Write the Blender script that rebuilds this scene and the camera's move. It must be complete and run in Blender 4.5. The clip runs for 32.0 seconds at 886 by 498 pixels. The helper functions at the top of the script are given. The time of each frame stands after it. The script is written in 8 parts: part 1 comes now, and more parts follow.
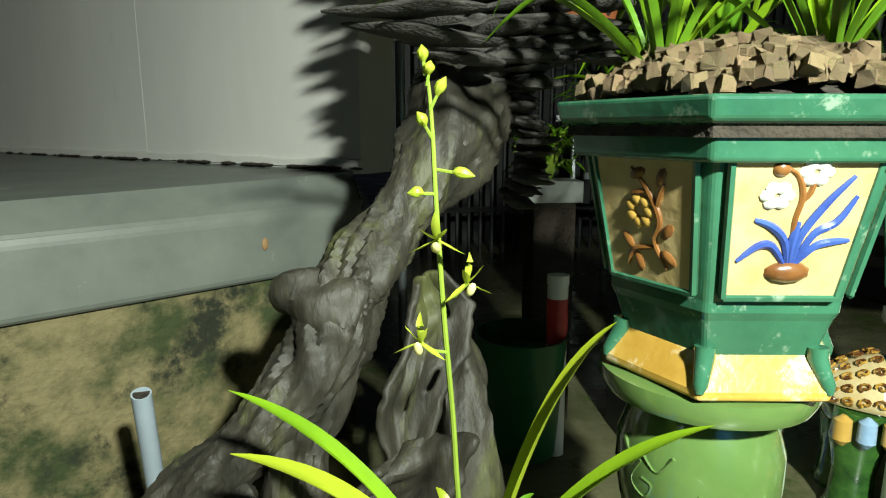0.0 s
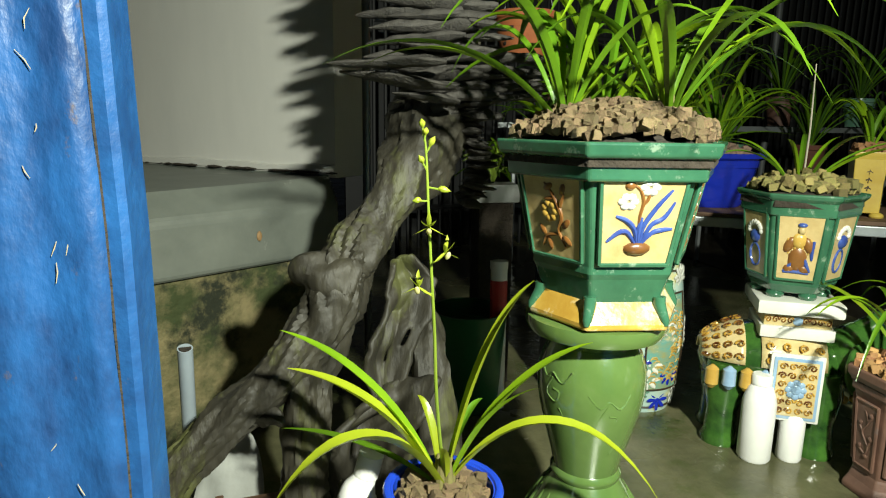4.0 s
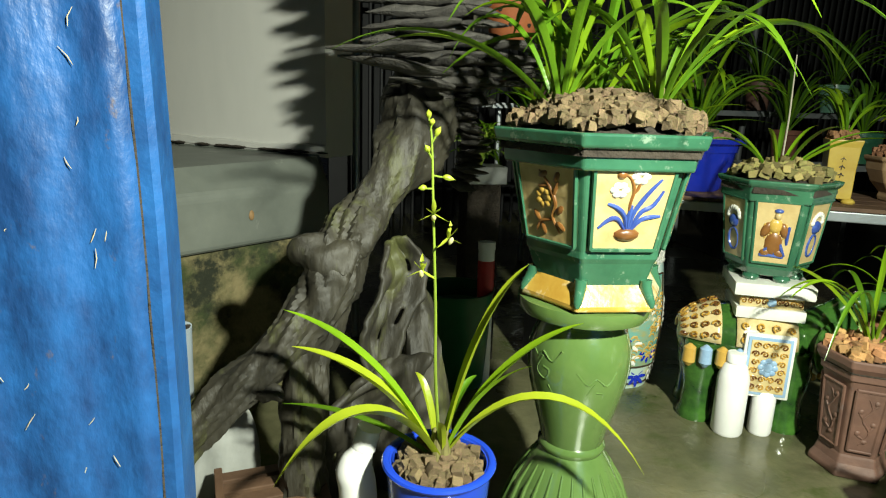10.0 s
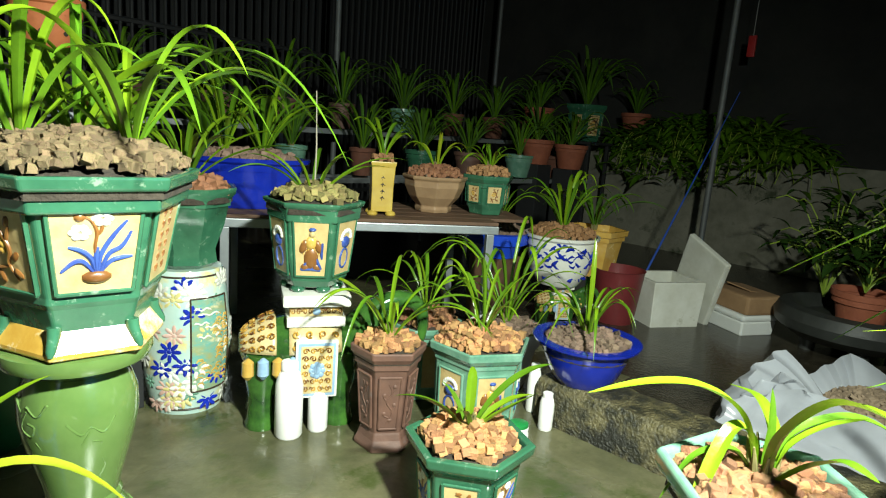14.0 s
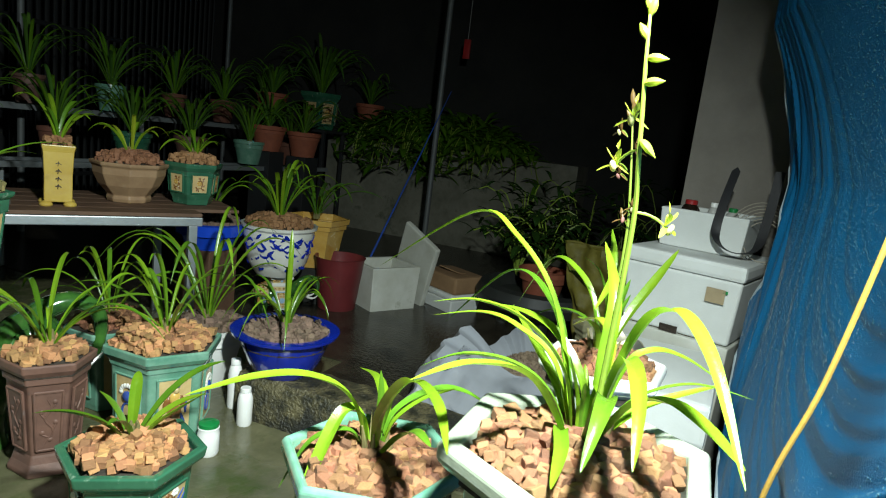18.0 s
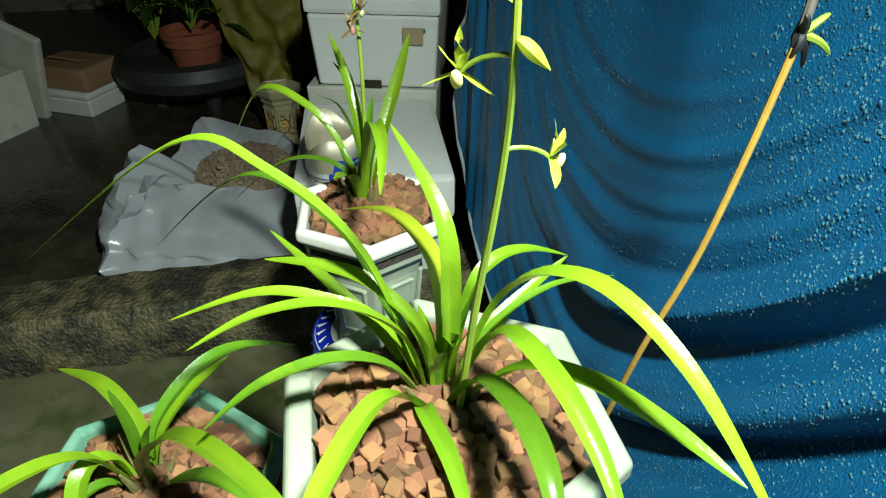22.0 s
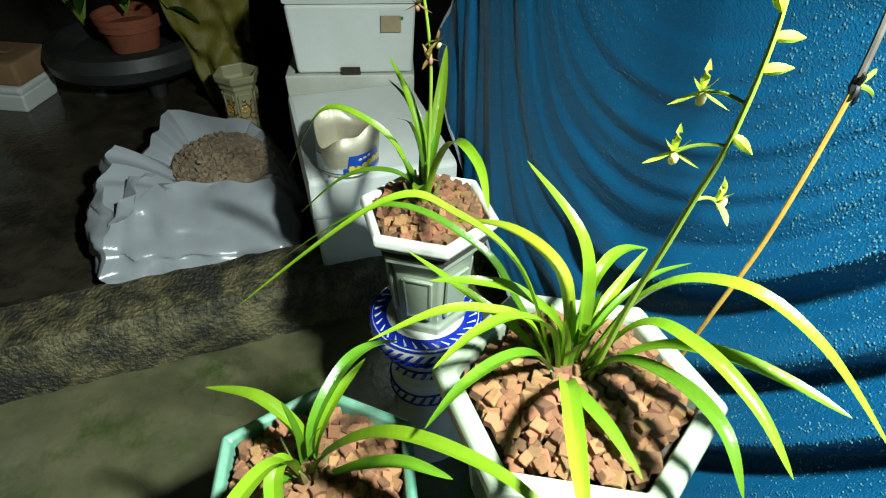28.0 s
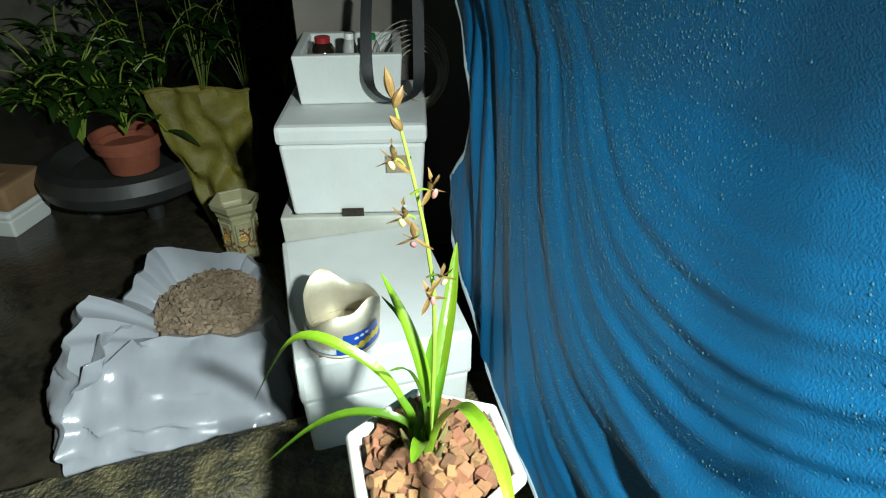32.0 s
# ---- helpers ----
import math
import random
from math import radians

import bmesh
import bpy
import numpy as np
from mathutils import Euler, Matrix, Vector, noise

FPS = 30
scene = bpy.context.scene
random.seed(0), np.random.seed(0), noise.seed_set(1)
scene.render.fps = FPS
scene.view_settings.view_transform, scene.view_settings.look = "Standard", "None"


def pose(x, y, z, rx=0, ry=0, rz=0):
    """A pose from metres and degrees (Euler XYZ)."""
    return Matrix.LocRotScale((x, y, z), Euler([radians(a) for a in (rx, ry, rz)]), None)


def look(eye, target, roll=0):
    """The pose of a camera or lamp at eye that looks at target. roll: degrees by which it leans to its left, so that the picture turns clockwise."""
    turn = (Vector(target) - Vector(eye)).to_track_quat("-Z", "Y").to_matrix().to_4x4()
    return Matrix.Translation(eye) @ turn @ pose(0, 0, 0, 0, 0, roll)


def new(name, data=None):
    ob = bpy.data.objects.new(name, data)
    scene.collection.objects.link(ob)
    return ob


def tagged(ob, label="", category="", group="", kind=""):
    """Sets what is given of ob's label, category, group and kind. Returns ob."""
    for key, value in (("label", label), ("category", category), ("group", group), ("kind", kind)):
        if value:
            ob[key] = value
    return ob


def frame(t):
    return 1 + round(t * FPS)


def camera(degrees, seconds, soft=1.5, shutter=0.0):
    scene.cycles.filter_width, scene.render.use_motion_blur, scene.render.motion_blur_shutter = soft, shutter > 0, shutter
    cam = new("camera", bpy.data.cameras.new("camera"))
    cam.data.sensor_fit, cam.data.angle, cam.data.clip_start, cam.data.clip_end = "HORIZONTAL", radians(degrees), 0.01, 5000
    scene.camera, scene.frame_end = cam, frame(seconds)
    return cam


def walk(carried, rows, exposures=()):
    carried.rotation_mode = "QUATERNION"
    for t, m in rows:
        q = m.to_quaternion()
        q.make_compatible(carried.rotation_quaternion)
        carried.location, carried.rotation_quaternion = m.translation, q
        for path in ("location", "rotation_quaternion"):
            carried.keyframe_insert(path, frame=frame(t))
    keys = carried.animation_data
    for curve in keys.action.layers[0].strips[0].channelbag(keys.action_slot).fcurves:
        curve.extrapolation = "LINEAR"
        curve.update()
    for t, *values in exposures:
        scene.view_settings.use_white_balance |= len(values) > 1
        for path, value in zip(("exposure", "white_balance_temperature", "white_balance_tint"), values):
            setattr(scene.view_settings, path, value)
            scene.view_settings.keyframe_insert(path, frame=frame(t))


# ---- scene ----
cam = camera(71.07, 32.0, soft=1.15)
PATH = [
    (0, (0.2887, -0.0954, 0.7026), (0.5080, 1.8553, 0.3197), 0.07),
    (0.5, (0.2730, -0.1727, 0.7261), (0.4926, 1.7786, 0.3462), 0.12),
    (1, (0.2523, -0.2607, 0.7653), (0.4753, 1.6902, 0.3853), 0.22),
    (1.5, (0.2207, -0.2735, 0.7600), (0.4715, 1.6727, 0.3731), 0.34),
    (2, (0.1895, -0.3066, 0.7586), (0.4962, 1.6311, 0.3694), 0.75),
    (2.5, (0.1923, -0.3495, 0.7463), (0.5415, 1.5805, 0.3547), 1.04),
    (3, (0.1970, -0.3725, 0.7479), (0.5722, 1.5530, 0.3585), 1.15),
    (3.5, (0.2093, -0.3727, 0.7448), (0.5979, 1.5500, 0.3546), 1.04),
    (5.5, (0.2013, -0.3704, 0.7415), (0.6178, 1.5457, 0.3481), 0.81),
    (6, (0.2033, -0.3619, 0.7331), (0.6227, 1.5520, 0.3319), 0.81),
    (6.5, (0.2047, -0.3608, 0.7298), (0.6262, 1.5506, 0.3184), 0.87),
    (7, (0.2049, -0.3592, 0.7278), (0.6281, 1.5493, 0.3054), 0.88),
    (7.5, (0.2003, -0.3544, 0.7219), (0.6262, 1.5518, 0.2919), 0.96),
    (8, (0.2001, -0.3566, 0.7204), (0.6264, 1.5474, 0.2810), 1.01),
    (8.5, (0.1883, -0.3658, 0.7229), (0.6172, 1.5364, 0.2783), 1.17),
    (9, (0.1831, -0.3671, 0.7327), (0.6170, 1.5325, 0.2820), 1.47),
    (9.5, (0.1720, -0.3771, 0.7462), (0.6171, 1.5183, 0.2886), 1.63),
    (10, (0.1737, -0.3964, 0.7588), (0.6386, 1.4931, 0.2968), 1.97),
    (10.5, (0.1990, -0.4123, 0.7626), (0.6933, 1.4689, 0.2972), 2.19),
    (11, (0.2201, -0.4396, 0.7827), (0.7853, 1.4219, 0.3184), 2.79),
    (11.5, (0.2653, -0.4807, 0.7996), (0.9667, 1.3356, 0.3426), 3.66),
    (12, (0.3086, -0.5208, 0.8136), (1.2323, 1.1986, 0.3769), 4.42),
    (12.5, (0.3331, -0.5398, 0.8175), (1.4505, 1.0668, 0.4048), 4.52),
    (13, (0.3465, -0.5373, 0.8177), (1.6100, 0.9629, 0.4265), 4.55),
    (13.5, (0.3521, -0.5353, 0.8187), (1.7091, 0.8835, 0.4373), 4.42),
    (14, (0.3545, -0.5344, 0.8192), (1.7748, 0.8211, 0.4379), 4.29),
    (14.5, (0.3525, -0.5351, 0.8188), (1.8198, 0.7701, 0.4402), 4.18),
    (16.5, (0.3947, -0.5633, 0.8198), (1.9858, 0.5876, 0.4406), 4.58),
    (17, (0.4043, -0.6062, 0.8432), (2.0515, 0.4613, 0.4594), 5.46),
    (17.5, (0.4243, -0.6539, 0.8500), (2.1551, 0.2781, 0.4816), 6.12),
    (18, (0.4508, -0.6903, 0.8527), (2.2818, 0.0337, 0.5014), 6.91),
    (18.5, (0.4687, -0.6864, 0.8427), (2.3786, -0.2059, 0.4946), 7.31),
    (19, (0.5182, -0.6427, 0.8493), (2.4558, -0.3129, 0.4792), 7.03),
    (19.5, (0.5470, -0.6309, 0.9660), (2.4351, -0.4095, 0.3448), 6.40),
    (20, (0.5258, -0.5954, 1.0053), (2.3433, -0.4846, 0.1778), 4.32),
    (20.5, (0.5590, -0.5797, 1.0076), (2.3229, -0.6045, 0.0652), 2.53),
    (21, (0.7031, -0.5735, 0.9451), (2.4206, -0.7270, -0.0682), 1.56),
    (21.5, (0.7393, -0.5645, 0.9397), (2.4026, -0.8156, -0.1423), 0.89),
    (22, (0.7409, -0.5522, 0.9472), (2.3578, -0.8754, -0.1848), 0.16),
    (22.5, (0.7534, -0.5529, 0.9451), (2.3343, -0.9223, -0.2229), -0.47),
    (23, (0.7565, -0.5449, 0.9514), (2.3130, -0.9508, -0.2370), -0.71),
    (23.5, (0.7542, -0.5458, 0.9536), (2.2950, -0.9697, -0.2490), -0.69),
    (24, (0.7575, -0.5413, 0.9447), (2.2877, -0.9758, -0.2675), -0.64),
    (24.5, (0.7541, -0.5404, 0.9496), (2.2731, -0.9752, -0.2767), -0.90),
    (26.5, (0.7363, -0.5420, 0.9598), (2.2447, -0.9794, -0.2785), -0.77),
    (27, (0.7386, -0.5178, 0.9733), (2.2421, -0.9671, -0.2667), -0.47),
    (27.5, (0.7092, -0.4188, 1.0278), (2.1893, -0.9174, -0.2215), 0.17),
    (28, (0.7451, -0.3444, 1.0541), (2.2009, -0.9085, -0.1959), 0.97),
    (28.5, (0.8721, -0.3884, 1.0473), (2.3404, -0.9310, -0.1976), -0.01),
    (29, (0.9422, -0.4131, 1.0318), (2.4311, -0.9525, -0.1897), -0.36),
    (29.5, (0.9722, -0.4230, 1.0169), (2.4762, -0.9673, -0.1837), -0.22),
    (30, (0.9906, -0.4343, 1.0324), (2.5074, -0.9719, -0.1553), -0.45),
    (30.5, (1.0020, -0.4455, 1.0703), (2.5383, -0.9844, -0.0914), -0.56),
    (31, (1.0043, -0.4445, 1.0807), (2.5701, -0.9926, -0.0363), -0.38),
    (31.5, (1.0057, -0.4478, 1.0859), (2.5937, -1.0003, 0.0028), -0.37),
    (32, (1.0065, -0.4521, 1.0949), (2.6105, -1.0099, 0.0384), -0.30),
]
walk(cam, [(t, look(eye, target, roll)) for t, eye, target, roll in PATH],
     exposures=[(0, 1.05, 7200, 8), (2, 0.92, 7700, 10), (8, 0.85, 7800, 8), (11, 1.05, 7600, 9), (13, 1.3, 7300, 8), (16, 1.05, 7200, 8), (18, 0.65, 6600, 10), (19, 0.42, 6400, 10), (21, -0.12, 6900, 6), (27, -0.2, 7000, 4), (28, 0.2, 6700, 6), (30, 0.6, 6500, 10), (32, 0.9, 6500, 10)])

# ---- light ----
world = bpy.data.worlds.new("night")
world.use_nodes = True
scene.world = world
world.node_tree.nodes["Background"].inputs[0].default_value = (0.05, 0.07, 0.1, 1)
world.node_tree.nodes["Background"].inputs[1].default_value = 0.04
# one small flood lamp over the walk, turned into the yard and downwards
flood = bpy.data.lights.new("work_lamp", "AREA")
flood.shape, flood.size, flood.energy, flood.color = "DISK", 0.08, 46.0, (0.87, 1.0, 0.98)
lamp = new("work_lamp", flood)
lamp.matrix_world = look((0.72, -0.75, 1.34), (0.75, -0.17, 0.53))


# ---- materials ----
def lin(c):
    return tuple(c) + (1,)


def nodes_of(name):
    m = bpy.data.materials.new(name)
    m.use_nodes = True
    nt = m.node_tree
    return m, nt, nt.nodes["Principled BSDF"]


def surface(name, base, dark=None, rough=0.5, metal=0.0, scale=12.0, mix=0.5, bump=0.15, fine=90.0, spec=0.5, coat=0.0,
            vary=0.0, third=None, third_scale=4.0, third_cut=0.55, stretch=(1, 1, 1), translucent=0.0, bump_dist=0.004):
    """A mottled surface: two tones by a coarse noise, a third by patches, relief by a fine one."""
    m, nt, p = nodes_of(name)
    tc = nt.nodes.new("ShaderNodeTexCoord")
    mp = nt.nodes.new("ShaderNodeMapping")
    mp.inputs["Scale"].default_value = stretch
    nt.links.new(tc.outputs["Object"], mp.inputs[0])
    n1 = nt.nodes.new("ShaderNodeTexNoise")
    n1.inputs["Scale"].default_value, n1.inputs["Detail"].default_value, n1.inputs["Roughness"].default_value = scale, 6, 0.65
    n2 = nt.nodes.new("ShaderNodeTexNoise")
    n2.inputs["Scale"].default_value, n2.inputs["Detail"].default_value = fine, 4
    for n in (n1, n2):
        nt.links.new(mp.outputs[0], n.inputs["Vector"])
    ramp = nt.nodes.new("ShaderNodeValToRGB")
    ramp.color_ramp.elements[0].position, ramp.color_ramp.elements[1].position = 0.5 - mix / 2, 0.5 + mix / 2
    ramp.color_ramp.elements[0].color = lin(dark or tuple(c * 0.6 for c in base))
    ramp.color_ramp.elements[1].color = lin(base)
    nt.links.new(n1.outputs[0], ramp.inputs[0])
    out = ramp.outputs[0]
    if third:
        n3 = nt.nodes.new("ShaderNodeTexNoise")
        n3.inputs["Scale"].default_value, n3.inputs["Detail"].default_value, n3.inputs["Roughness"].default_value = third_scale, 8, 0.7
        nt.links.new(mp.outputs[0], n3.inputs["Vector"])
        r3 = nt.nodes.new("ShaderNodeValToRGB")
        r3.color_ramp.elements[0].position, r3.color_ramp.elements[1].position = third_cut, third_cut + 0.1
        nt.links.new(n3.outputs[0], r3.inputs[0])
        mx = nt.nodes.new("ShaderNodeMix")
        mx.data_type = "RGBA"
        nt.links.new(r3.outputs[0], mx.inputs["Factor"])
        nt.links.new(out, mx.inputs["A"])
        mx.inputs["B"].default_value = lin(third)
        out = mx.outputs["Result"]
    if vary:
        info = nt.nodes.new("ShaderNodeObjectInfo")
        hs = nt.nodes.new("ShaderNodeHueSaturation")
        ma = nt.nodes.new("ShaderNodeMapRange")
        ma.inputs["To Min"].default_value, ma.inputs["To Max"].default_value = 1 - vary, 1 + vary
        nt.links.new(info.outputs["Random"], ma.inputs[0])
        nt.links.new(ma.outputs[0], hs.inputs["Value"])
        mh = nt.nodes.new("ShaderNodeMapRange")
        mh.inputs["To Min"].default_value, mh.inputs["To Max"].default_value = 0.5 - vary * 0.03, 0.5 + vary * 0.03
        w1 = nt.nodes.new("ShaderNodeMath")
        w1.operation = "FRACT"
        w2 = nt.nodes.new("ShaderNodeMath")
        w2.operation = "MULTIPLY"
        w2.inputs[1].default_value = 7.3
        nt.links.new(info.outputs["Random"], w2.inputs[0])
        nt.links.new(w2.outputs[0], w1.inputs[0])
        nt.links.new(w1.outputs[0], mh.inputs[0])
        nt.links.new(mh.outputs[0], hs.inputs["Hue"])
        nt.links.new(out, hs.inputs["Color"])
        out = hs.outputs[0]
    nt.links.new(out, p.inputs["Base Color"])
    p.inputs["Roughness"].default_value, p.inputs["Metallic"].default_value = rough, metal
    p.inputs["Specular IOR Level"].default_value = spec
    p.inputs["Coat Weight"].default_value, p.inputs["Coat Roughness"].default_value = coat, 0.06
    bp = nt.nodes.new("ShaderNodeBump")
    bp.inputs["Strength"].default_value, bp.inputs["Distance"].default_value = bump, bump_dist
    nt.links.new(n2.outputs[0], bp.inputs["Height"])
    nt.links.new(bp.outputs[0], p.inputs["Normal"])
    if translucent:
        tr = nt.nodes.new("ShaderNodeBsdfTranslucent")
        nt.links.new(out, tr.inputs[0])
        ms = nt.nodes.new("ShaderNodeMixShader")
        ms.inputs[0].default_value = translucent
        nt.links.new(p.outputs[0], ms.inputs[1])
        nt.links.new(tr.outputs[0], ms.inputs[2])
        nt.links.new(ms.outputs[0], nt.nodes["Material Output"].inputs[0])
    return m


def wet_floor():
    m = surface("wet_concrete", (0.15, 0.142, 0.078), (0.048, 0.052, 0.026), rough=0.4, scale=5, mix=0.45, bump=0.35, fine=60,
                third=(0.05, 0.068, 0.02), third_scale=3.4, third_cut=0.53)
    nt = m.node_tree
    p = nt.nodes["Principled BSDF"]
    n = nt.nodes.new("ShaderNodeTexNoise")
    n.inputs["Scale"].default_value, n.inputs["Detail"].default_value = 2.2, 4
    r = nt.nodes.new("ShaderNodeMapRange")
    r.inputs["From Min"].default_value, r.inputs["From Max"].default_value = 0.4, 0.62
    r.inputs["To Min"].default_value, r.inputs["To Max"].default_value = 0.08, 0.36
    tc = nt.nodes.new("ShaderNodeTexCoord")
    nt.links.new(tc.outputs["Object"], n.inputs["Vector"])
    nt.links.new(n.outputs[0], r.inputs[0])
    nt.links.new(r.outputs[0], p.inputs["Roughness"])
    return m


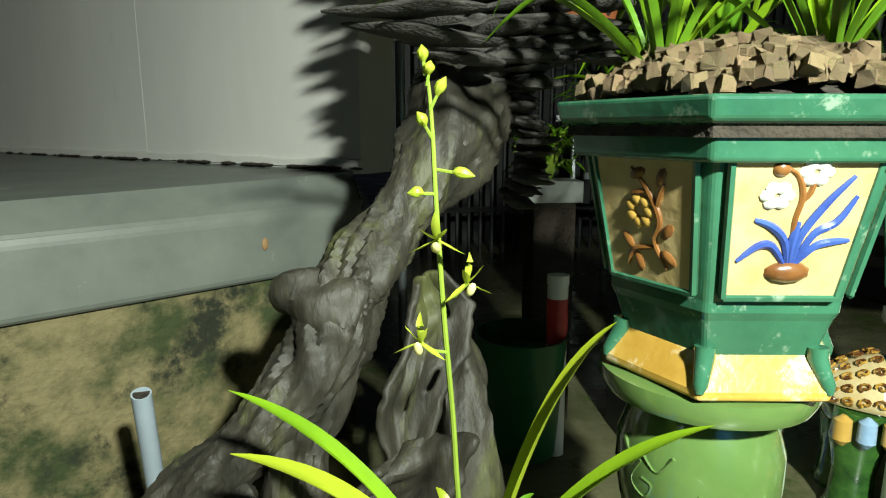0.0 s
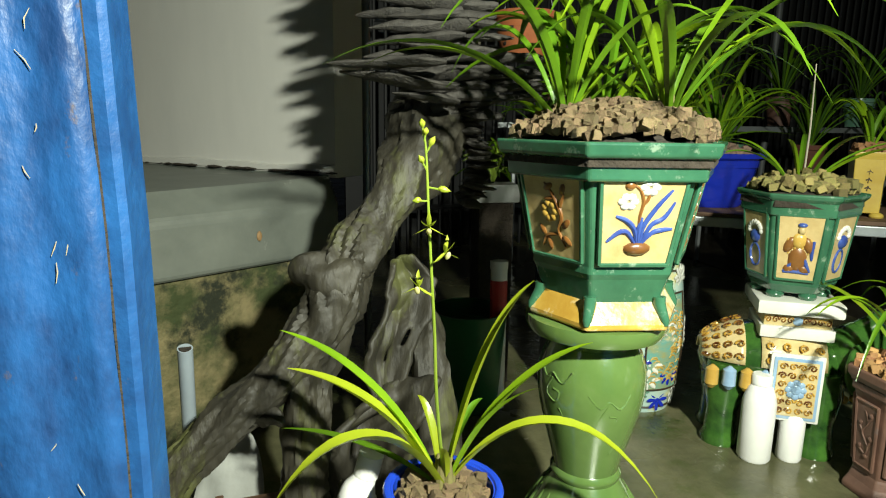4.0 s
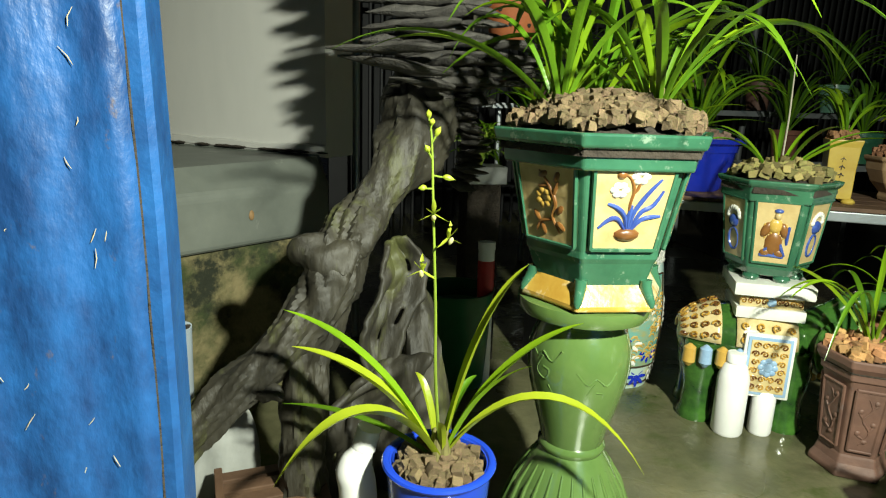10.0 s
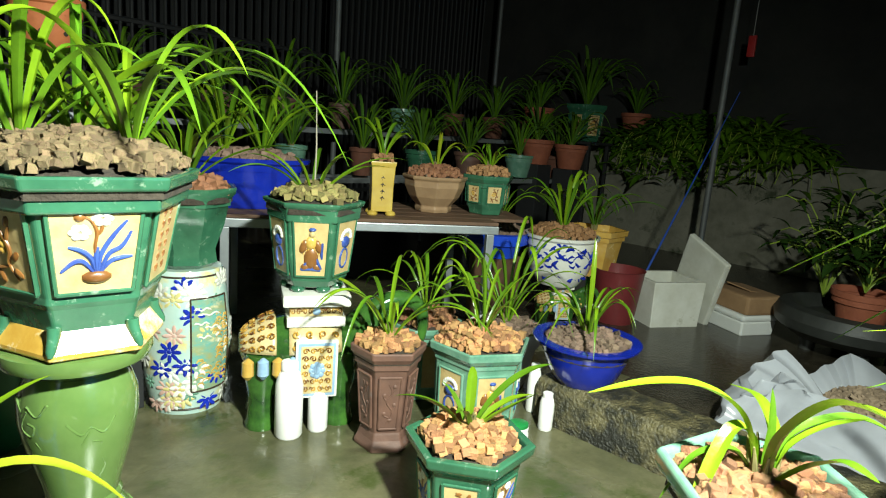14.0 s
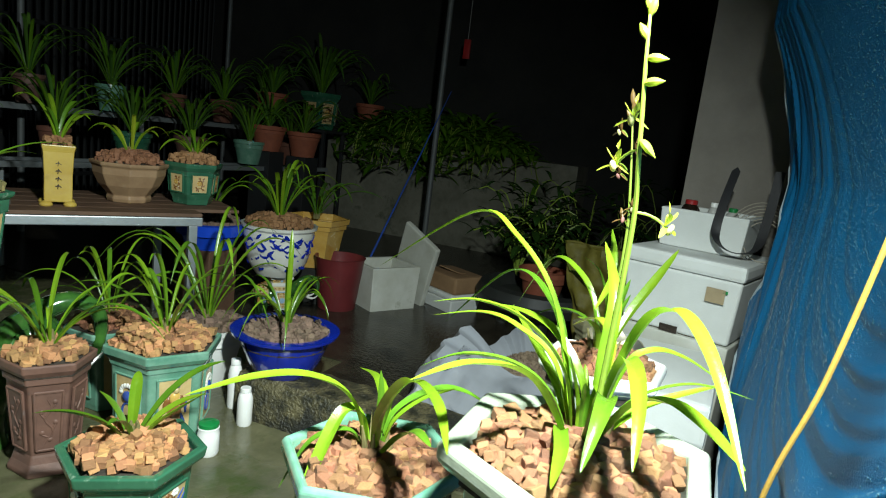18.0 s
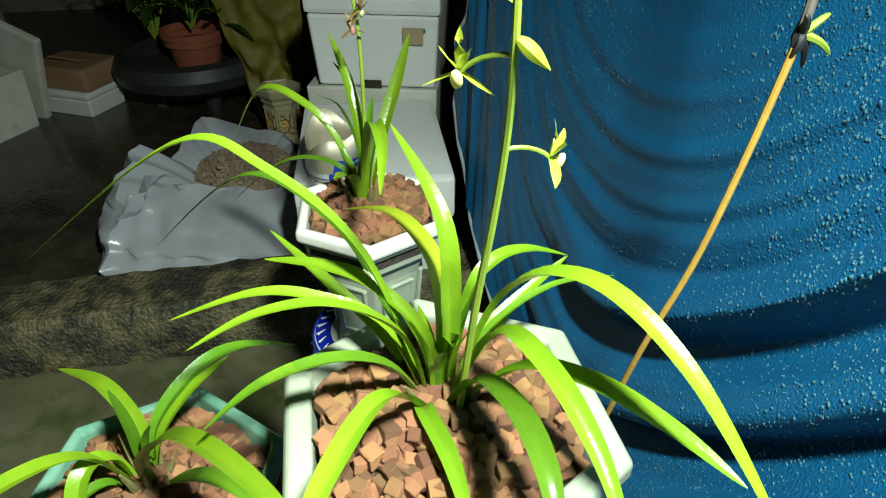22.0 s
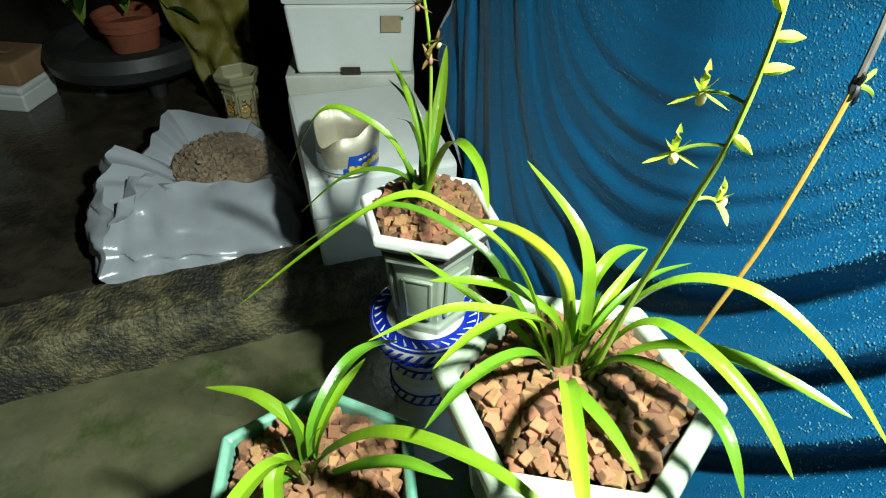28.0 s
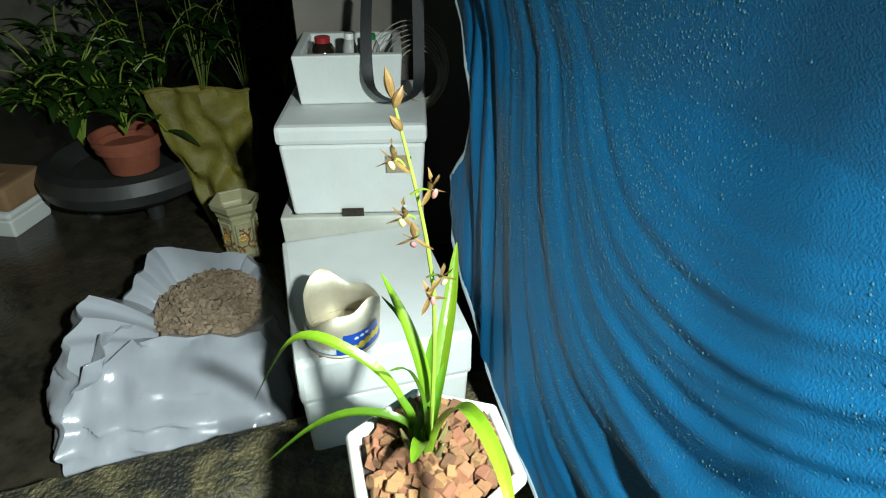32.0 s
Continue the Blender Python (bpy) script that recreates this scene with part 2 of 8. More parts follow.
M = dict(
    floor=wet_floor(),
    yard=surface("dark_wet_concrete", (0.058, 0.049, 0.034), (0.02, 0.017, 0.012), rough=0.22, scale=9, mix=0.4, bump=0.35, fine=70, third=(0.014, 0.013, 0.01), third_scale=5, third_cut=0.52),
    wall=surface("white_panel", (0.66, 0.65, 0.6), (0.52, 0.52, 0.49), rough=0.45, scale=3, mix=0.6, bump=0.03, fine=30, third=(0.42, 0.4, 0.33),
                 third_scale=7, third_cut=0.66, stretch=(1, 1, 0.35)),
    ledge=surface("grey_painted_ledge", (0.165, 0.18, 0.155), (0.095, 0.108, 0.094), rough=0.5, scale=6, bump=0.08, third=(0.34, 0.34, 0.31), third_scale=9,
                  third_cut=0.64),
    moss=surface("mossy_render", (0.2, 0.165, 0.08), (0.035, 0.048, 0.014), rough=0.9, scale=8, mix=0.2, bump=0.6, fine=60, third=(0.014, 0.018, 0.008),
                 third_scale=7, third_cut=0.53, bump_dist=0.01),
    kerb=surface("damp_concrete", (0.135, 0.115, 0.055), (0.02, 0.02, 0.011), rough=0.5, scale=22, mix=0.24, bump=0.9, fine=110, third=(0.02, 0.02, 0.015),
                 third_scale=7, third_cut=0.5, bump_dist=0.012),
    blue_metal=surface("scratched_blue_paint", (0.006, 0.08, 0.25), (0.004, 0.035, 0.12), rough=0.45, scale=30, mix=0.28, bump=0.5, third=(0.1, 0.07, 0.05), third_scale=48,
                       third_cut=0.63, stretch=(1, 1, 0.5)),
    blue_edge=surface("worn_blue_paint", (0.008, 0.1, 0.3), (0.005, 0.045, 0.15), rough=0.45, scale=18, mix=0.4, bump=0.3, third=(0.12, 0.1, 0.09), third_scale=22, third_cut=0.64),
    scratch=surface("bare_scratch", (0.55, 0.45, 0.3), rough=0.6),
    wood=surface("weathered_driftwood", (0.05, 0.044, 0.029), (0.012, 0.011, 0.008), rough=0.62, scale=9, mix=0.5, bump=0.55, fine=46, third=(0.075, 0.08, 0.026),
                 third_scale=4, third_cut=0.5, stretch=(1.6, 1.6, 0.4), bump_dist=0.006),
    slate=surface("dark_wood_flakes", (0.085, 0.078, 0.068), (0.024, 0.022, 0.02), rough=0.7, scale=14, bump=0.6, fine=60, bump_dist=0.008, stretch=(0.6, 0.6, 2)),
    pvc=surface("grey_pvc", (0.32, 0.38, 0.42), (0.25, 0.3, 0.34), rough=0.4, scale=10, bump=0.04),
    white_plastic=surface("white_plastic", (0.8, 0.8, 0.78), (0.72, 0.72, 0.68), rough=0.4, scale=10, bump=0.02),
    dusty_plastic=surface("translucent_plastic", (0.42, 0.42, 0.4), (0.33, 0.33, 0.3), rough=0.45, scale=10, bump=0.02),
    green_glaze=surface("green_glaze", (0.042, 0.165, 0.09), (0.014, 0.07, 0.04), rough=0.2, scale=10, mix=0.6, bump=0.2, fine=60, coat=0.5,
                        third=(0.19, 0.28, 0.2), third_scale=38, third_cut=0.59),
    jade_glaze=surface("pale_jade_glaze", (0.2, 0.36, 0.27), (0.06, 0.2, 0.13), rough=0.25, scale=16, mix=0.5, bump=0.12, coat=0.5),
    stand_glaze=surface("celadon_glaze", (0.12, 0.2, 0.06), (0.06, 0.12, 0.03), rough=0.18, scale=7, mix=0.6, bump=0.06, coat=0.8, third=(0.2, 0.27, 0.13), third_scale=9, third_cut=0.62),
    cream_panel=surface("cream_glaze", (0.62, 0.48, 0.24), (0.36, 0.24, 0.09), rough=0.35, scale=18, mix=0.6, bump=0.35, fine=50, coat=0.3),
    amber=surface("amber_glaze", (0.6, 0.4, 0.1), (0.42, 0.22, 0.04), rough=0.25, scale=12, bump=0.12, coat=0.5, third=(0.75, 0.7, 0.5), third_scale=12, third_cut=0.6),
    brown_glaze=surface("brown_glaze", (0.26, 0.11, 0.03), (0.11, 0.04, 0.012), rough=0.3, scale=20, bump=0.2, coat=0.4),
    blue_glaze=surface("blue_relief_glaze", (0.05, 0.11, 0.36), (0.02, 0.04, 0.2), rough=0.25, scale=24, bump=0.1, coat=0.5, third=(0.35, 0.42, 0.55), third_scale=20,
                       third_cut=0.62),
    white_glaze=surface("white_glaze", (0.74, 0.74, 0.68), (0.6, 0.6, 0.53), rough=0.2, scale=14, bump=0.06, coat=0.5),
    ivory_glaze=surface("ivory_hex_glaze", (0.38, 0.42, 0.33), (0.24, 0.28, 0.2), rough=0.3, scale=10, bump=0.12, coat=0.4, third=(0.27, 0.3, 0.22), third_scale=14,
                        third_cut=0.64),
    cobalt=surface("cobalt_glaze", (0.008, 0.03, 0.42), (0.004, 0.015, 0.22), rough=0.15, scale=6, bump=0.04, coat=0.7),
    blue_plastic=surface("blue_plastic", (0.01, 0.07, 0.6), (0.006, 0.045, 0.42), rough=0.25, scale=6, bump=0.03, coat=0.3),
    orange_clay=surface("orange_clay", (0.55, 0.17, 0.06), (0.36, 0.1, 0.035), rough=0.75, scale=16, bump=0.2),
    terracotta=surface("terracotta", (0.34, 0.1, 0.05), (0.2, 0.055, 0.028), rough=0.8, scale=14, bump=0.2, third=(0.3, 0.2, 0.13), third_scale=8, third_cut=0.62),
    old_clay=surface("old_clay", (0.17, 0.06, 0.035), (0.09, 0.035, 0.022), rough=0.85, scale=14, bump=0.2, third=(0.12, 0.09, 0.06), third_scale=8, third_cut=0.58),
    brown_clay=surface("brown_clay", (0.17, 0.085, 0.06), (0.08, 0.042, 0.032), rough=0.6, scale=16, bump=0.3, fine=50, third=(0.1, 0.1, 0.1), third_scale=10, third_cut=0.62),
    tan_clay=surface("tan_stoneware", (0.34, 0.22, 0.12), (0.22, 0.13, 0.07), rough=0.55, scale=14, bump=0.2),
    yellow_glaze=surface("yellow_glaze", (0.55, 0.4, 0.08), (0.42, 0.27, 0.045), rough=0.35, scale=12, bump=0.1, coat=0.3, third=(0.25, 0.17, 0.06), third_scale=22, third_cut=0.68),
    ink=surface("dark_brush_ink", (0.05, 0.03, 0.015), rough=0.5),
    brick=surface("brick_cubes", (0.4, 0.19, 0.085), (0.17, 0.075, 0.035), rough=0.8, scale=60, bump=0.6, fine=240, vary=0.5, third=(0.13, 0.12, 0.08), third_scale=30, third_cut=0.6),
    tan_brick=surface("tan_cubes", (0.5, 0.27, 0.115), (0.33, 0.15, 0.06), rough=0.85, scale=40, bump=0.4, fine=160, vary=0.45, third=(0.16, 0.15, 0.09), third_scale=30,
                      third_cut=0.6),
    grey_brick=surface("grey_brown_cubes", (0.25, 0.165, 0.115), (0.13, 0.088, 0.065), rough=0.9, scale=40, bump=0.5, fine=160, vary=0.35, third=(0.05, 0.08, 0.02), third_scale=18,
                       third_cut=0.6),
    moss_brick=surface("moss_grown_cubes", (0.3, 0.24, 0.09), (0.17, 0.13, 0.05), rough=0.9, scale=40, bump=0.5, fine=160, vary=0.5, third=(0.13, 0.19, 0.03), third_scale=25,
                       third_cut=0.52),
    pot_moss=surface("mossy_lumps", (0.27, 0.165, 0.1), (0.115, 0.085, 0.042), rough=0.9, scale=30, bump=0.6, fine=130, vary=0.35, third=(0.1, 0.12, 0.025), third_scale=14, third_cut=0.52),
    # amber foot glaze; the whitish third tone paints the lit gloss on it
    gloss_lit_glaze=surface("amber_glaze_painted_gloss", (0.6, 0.4, 0.09), (0.36, 0.18, 0.025), rough=0.2, scale=9, mix=0.5, bump=0.1, coat=0.6, third=(0.74, 0.68, 0.46), third_scale=11, third_cut=0.51),
    grey_cane=surface("grey_cane", (0.13, 0.115, 0.095), (0.07, 0.06, 0.05), rough=0.6, scale=30, bump=0.2),
    soil=surface("dark_soil", (0.045, 0.034, 0.024), (0.02, 0.015, 0.01), rough=0.95, scale=40, bump=0.8, fine=90, bump_dist=0.01),
    leaf=surface("orchid_leaf", (0.11, 0.24, 0.014), (0.055, 0.145, 0.01), rough=0.27, scale=18, mix=0.7, bump=0.12, fine=160, vary=0.22, third=(0.17, 0.28, 0.02), third_scale=7, third_cut=0.6,
                 translucent=0.22),
    leaf_bright=surface("young_orchid_leaf", (0.215, 0.36, 0.017), (0.11, 0.235, 0.012), rough=0.27, scale=16, mix=0.7, bump=0.12, fine=160, vary=0.22, third=(0.33, 0.4, 0.03), third_scale=7, third_cut=0.6,
                        translucent=0.25),
    leaf_yellow=surface("yellow_green_leaf", (0.38, 0.44, 0.03), (0.24, 0.32, 0.02), rough=0.35, scale=16, mix=0.8, bump=0.08, fine=200, vary=0.12, translucent=0.25,
                        third=(0.2, 0.24, 0.02), third_scale=40, third_cut=0.66),
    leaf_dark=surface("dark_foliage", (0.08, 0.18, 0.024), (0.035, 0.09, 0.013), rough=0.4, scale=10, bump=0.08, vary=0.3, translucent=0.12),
    # foliage green darkened to carry the lamp's falloff on the distant shrubs
    leaf_dimmed=surface("dimmed_green_foliage", (0.03, 0.08, 0.013), (0.01, 0.032, 0.006), rough=0.27, scale=10, bump=0.08, vary=0.3, translucent=0.1),
    stem=surface("flower_stem", (0.26, 0.36, 0.04), (0.16, 0.25, 0.03), rough=0.45, scale=10, bump=0.05),
    petal=surface("yellow_green_petal", (0.5, 0.55, 0.06), (0.34, 0.45, 0.04), rough=0.45, scale=60, bump=0.05, translucent=0.35),
    lip=surface("cream_lip", (0.75, 0.72, 0.4), (0.65, 0.6, 0.2), rough=0.5, scale=60, bump=0.05, translucent=0.3),
    bronze_petal=surface("bronze_petal", (0.3, 0.2, 0.06), (0.16, 0.07, 0.025), rough=0.45, scale=60, bump=0.05, translucent=0.3),
    bronze_lip=surface("wine_lip", (0.3, 0.06, 0.1), (0.5, 0.3, 0.2), rough=0.5, scale=80, bump=0.05, translucent=0.25),
    sheath=surface("dry_sheath", (0.2, 0.18, 0.06), (0.09, 0.075, 0.025), rough=0.8, scale=30, bump=0.3),
    cloth=surface("wet_blue_cloth", (0.002, 0.102, 0.235), (0.0015, 0.073, 0.175), rough=0.42, scale=5, mix=0.7, bump=0.9, fine=330, bump_dist=0.0018),
    hem=surface("pale_hem", (0.35, 0.42, 0.45), rough=0.6),
    # water beads; their glints are put into a pale base colour
    drop=surface("pale_glint_drops", (0.1, 0.3, 0.42), rough=0.04, spec=1.0, coat=1.0),
    grey_sheet=surface("grey_board", (0.2, 0.18, 0.15), (0.13, 0.115, 0.095), rough=0.7, scale=6, bump=0.15),
    foam=surface("white_foam", (0.67, 0.69, 0.67), (0.56, 0.58, 0.55), rough=0.6, scale=5, bump=0.12, fine=160, third=(0.5, 0.45, 0.36), third_scale=10, third_cut=0.68),
    dirty_foam=surface("stained_foam", (0.62, 0.63, 0.58), (0.42, 0.42, 0.35), rough=0.65, scale=7, bump=0.15, fine=140, third=(0.26, 0.26, 0.18), third_scale=6, third_cut=0.6),
    tape=surface("brown_tape", (0.42, 0.33, 0.2), rough=0.35),
    bag=surface("grey_plastic_bag", (0.36, 0.38, 0.41), (0.25, 0.265, 0.29), rough=0.22, scale=5, mix=0.7, bump=0.2, fine=16, bump_dist=0.006, third=(0.24, 0.2, 0.15), third_scale=6, third_cut=0.66),
    bark=surface("bark_chips", (0.24, 0.18, 0.12), (0.12, 0.085, 0.055), rough=0.9, scale=30, bump=0.6, vary=0.4),
    sack=surface("yellow_woven_sack", (0.24, 0.21, 0.03), (0.1, 0.085, 0.013), rough=0.6, scale=10, mix=0.5, bump=0.5, fine=120, third=(0.1, 0.075, 0.02), third_scale=9,
                 third_cut=0.58),
    rubber=surface("tyre_planter", (0.034, 0.037, 0.034), (0.014, 0.016, 0.014), rough=0.5, scale=9, bump=0.3, fine=30),
    cardboard=surface("cardboard", (0.3, 0.18, 0.09), (0.2, 0.115, 0.055), rough=0.85, scale=9, bump=0.15),
    red_plastic=surface("red_bucket", (0.19, 0.03, 0.032), (0.11, 0.018, 0.02), rough=0.4, scale=9, bump=0.05),
    green_plastic=surface("green_tub", (0.01, 0.13, 0.05), (0.006, 0.08, 0.03), rough=0.35, scale=9, bump=0.05),
    galv=surface("galvanised_steel", (0.4, 0.43, 0.44), (0.3, 0.33, 0.34), rough=0.42, metal=0.7, scale=14, bump=0.08),
    # pale grey, chosen so that out-of-view sheets bounce fill light
    bounce_sheet=surface("bounce_sheet", (0.42, 0.43, 0.42), (0.3, 0.31, 0.3), rough=0.6, scale=3, bump=0.05),
    low_concrete=surface("low_concrete", (0.26, 0.25, 0.2), (0.1, 0.1, 0.07), rough=0.85, scale=6, mix=0.5, bump=0.4, fine=40, third=(0.04, 0.05, 0.025), third_scale=3, third_cut=0.54),
    # darker, less metallic tone of the galvanised steel
    dull_galv=surface("dull_galvanised_steel", (0.16, 0.17, 0.17), (0.1, 0.11, 0.11), rough=0.6, metal=0.3, scale=14, bump=0.1),
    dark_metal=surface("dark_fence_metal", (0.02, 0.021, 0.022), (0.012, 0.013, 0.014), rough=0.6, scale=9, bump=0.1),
    # stained concrete; the lamp's falloff at the back is put into its near-black tones
    far_wall=surface("far_concrete_dim", (0.026, 0.026, 0.023), (0.01, 0.011, 0.01), rough=0.9, scale=3, mix=0.5, bump=0.3, fine=30, third=(0.02, 0.022, 0.016), third_scale=2.2,
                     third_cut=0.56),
    tin=surface("tin_metal", (0.6, 0.56, 0.44), (0.45, 0.4, 0.28), rough=0.5, metal=0.5, scale=14, bump=0.1),
    tin_label=surface("blue_tin_label", (0.012, 0.07, 0.4), (0.01, 0.05, 0.28), rough=0.3, scale=9, bump=0.03),
    yellow_print=surface("yellow_print", (0.75, 0.58, 0.05), rough=0.35),
    pale_print=surface("pale_print", (0.6, 0.65, 0.66), rough=0.35),
    rust=surface("rusted_tin_inside", (0.32, 0.2, 0.09), (0.2, 0.1, 0.04), rough=0.7, scale=12, bump=0.2),
    black_strap=surface("black_strap", (0.012, 0.012, 0.014), rough=0.6),
    wire_white=surface("white_cable", (0.6, 0.6, 0.58), rough=0.5),
    straw=surface("dry_stalk", (0.45, 0.28, 0.05), (0.34, 0.19, 0.035), rough=0.5, scale=20, bump=0.15),
    twig=surface("pale_twig", (0.4, 0.36, 0.28), rough=0.8, bump=0.3),
    red_label=surface("red_label", (0.55, 0.03, 0.03), rough=0.4),
    green_cap=surface("green_cap", (0.01, 0.25, 0.06), rough=0.35),
    sallow_glaze=surface("sallow_glaze", (0.4, 0.38, 0.22), (0.28, 0.26, 0.15), rough=0.35, scale=12, bump=0.1, coat=0.3),
    rod=surface("blue_rod", (0.02, 0.08, 0.4), rough=0.35),
    crate=surface("brown_crate", (0.14, 0.075, 0.04), (0.07, 0.035, 0.02), rough=0.7, scale=12, bump=0.3),
    grey_cloth=surface("grey_sheet_metal", (0.36, 0.37, 0.35), (0.24, 0.25, 0.23), rough=0.55, scale=7, bump=0.15, third=(0.16, 0.14, 0.1), third_scale=8, third_cut=0.62),
    red_bottle=surface("red_cap", (0.4, 0.02, 0.02), rough=0.35),
    dark_bottle=surface("dark_jar", (0.02, 0.012, 0.008), rough=0.12, coat=0.8),
)


# ---- mesh helpers ----
def finish(bm, smooth=True):
    bmesh.ops.recalc_face_normals(bm, faces=bm.faces)
    me = bpy.data.meshes.new("mesh")
    bm.to_mesh(me)
    bm.free()
    if smooth:
        me.shade_smooth()
        me.set_sharp_from_angle(angle=radians(38))
    return me


def thing(name, place=(0, 0, 0), turn=0.0, label="", category="", group="", kind=""):
    ob = new(name)
    ob.empty_display_size = 0.05
    ob.matrix_world = pose(*place, 0, 0, turn)
    return tagged(ob, label, category, group, kind)


def islands(bm):
    """The separate shells of a mesh, each as a mesh of its own."""
    bm.verts.index_update()
    seen, out = set(), []
    for v in bm.verts:
        if v.index in seen:
            continue
        stack, group = [v], []
        seen.add(v.index)
        while stack:
            q = stack.pop()
            group.append(q)
            for e in q.link_edges:
                o = e.other_vert(q)
                if o.index not in seen:
                    seen.add(o.index)
                    stack.append(o)
        ids = {q.index: i for i, q in enumerate(group)}
        nb = bmesh.new()
        vs = [nb.verts.new(q.co) for q in group]
        for f in {f for q in group for f in q.link_faces}:
            nb.faces.new([vs[ids[q.index]] for q in f.verts])
        out.append(nb)
    bm.free()
    return out


def pieces(name, bm, material, parent, label=""):
    for b in islands(bm):
        part(name, b, material, parent, label)


def part(name, bm, material, parent=None, label="", smooth=True, m=None):
    me = bm if isinstance(bm, bpy.types.Mesh) else finish(bm, smooth)
    if not me.materials:
        me.materials.append(M[material])
    ob = new(name, me)
    if parent is not None:
        ob.parent = parent
    if m is not None:
        ob.matrix_local = m
    return tagged(ob, label)


def struct(name, bm, material, label, smooth=True):
    ob = part(name, bm, material, smooth=smooth)
    return tagged(ob, label, name.split("_")[0], "", "structure")


def box(sx, sy, sz, at=(0, 0, 0), bevel=0.0, bm=None, taper=1.0, m=None):
    """A box on z = 0 of its own, bevelled; taper scales its foot."""
    bm = bm or bmesh.new()
    v = bmesh.ops.create_cube(bm, size=1)["verts"]
    for q in v:
        k = taper if q.co.z < 0 else 1
        q.co = Vector((q.co.x * sx * k, q.co.y * sy * k, (q.co.z + 0.5) * sz))
    if bevel:
        es = list({e for q in v for e in q.link_edges})
        r = bmesh.ops.bevel(bm, geom=es, offset=bevel, segments=2, affect="EDGES", profile=0.6)
        v = list({q for f in r["faces"] for q in f.verts} | {q for q in v if q.is_valid})
    mm = Matrix.Translation(at) @ (m or Matrix())
    bmesh.ops.transform(bm, matrix=mm, verts=v)
    return bm


def loft(rings, closed=True, cap0=True, cap1=True, bm=None):
    bm = bm or bmesh.new()
    vs = [[bm.verts.new(p) for p in r] for r in rings]
    n = len(vs[0])
    for a, b in zip(vs, vs[1:]):
        for i in range(n if closed else n - 1):
            j = (i + 1) % n
            bm.faces.new((a[i], a[j], b[j], b[i]))
    if closed and cap0:
        bm.faces.new(vs[0][::-1])
    if closed and cap1:
        bm.faces.new(vs[-1])
    return bm


def turned(profile, n=40, cap0=True, cap1=True, bm=None, start=0.0, wob=None):
    """A body of n sides from (radius, height) pairs."""
    rings = []
    for r, z in profile:
        rings.append([((r * math.cos(radians(start) + 2 * math.pi * i / n)), (r * math.sin(radians(start) + 2 * math.pi * i / n)), z) for i in range(n)])
    return loft(rings, True, cap0, cap1, bm)


def tube(points, radii, n=8, bm=None, caps=True):
    pts = [Vector(p) for p in points]
    if not isinstance(radii, (list, tuple)):
        radii = [radii] * len(pts)
    rings = []
    side = None
    for i, p in enumerate(pts):
        d = (pts[min(i + 1, len(pts) - 1)] - pts[max(i - 1, 0)]).normalized()
        if side is None:
            side = d.orthogonal().normalized()
        side = (side - d * side.dot(d)).normalized()
        up = d.cross(side)
        rings.append([p + radii[i] * (math.cos(2 * math.pi * k / n) * side + math.sin(2 * math.pi * k / n) * up) for k in range(n)])
    return loft(rings, True, caps, caps, bm)


def bez(a, b, c, d, n=14):
    a, b, c, d = (Vector(v) for v in (a, b, c, d))
    out = []
    for i in range(n + 1):
        t = i / n
        out.append(a * (1 - t) ** 3 + 3 * b * t * (1 - t) ** 2 + 3 * c * t * t * (1 - t) + d * t ** 3)
    return out


def ribbon(points, width, fold=0.35, tip=0.75, base=0.45, twist=0.0, thick=0.0006):
    """A folded leaf blade along points."""
    bm = bmesh.new()
    n = len(points) - 1
    rings = []
    for i, p in enumerate(points):
        s = i / n
        d = (points[min(i + 1, n)] - points[max(i - 1, 0)]).normalized()
        side = d.cross(Vector((0, 0, 1)))
        if side.length < 0.05:
            side = Vector((1, 0, 0))
        side.normalize()
        if twist:
            side = Matrix.Rotation(twist * s, 3, d) @ side
        up = side.cross(d).normalized()
        w = width * 0.5 * min(1, base + (1 - base) * min(1, s / 0.4)) * (1 if s < tip else max(0.04, math.cos((s - tip) / (1 - tip) * math.pi / 2) ** 0.8))
        f = fold * (1.6 - 1.1 * s)
        rings.append([p - side * w + up * (w * f), p - side * w * 0.5 + up * (w * f * 0.38), p + up * 0.0, p + side * w * 0.5 + up * (w * f * 0.38), p + side * w + up * (w * f)])
    vs = [[bm.verts.new(q) for q in r] for r in rings]
    for a, b in zip(vs, vs[1:]):
        for i in range(4):
            bm.faces.new((a[i], a[i + 1], b[i + 1], b[i]))
    return bm


def arch(az, reach, top, tip, n=16, start=(0, 0, 0), lean=0.0, sway=0.0):
    """The line of a leaf that leaves start upright, arches over a height top and ends at height tip, reach away towards az degrees."""
    c, s = math.cos(radians(az)), math.sin(radians(az))
    pc, ps = -s, c
    x0, y0, z0 = start
    a = (x0, y0, z0)
    bend = max(0.0, min(1.3, (top - tip) / max(top, 0.02)))
    b = (x0 + c * reach * (0.2 + lean), y0 + s * reach * (0.2 + lean), z0 + top * (0.5 + 0.48 * bend))
    k = (x0 + c * reach * 0.62 + pc * sway, y0 + s * reach * 0.62 + ps * sway, z0 + top * (0.88 + 0.62 * bend))
    d = (x0 + c * reach + pc * sway * 1.4, y0 + s * reach + ps * sway * 1.4, z0 + tip)
    return bez(a, b, k, d, n)


cube_meshes = {}


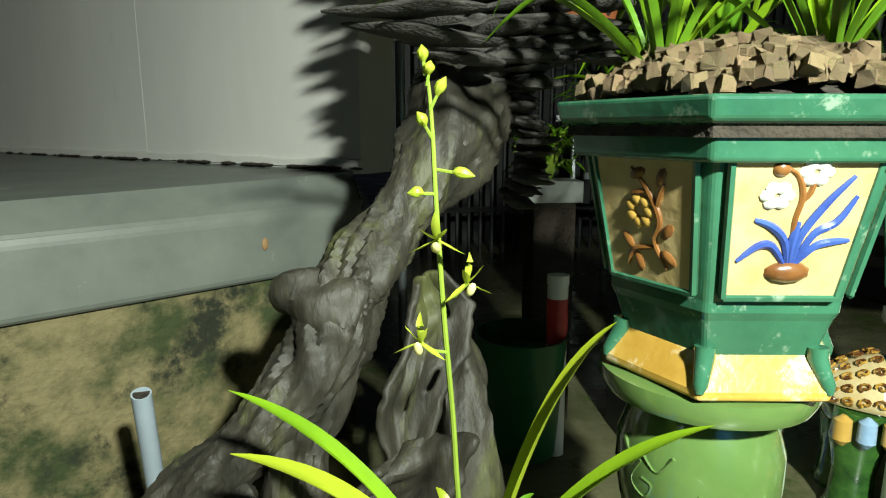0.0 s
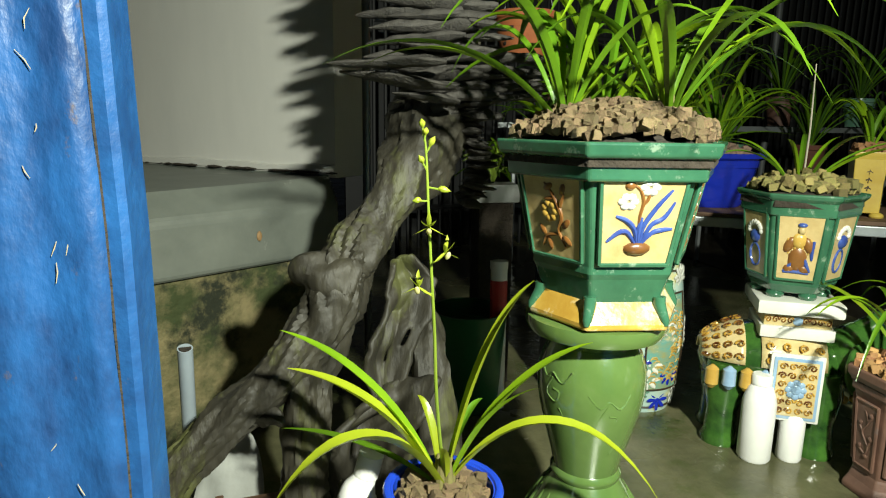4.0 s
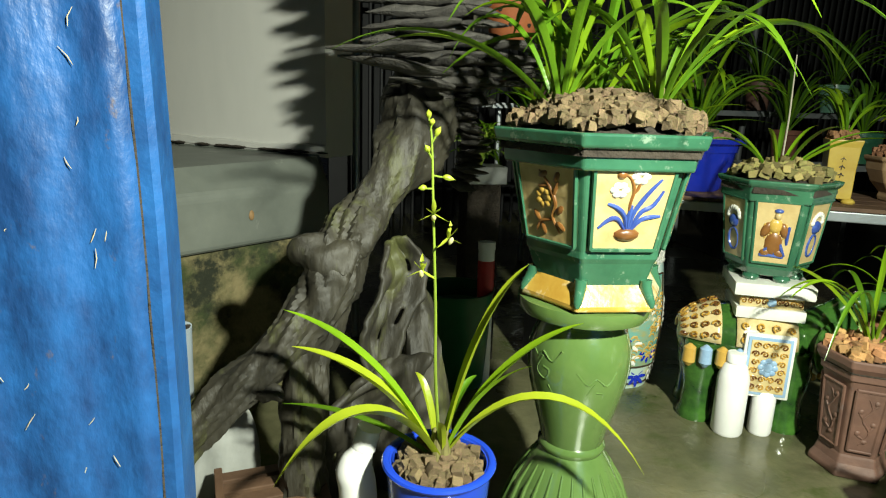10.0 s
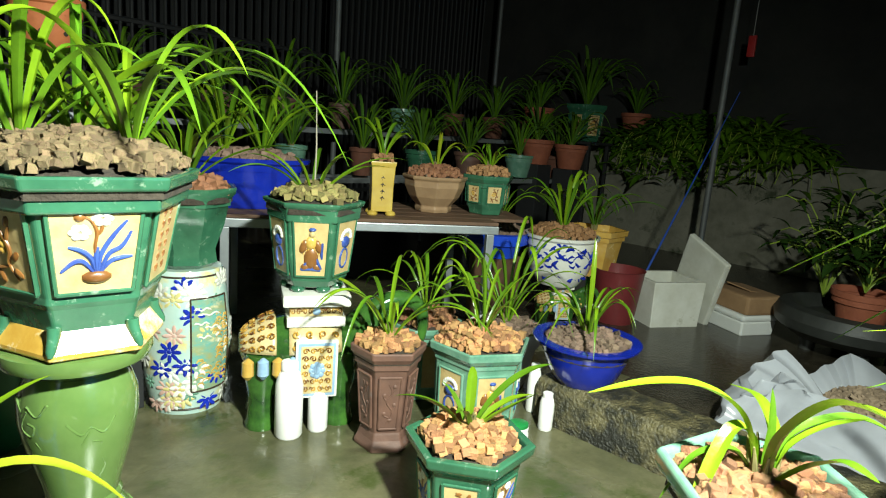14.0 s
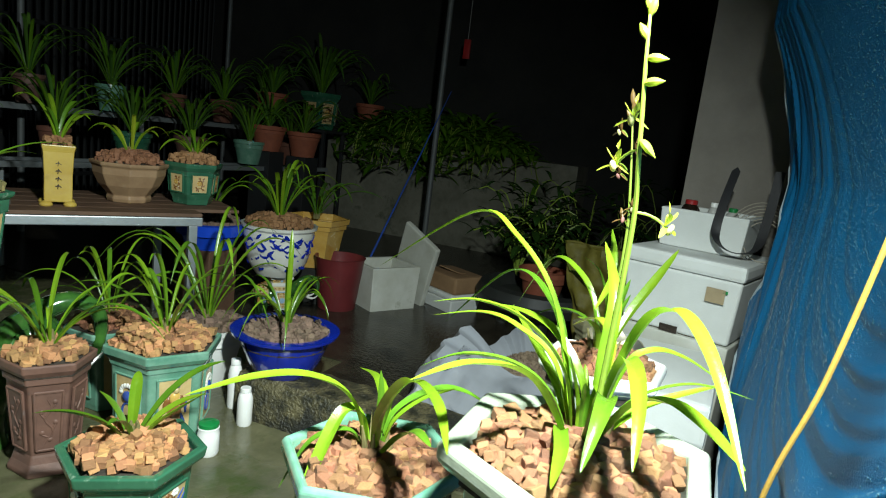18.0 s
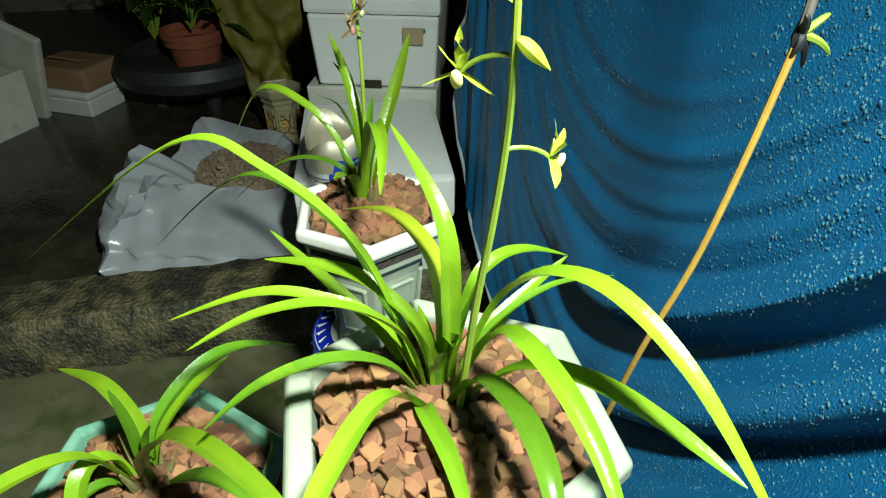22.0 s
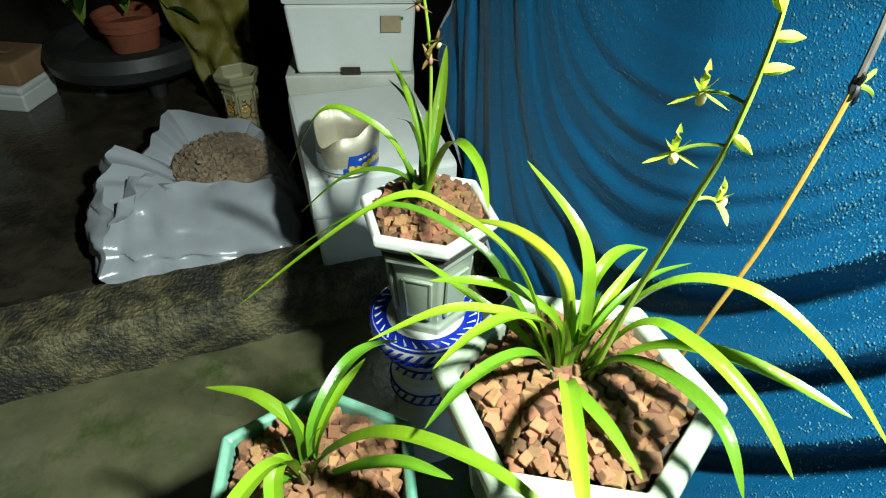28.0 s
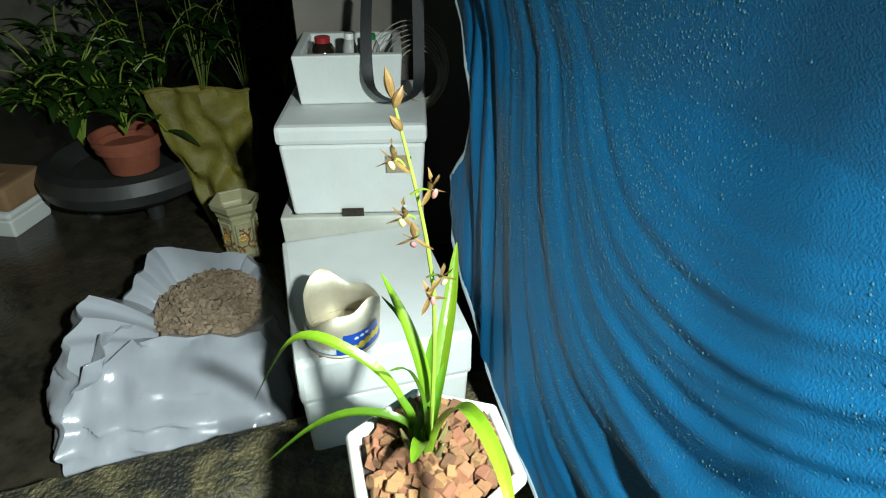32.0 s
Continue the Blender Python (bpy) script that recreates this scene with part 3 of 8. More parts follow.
def cube_set(kind, rough=0.045):
    if (kind, rough) not in cube_meshes:
        rnd = random.Random(7)
        out = []
        for _ in range(6):
            bm = bmesh.new()
            v = bmesh.ops.create_cube(bm, size=1)["verts"]
            bmesh.ops.bevel(bm, geom=bm.edges[:], offset=0.065, segments=1, affect="EDGES")
            for q in bm.verts:
                q.co += Vector((rnd.uniform(-1, 1), rnd.uniform(-1, 1), rnd.uniform(-1, 1))) * rough
            me = finish(bm, False)
            me.materials.append(M[kind])
            out.append(me)
        cube_meshes[(kind, rough)] = out
    return cube_meshes[(kind, rough)]


def gravel(parent, radius, z, kind="brick", size=0.02, seed=1, n_sides=0, start=0.0, mound=0.012, single=True, layers=2, sx=1.0, rough=0.045):
    """A bed of cubes inside a pot: each a piece of its own when single, else one joined bed."""
    rnd = random.Random(seed)
    bed = bmesh.new()
    n = n_sides or 24
    turned([(radius * 1.02, z - 0.03), (radius * 1.0, z - 0.006), (radius * 0.6, z - 0.002 + mound * 0.5), (0.002, z + mound * 0.7)], n, True, True, bed, start)
    if sx != 1:
        bmesh.ops.scale(bed, vec=(sx, 1, 1), verts=bed.verts)
    soil = part("substrate", bed, "soil", parent)
    spots = []
    step = size * 0.88
    k = int(radius / step) + 2
    for layer in range(layers):
        for i in range(-int(k * sx) - 1, int(k * sx) + 2):
            for j in range(-k, k + 1):
                x = (i + 0.5 * (j % 2) + 0.37 * layer) * step + rnd.uniform(-0.25, 0.25) * step
                y = (j + 0.41 * layer) * step + rnd.uniform(-0.25, 0.25) * step
                r = math.hypot(x / sx, y)
                lim = radius - size * 0.4
                if n_sides:
                    a = (math.degrees(math.atan2(y, x / sx)) - start) % (360 / n_sides) - 180 / n_sides
                    lim = lim * math.cos(math.pi / n_sides) / math.cos(radians(a))
                if r > lim or (layer and rnd.random() < 0.55):
                    continue
                h = z + mound * (1 - (r / radius) ** 2) + layer * size * 0.55 + rnd.uniform(-0.2, 0.2) * size
                spots.append((x, y, h, size * rnd.uniform(0.78, 1.18)))
    meshes = cube_set(kind, rough)
    if single:
        for x, y, h, s in spots:
            ob = new("brick_chip", rnd.choice(meshes))
            ob.parent = soil
            tilt = 0.45
            ob.matrix_local = Matrix.LocRotScale((x, y, h), Euler((rnd.uniform(-tilt, tilt), rnd.uniform(-tilt, tilt), rnd.uniform(0, 6.3))),
                                                 (s * rnd.uniform(0.85, 1.2), s * rnd.uniform(0.8, 1.0), s * rnd.uniform(0.75, 1.0)))
    else:
        verts, faces = [], []
        for x, y, h, s in spots:
            me = rnd.choice(meshes)
            mt = Matrix.LocRotScale((x, y, h), Euler((rnd.uniform(-0.45, 0.45), rnd.uniform(-0.45, 0.45), rnd.uniform(0, 6.3))), (s, s * 0.9, s * 0.9))
            o = len(verts)
            verts += [mt @ q.co for q in me.vertices]
            faces += [[o + q for q in f.vertices] for f in me.polygons]
        me = bpy.data.meshes.new("mesh")
        me.from_pydata(verts, [], faces)
        me.materials.append(M[kind])
        ob = part("chip_bed", me, kind, parent)
        tagged(ob, "", "", "", "stuff")
    return soil


leaf_rnd = random.Random(11)


def plant(place, leaves, name="orchid_plant", label="green strap-leaved orchid rooted in brick chips", mats=("leaf",), group="orchid plants", category="orchid"):
    """A tuft of strap leaves: each leaf is (azimuth, reach, top, tip, width[, sway])."""
    ob = thing(name, place, 0, label, category, group)
    for i, lf in enumerate(leaves):
        az, reach, top, tip, w = lf[:5]
        sway = lf[5] if len(lf) > 5 else 0.0
        a = radians(az)
        st = (0.006 * math.cos(a + 0.7), 0.006 * math.sin(a + 0.7), -0.01)
        pts = arch(az, reach, top, tip, 16, st, 0.02, sway)
        bm = ribbon(pts, w, fold=0.55, tip=0.6, twist=leaf_rnd.uniform(-0.35, 0.35))
        mat = lf[6] if len(lf) > 6 else mats[i % len(mats)]
        part("leaf", bm, mat, ob)
    bm = bmesh.new()
    for i in range(5):
        a = i * 1.3
        turned([(0.006, -0.015), (0.008, 0.0), (0.006, 0.022), (0.002, 0.04)], 7, True, True, bm)
        bmesh.ops.translate(bm, vec=(0.009 * math.cos(a), 0.009 * math.sin(a), 0), verts=bm.verts[-28:])
    part("sheath", bm, "sheath", ob, "dry papery sheaths round the leaf bases")
    return ob


def rosette(place, label, group="orchid plants"):
    """An orchid with dry sheaths at its base; blade() adds its leaves."""
    ob = thing("orchid_plant", place, 0, label, "orchid", group)
    rnd = random.Random(int(place[0] * 1000))
    bm = bmesh.new()
    for i in range(9):
        a, lean = i * 0.7, rnd.uniform(0.2, 0.5)
        h = rnd.uniform(0.03, 0.06)
        p = Vector((0.011 * math.cos(a), 0.011 * math.sin(a), -0.012))
        q = p + Vector((math.cos(a) * lean * h, math.sin(a) * lean * h, h))
        tube([p, p.lerp(q, 0.5), q], [0.005, 0.0045, 0.0012], 6, bm)
    part("sheath", bm, "sheath", ob, "dry papery sheaths round the leaf bases")
    return ob


def blade(ob, *spec):
    """One strap leaf through the given places, then its width and material. It leaves the base steeply, keels and tapers to a point."""
    *pts, w, mat = spec
    first = Vector(pts[0])
    root = Vector((first.x, first.y, 0))
    root = root.normalized() * 0.008 if root.length > 0.001 else root
    line = smooth3([(root.x, root.y, -0.012)] + list(pts), 8)
    part("leaf", ribbon(line, w, fold=0.5, tip=0.55, base=0.5, twist=leaf_rnd.uniform(-0.3, 0.3)), mat, ob)


def tuft(place, n, reach, top, w, seed, mats=("leaf", "leaf_bright"), label="green strap-leaved orchid rooted in brick chips", droop=0.3, spread=360, facing=0, name="orchid_plant",
         group="orchid plants"):
    rnd = random.Random(seed)
    ls = []
    for i in range(n):
        az = facing + spread * (i + rnd.uniform(-0.4, 0.4)) / n - spread / 2
        k = rnd.uniform(0.45, 1.0)
        h = top * rnd.uniform(0.75, 1.15) * (1.25 - 0.5 * k)
        ls.append((az, reach * k, h, h * (1 - droop * k * rnd.uniform(0.5, 1.9)), w * rnd.uniform(0.75, 1.1), rnd.uniform(-0.02, 0.02)))
    return plant(place, ls, name, label, mats, group)


def hex_ring(r, z, n=6, start=0.0):
    return [(r * math.cos(radians(start + 360 / n * i)), r * math.sin(radians(start + 360 / n * i)), z) for i in range(n)]


def side_frame(i, r0, z0, r1, z1, n, start, out=0.0):
    """The frame of side i of an n-sided body between two heights: origin at the side's middle, x along it, y up it, z outwards; and its half sizes."""
    a, b = (Vector((math.cos(radians(start + 360 / n * (i + k))), math.sin(radians(start + 360 / n * (i + k))), 0)) for k in (0, 1))
    lo = [Vector((a.x * r0, a.y * r0, z0)), Vector((b.x * r0, b.y * r0, z0))]
    hi = [Vector((a.x * r1, a.y * r1, z1)), Vector((b.x * r1, b.y * r1, z1))]
    o = (lo[0] + lo[1] + hi[0] + hi[1]) / 4
    x = (lo[1] - lo[0]).normalized()
    y = ((hi[0] + hi[1]) - (lo[0] + lo[1])).normalized()
    z = x.cross(y).normalized()
    if z.dot(Vector((o.x, o.y, 0))) < 0:
        z = -z
    m = Matrix((x, y, z)).transposed().to_4x4()
    m.translation = o + z * out
    return m, (lo[1] - lo[0]).length / 2, (hi[1] - hi[0]).length / 2, ((hi[0] + hi[1]) / 2 - (lo[0] + lo[1]) / 2).length / 2


def blob(bm, m, x, y, rx, ry, rz, turn=0.0, seg=10, rings=6):
    mm = m @ Matrix.Translation((x, y, 0)) @ Matrix.Rotation(turn, 4, "Z") @ Matrix.Diagonal((rx, ry, rz, 1))
    bmesh.ops.create_uvsphere(bm, u_segments=seg, v_segments=rings, radius=1, matrix=mm)


def stroke(bm, m, pts, w, h=0.004):
    """A raised stroke on a panel through flat points."""
    p = [m @ Vector((x, y, 0)) for x, y in pts]
    n = len(p) - 1
    tube(p, [w * (0.45 + 0.55 * math.sin(math.pi * min(1, (i + 0.6) / (n + 0.8)))) for i in range(n + 1)], 7, bm)


def smooth_line(pts, n=5):
    out = []
    v = [Vector((*p, 0)) for p in pts]
    for i in range(len(v) - 1):
        a, b, c, d = v[max(i - 1, 0)], v[i], v[i + 1], v[min(i + 2, len(v) - 1)]
        for k in range(n):
            t = k / n
            q = 0.5 * ((2 * b) + (c - a) * t + (2 * a - 5 * b + 4 * c - d) * t * t + (3 * b - a - 3 * c + d) * t ** 3)
            out.append((q.x, q.y))
    out.append(tuple(pts[-1]))
    return out


def trapezoid(m, w0, w1, h, depth, bm=None):
    """A raised plate: half widths below and above, half height."""
    ins = 0.96
    rings = [[m @ Vector(p) for p in ((-w0, -h, 0), (w0, -h, 0), (w1, h, 0), (-w1, h, 0))],
             [m @ Vector(p) for p in ((-w0, -h, depth * 0.6), (w0, -h, depth * 0.6), (w1, h, depth * 0.6), (-w1, h, depth * 0.6))],
             [m @ Vector(p) for p in ((-w0 * ins, -h * ins, depth), (w0 * ins, -h * ins, depth), (w1 * ins, h * ins, depth), (-w1 * ins, h * ins, depth))]]
    return loft(rings, True, True, True, bm)


def hollow_pot(profile, n, start, thick=0.012, soil_z=None):
    """Outer walls from (radius, height) pairs, a rim, and an inner wall down to the soil."""
    top_r, top_z = profile[-1]
    inner = [(top_r - thick, top_z), (top_r - thick * 1.4, top_z - 0.05)]
    return loft([hex_ring(r, z, n, start) for r, z in profile + inner], True, True, True)


def round_bevel(ob, width=0.003, seg=2):
    md = ob.modifiers.new("bevel", "BEVEL")
    md.width, md.segments, md.limit_method, md.angle_limit = width, seg, "ANGLE", radians(30)
    return ob


# ---- large structure ----
def slab(name, corners, z0, z1, material, label, smooth=False):
    bm = bmesh.new()
    lo = [bm.verts.new((x, y, z0)) for x, y in corners]
    hi = [bm.verts.new((x, y, z1)) for x, y in corners]
    n = len(corners)
    bm.faces.new(lo[::-1])
    bm.faces.new(hi)
    for i in range(n):
        bm.faces.new((lo[i], lo[(i + 1) % n], hi[(i + 1) % n], hi[i]))
    return struct(name, bm, material, label, smooth)


slab("floor", [(-9, -9), (12, -9), (12, 12), (-9, 12)], -0.2, 0.0, "floor", "damp stained concrete yard floor with mossy patches")

slab("floor_2", [(1.9, -3.0), (5.45, -3.0), (5.45, 0.4), (1.9, 0.4)], -0.1, 0.004, "yard", "dark wet grimy concrete paving beyond the kerb")
slab("floor_3", [(2.35, 0.4), (5.45, 0.4), (5.45, 4.0), (2.35, 4.0)], -0.1, 0.004, "yard", "dark wet concrete paving at the back of the yard")

# a low kerb across the yard, worn along its edges
bm = bmesh.new()
rnd = random.Random(3)
rings = []
for i in range(46):
    y = -0.98 + i * (1.41 / 45)
    w = [rnd.uniform(-0.004, 0.004) for _ in range(6)]
    rings.append([(1.800 + w[0], y, -0.02), (1.806 + w[1], y, 0.105 + w[1]), (1.822 + w[2], y, 0.126 + w[2] * 0.6), (1.955 + w[3], y, 0.128 + w[3] * 0.6),
                  (1.972 + w[4], y, 0.11), (1.975, y, -0.02)])
loft(rings, True, True, True, bm)
struct("kerb_1", bm, "kerb", "low worn damp concrete kerb across the yard")

# the ledge: its top slopes up from the front edge to the foot of the wall
bm = bmesh.new()
FRONT = [(-2.6, -0.87), (0.27, 1.285)]
BACK = [(-3.0, 3.97), (0.245, 1.335)]
lo = [bm.verts.new((x, y, 0.402)) for x, y in (*FRONT, *BACK[::-1])]
hi = [bm.verts.new((x, y, z)) for (x, y), z in zip((*FRONT, *BACK[::-1]), (0.534, 0.534, 0.616, 0.616))]
bm.faces.new(lo[::-1])
bm.faces.new(hi)
for i in range(4):
    bm.faces.new((lo[i], lo[(i + 1) % 4], hi[(i + 1) % 4], hi[i]))
ob = struct("ledge_1", bm, "ledge", "grey painted concrete ledge sloping up to the wall", False)
round_bevel(ob, 0.014, 3)
slab("wall_moss", [(-2.6, -0.845), (0.235, 1.282), (0.235, 1.36), (-3.0, 3.9)], 0.0, 0.402, "moss", "mossy stained rendered wall below the ledge")
W0, W1 = Vector((0.262, 1.322, 0)), Vector((-2.9, 3.89, 0))
WALL = [(0.262, 1.322), (-2.9, 3.89), (-2.82, 3.99), (0.342, 1.42)]
slab("wall_west", WALL, 0.6, 3.2, "wall", "dirty white painted metal panel wall above the ledge")
rnd = random.Random(8)
wa = math.degrees(math.atan2(W1.y - W0.y, W1.x - W0.x))
for k in range(3):
    p = W0.lerp(W1, 0.2 + 0.25 * k)
    bm = box(0.005, 0.0012, 2.6, (0, 0, 0), 0)
    ob = struct("wall_joint_%d" % (k + 1), bm, "wall", "vertical joint rib of the white wall panels")
    ob.matrix_world = pose(p.x, p.y, 0.617, 0, 0, wa)
# a flaking skirting strip and dirt along the foot of the wall
bm = bmesh.new()
rings = []
for i in range(90):
    p = W0.lerp(W1, i / 89)
    n = Vector((-math.sin(radians(wa)), math.cos(radians(wa)), 0))
    h = 0.018 + 0.008 * noise.noise((i * 0.3, 0, 0))
    d = 0.006 + 0.004 * noise.noise((i * 0.5, 3, 0))
    rings.append([p + n * d + Vector((0, 0, 0.612)), p + n * (d + 0.002) + Vector((0, 0, 0.612 + h)), p - n * 0.002 + Vector((0, 0, 0.615 + h)), p - n * 0.002 + Vector((0, 0, 0.612))])
loft(rings, True, True, True, bm)
struct("skirting_1", bm, "wall", "flaking painted strip along the foot of the wall")
bm = bmesh.new()
for i in range(120):
    p = W0.lerp(W1, rnd.random() ** 1.5)
    n = Vector((-math.sin(radians(wa)), math.cos(radians(wa)), 0))
    p = p + n * 0.012
    bmesh.ops.create_icosphere(bm, subdivisions=1, radius=rnd.uniform(0.003, 0.009), matrix=Matrix.LocRotScale((p.x, p.y, 0.613), Euler((0, 0, radians(wa))), (3.0, 0.9, 0.5)))
tagged(part("wall_dirt", bm, "soil"), "crumbled dirt along the foot of the white wall", "dirt", "", "structure")
for k, (fx, fy, r) in enumerate(((0.30, 0.55, 0.010), (0.36, 0.62, 0.006), (0.33, 0.35, 0.008), (0.5, 0.7, 0.007), (0.42, 0.45, 0.004), (0.55, 0.3, 0.005), (0.6, 0.6, 0.004))):
    p = Vector((-0.32, 0.842, 0.534)).lerp(Vector((0.27, 1.285, 0.534)), fx)
    q = p + Vector((-0.28, 0.36, 0.082)) * fy
    bm = bmesh.new()
    bmesh.ops.create_uvsphere(bm, u_segments=12, v_segments=6, radius=r, matrix=Matrix.LocRotScale(q, Euler((0.2, 0, 0.5)), (1.5, 1.0, 0.12)))
    ob = tagged(part("dropping", bm, "white_plastic"), "pale dried splash on the ledge", "stain", "dried splashes", "structure")
bm = bmesh.new()
bmesh.ops.create_uvsphere(bm, u_segments=12, v_segments=6, radius=0.009, matrix=Matrix.LocRotScale((0.075, 1.136, 0.478), Euler((0, 0, 0.64)), (0.8, 0.3, 1.4)))
tagged(part("rust_hole", bm, "rust"), "small rusty hole in the ledge face", "stain", "", "structure")

# the steel post beside the wall
bm = turned([(0.0125, 0.0), (0.0125, 3.2)], 12)
ob = struct("post_1", bm, "galv", "slim grey steel post beside the driftwood")
ob.location = (0.362, 1.53, 0)

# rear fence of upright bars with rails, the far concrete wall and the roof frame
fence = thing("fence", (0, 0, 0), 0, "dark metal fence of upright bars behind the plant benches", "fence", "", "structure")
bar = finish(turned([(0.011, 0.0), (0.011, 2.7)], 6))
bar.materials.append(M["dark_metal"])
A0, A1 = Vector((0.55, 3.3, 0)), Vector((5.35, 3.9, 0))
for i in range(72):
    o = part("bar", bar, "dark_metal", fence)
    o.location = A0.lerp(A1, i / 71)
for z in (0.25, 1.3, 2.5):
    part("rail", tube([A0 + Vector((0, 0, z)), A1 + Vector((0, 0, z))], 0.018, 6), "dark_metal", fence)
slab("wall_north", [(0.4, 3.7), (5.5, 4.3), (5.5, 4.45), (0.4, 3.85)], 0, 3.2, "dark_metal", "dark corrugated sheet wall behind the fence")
# wall and shelf take the darkened concrete, with the dimness in the colour
slab("wall_east", [(5.5, -3.2), (5.65, -3.2), (5.65, 4.4), (5.5, 4.4)], 0, 3.2, "far_wall", "stained concrete wall at the back of the yard, coloured near black for the weak light there")
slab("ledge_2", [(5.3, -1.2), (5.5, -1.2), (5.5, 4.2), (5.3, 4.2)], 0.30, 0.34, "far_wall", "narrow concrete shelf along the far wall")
slab("wall_south", [(-3, -3.2), (5.6, -3.2), (5.6, -3.05), (-3, -3.05)], 0, 3.2, "bounce_sheet", "plain grey wall behind the curtain")
for i, (x, y) in enumerate(((2.9, 3.0), (4.3, 0.98), (4.9, 3.3))):
    bm = turned([(0.019, 0.0), (0.019, 3.1)], 12)
    ob = struct("post_%d" % (i + 2), bm, "dull_galv", "galvanised steel roof post")
    ob.location = (x, y, 0)
for i in range(3):
    slab("beam_%d" % (i + 1), [(0.6 + i * 2, -3), (0.68 + i * 2, -3), (0.68 + i * 2, 4.2), (0.6 + i * 2, 4.2)], 3.0, 3.1, "dark_metal", "dark steel roof beam")
# roof out of view, added pale to throw fill light back down
slab("ceiling", [(-4.5, -3.2), (5.7, -3.2), (5.7, 5.6), (-4.5, 5.6)], 3.2, 3.24, "bounce_sheet", "unseen pale roof sheet over the yard, added to bounce fill light")


# ---- blue metal door ----
door = thing("metal_door", (0.061, 0.12, 0), 0, "scratched bright-blue painted sheet-metal door, edge bent", "door")
bm = bmesh.new()
cols, rowsn = 60, 24
grid = []
for j in range(rowsn + 1):
    z = 2.0 * j / rowsn
    bend = 0.018 * math.sin(z * 2.2 + 0.4)
    line = []
    for i in range(cols + 1):
        u = i / cols
        x = -0.012 - 0.9 * u + bend
        y = -0.035 - 0.10 * u + 0.006 * (1 if (u * 15) % 1 >= 0.5 else 0) + 0.002 * noise.noise((x * 9, 0, z * 5))
        line.append(bm.verts.new((x, y, z)))
    grid.append(line)
for a, b in zip(grid, grid[1:]):
    for i in range(cols):
        bm.faces.new((a[i], a[i + 1], b[i + 1], b[i]))
ob = part("door_leaf", bm, "blue_metal", door)
md = ob.modifiers.new("sheet", "SOLIDIFY")
md.thickness = 0.004
bm = bmesh.new()
rings = []
for j in range(rowsn + 1):
    z = 2.0 * j / rowsn
    b = 0.018 * math.sin(z * 2.2 + 0.4)
    rings.append([(b + x, y + 0.0015 * math.sin(z * 31 + x * 40), z) for x, y in ((-0.011, -0.0375), (-0.002, -0.0385), (0.003, -0.034), (0.004, 0.012), (-0.004, 0.018), (-0.011, 0.014))])
loft(rings, True, True, True, bm)
part("edge_frame", bm, "blue_edge", door, "paler blue folded edge of the door")
part("seam", tube([(-0.0115 + 0.018 * math.sin(z * 2.2 + 0.4), -0.0375 + 0.001 * math.sin(z * 40), z) for z in [2.0 * k / 60 for k in range(61)]], 0.0013, 5), "soil", door, "dark grimy seam beside the folded edge")
rnd = random.Random(5)
bm = bmesh.new()
for i in range(110):
    u, z = rnd.random() ** 1.2 * 0.22, rnd.uniform(0.2, 1.0)
    x = -0.03 - u + 0.018 * math.sin(z * 2.2 + 0.4)
    y = -0.036 - 0.111 * u - 0.0008
    ln, an = rnd.uniform(0.002, 0.016), rnd.gauss(1.45, 0.5)
    n0 = len(bm.verts)
    pts = [Vector((x + ln * math.cos(an) * t + rnd.uniform(-0.001, 0.001), y - 0.0006, z + ln * math.sin(an) * t)) for t in (0, 0.5, 1)]
    tube(pts, [0.0002, 0.00045, 0.0002], 4, bm)
pieces("paint_scratch", bm, "scratch", door)
for z, y in ((0.925, -0.046),):
    bm = bmesh.new()
    bmesh.ops.create_uvsphere(bm, u_segments=14, v_segments=8, radius=0.013, matrix=Matrix.Translation((-0.075, y - 0.008, z)))
    part("bolt", bm, "dark_metal", door, "black bolt head")


# ---- driftwood ----
def gnarled(points, radii, seed, n=44, amp=0.3, ridge=0.5):
    """A knotted limb: a tube pushed in and out by noise, with long twisting ridges, hollows and a ragged edge."""
    pts = smooth3(points, 12)
    rr = []
    k = len(points) - 1
    for i in range(len(pts)):
        f = i / (len(pts) - 1) * k
        a = min(int(f), k - 1)
        rr.append(radii[a] + (radii[a + 1] - radii[a]) * (f - a))
    bm = tube(pts, rr, n)
    bm.verts.ensure_lookup_table()
    for i, p in enumerate(pts):
        for q in range(n):
            v = bm.verts[i * n + q]
            d = v.co - p
            th = 2 * math.pi * q / n + i * 0.035
            c, s_ = math.cos(th), math.sin(th)
            g = noise.noise((c * 1.3 + seed, s_ * 1.3, i * 0.09)) * amp
            g += (abs(noise.noise((c * 3.2 + seed, s_ * 3.2, i * 0.045))) - 0.25) * amp * 1.3 * ridge
            g += (abs(noise.noise((c * 9 + seed, s_ * 9, i * 0.06))) - 0.25) * amp * 0.55 * ridge
            g += noise.noise((v.co.x * 60, v.co.y * 60, v.co.z * 30 + seed)) * 0.05
            v.co = p + d * max(0.25, 1 + g)
    return bm


def smooth3(points, n):
    v = [Vector(p) for p in points]
    out = []
    for i in range(len(v) - 1):
        a, b, c, d = v[max(i - 1, 0)], v[i], v[i + 1], v[min(i + 2, len(v) - 1)]
        for k in range(n):
            t = k / n
            out.append(0.5 * ((2 * b) + (c - a) * t + (2 * a - 5 * b + 4 * c - d) * t * t + (3 * b - a - 3 * c + d) * t ** 3))
    out.append(v[-1])
    return out


wood = thing("driftwood", (0.3, 0.68, 0), 0, "tall gnarled grey driftwood stump crowned with jagged wood flakes", "driftwood")


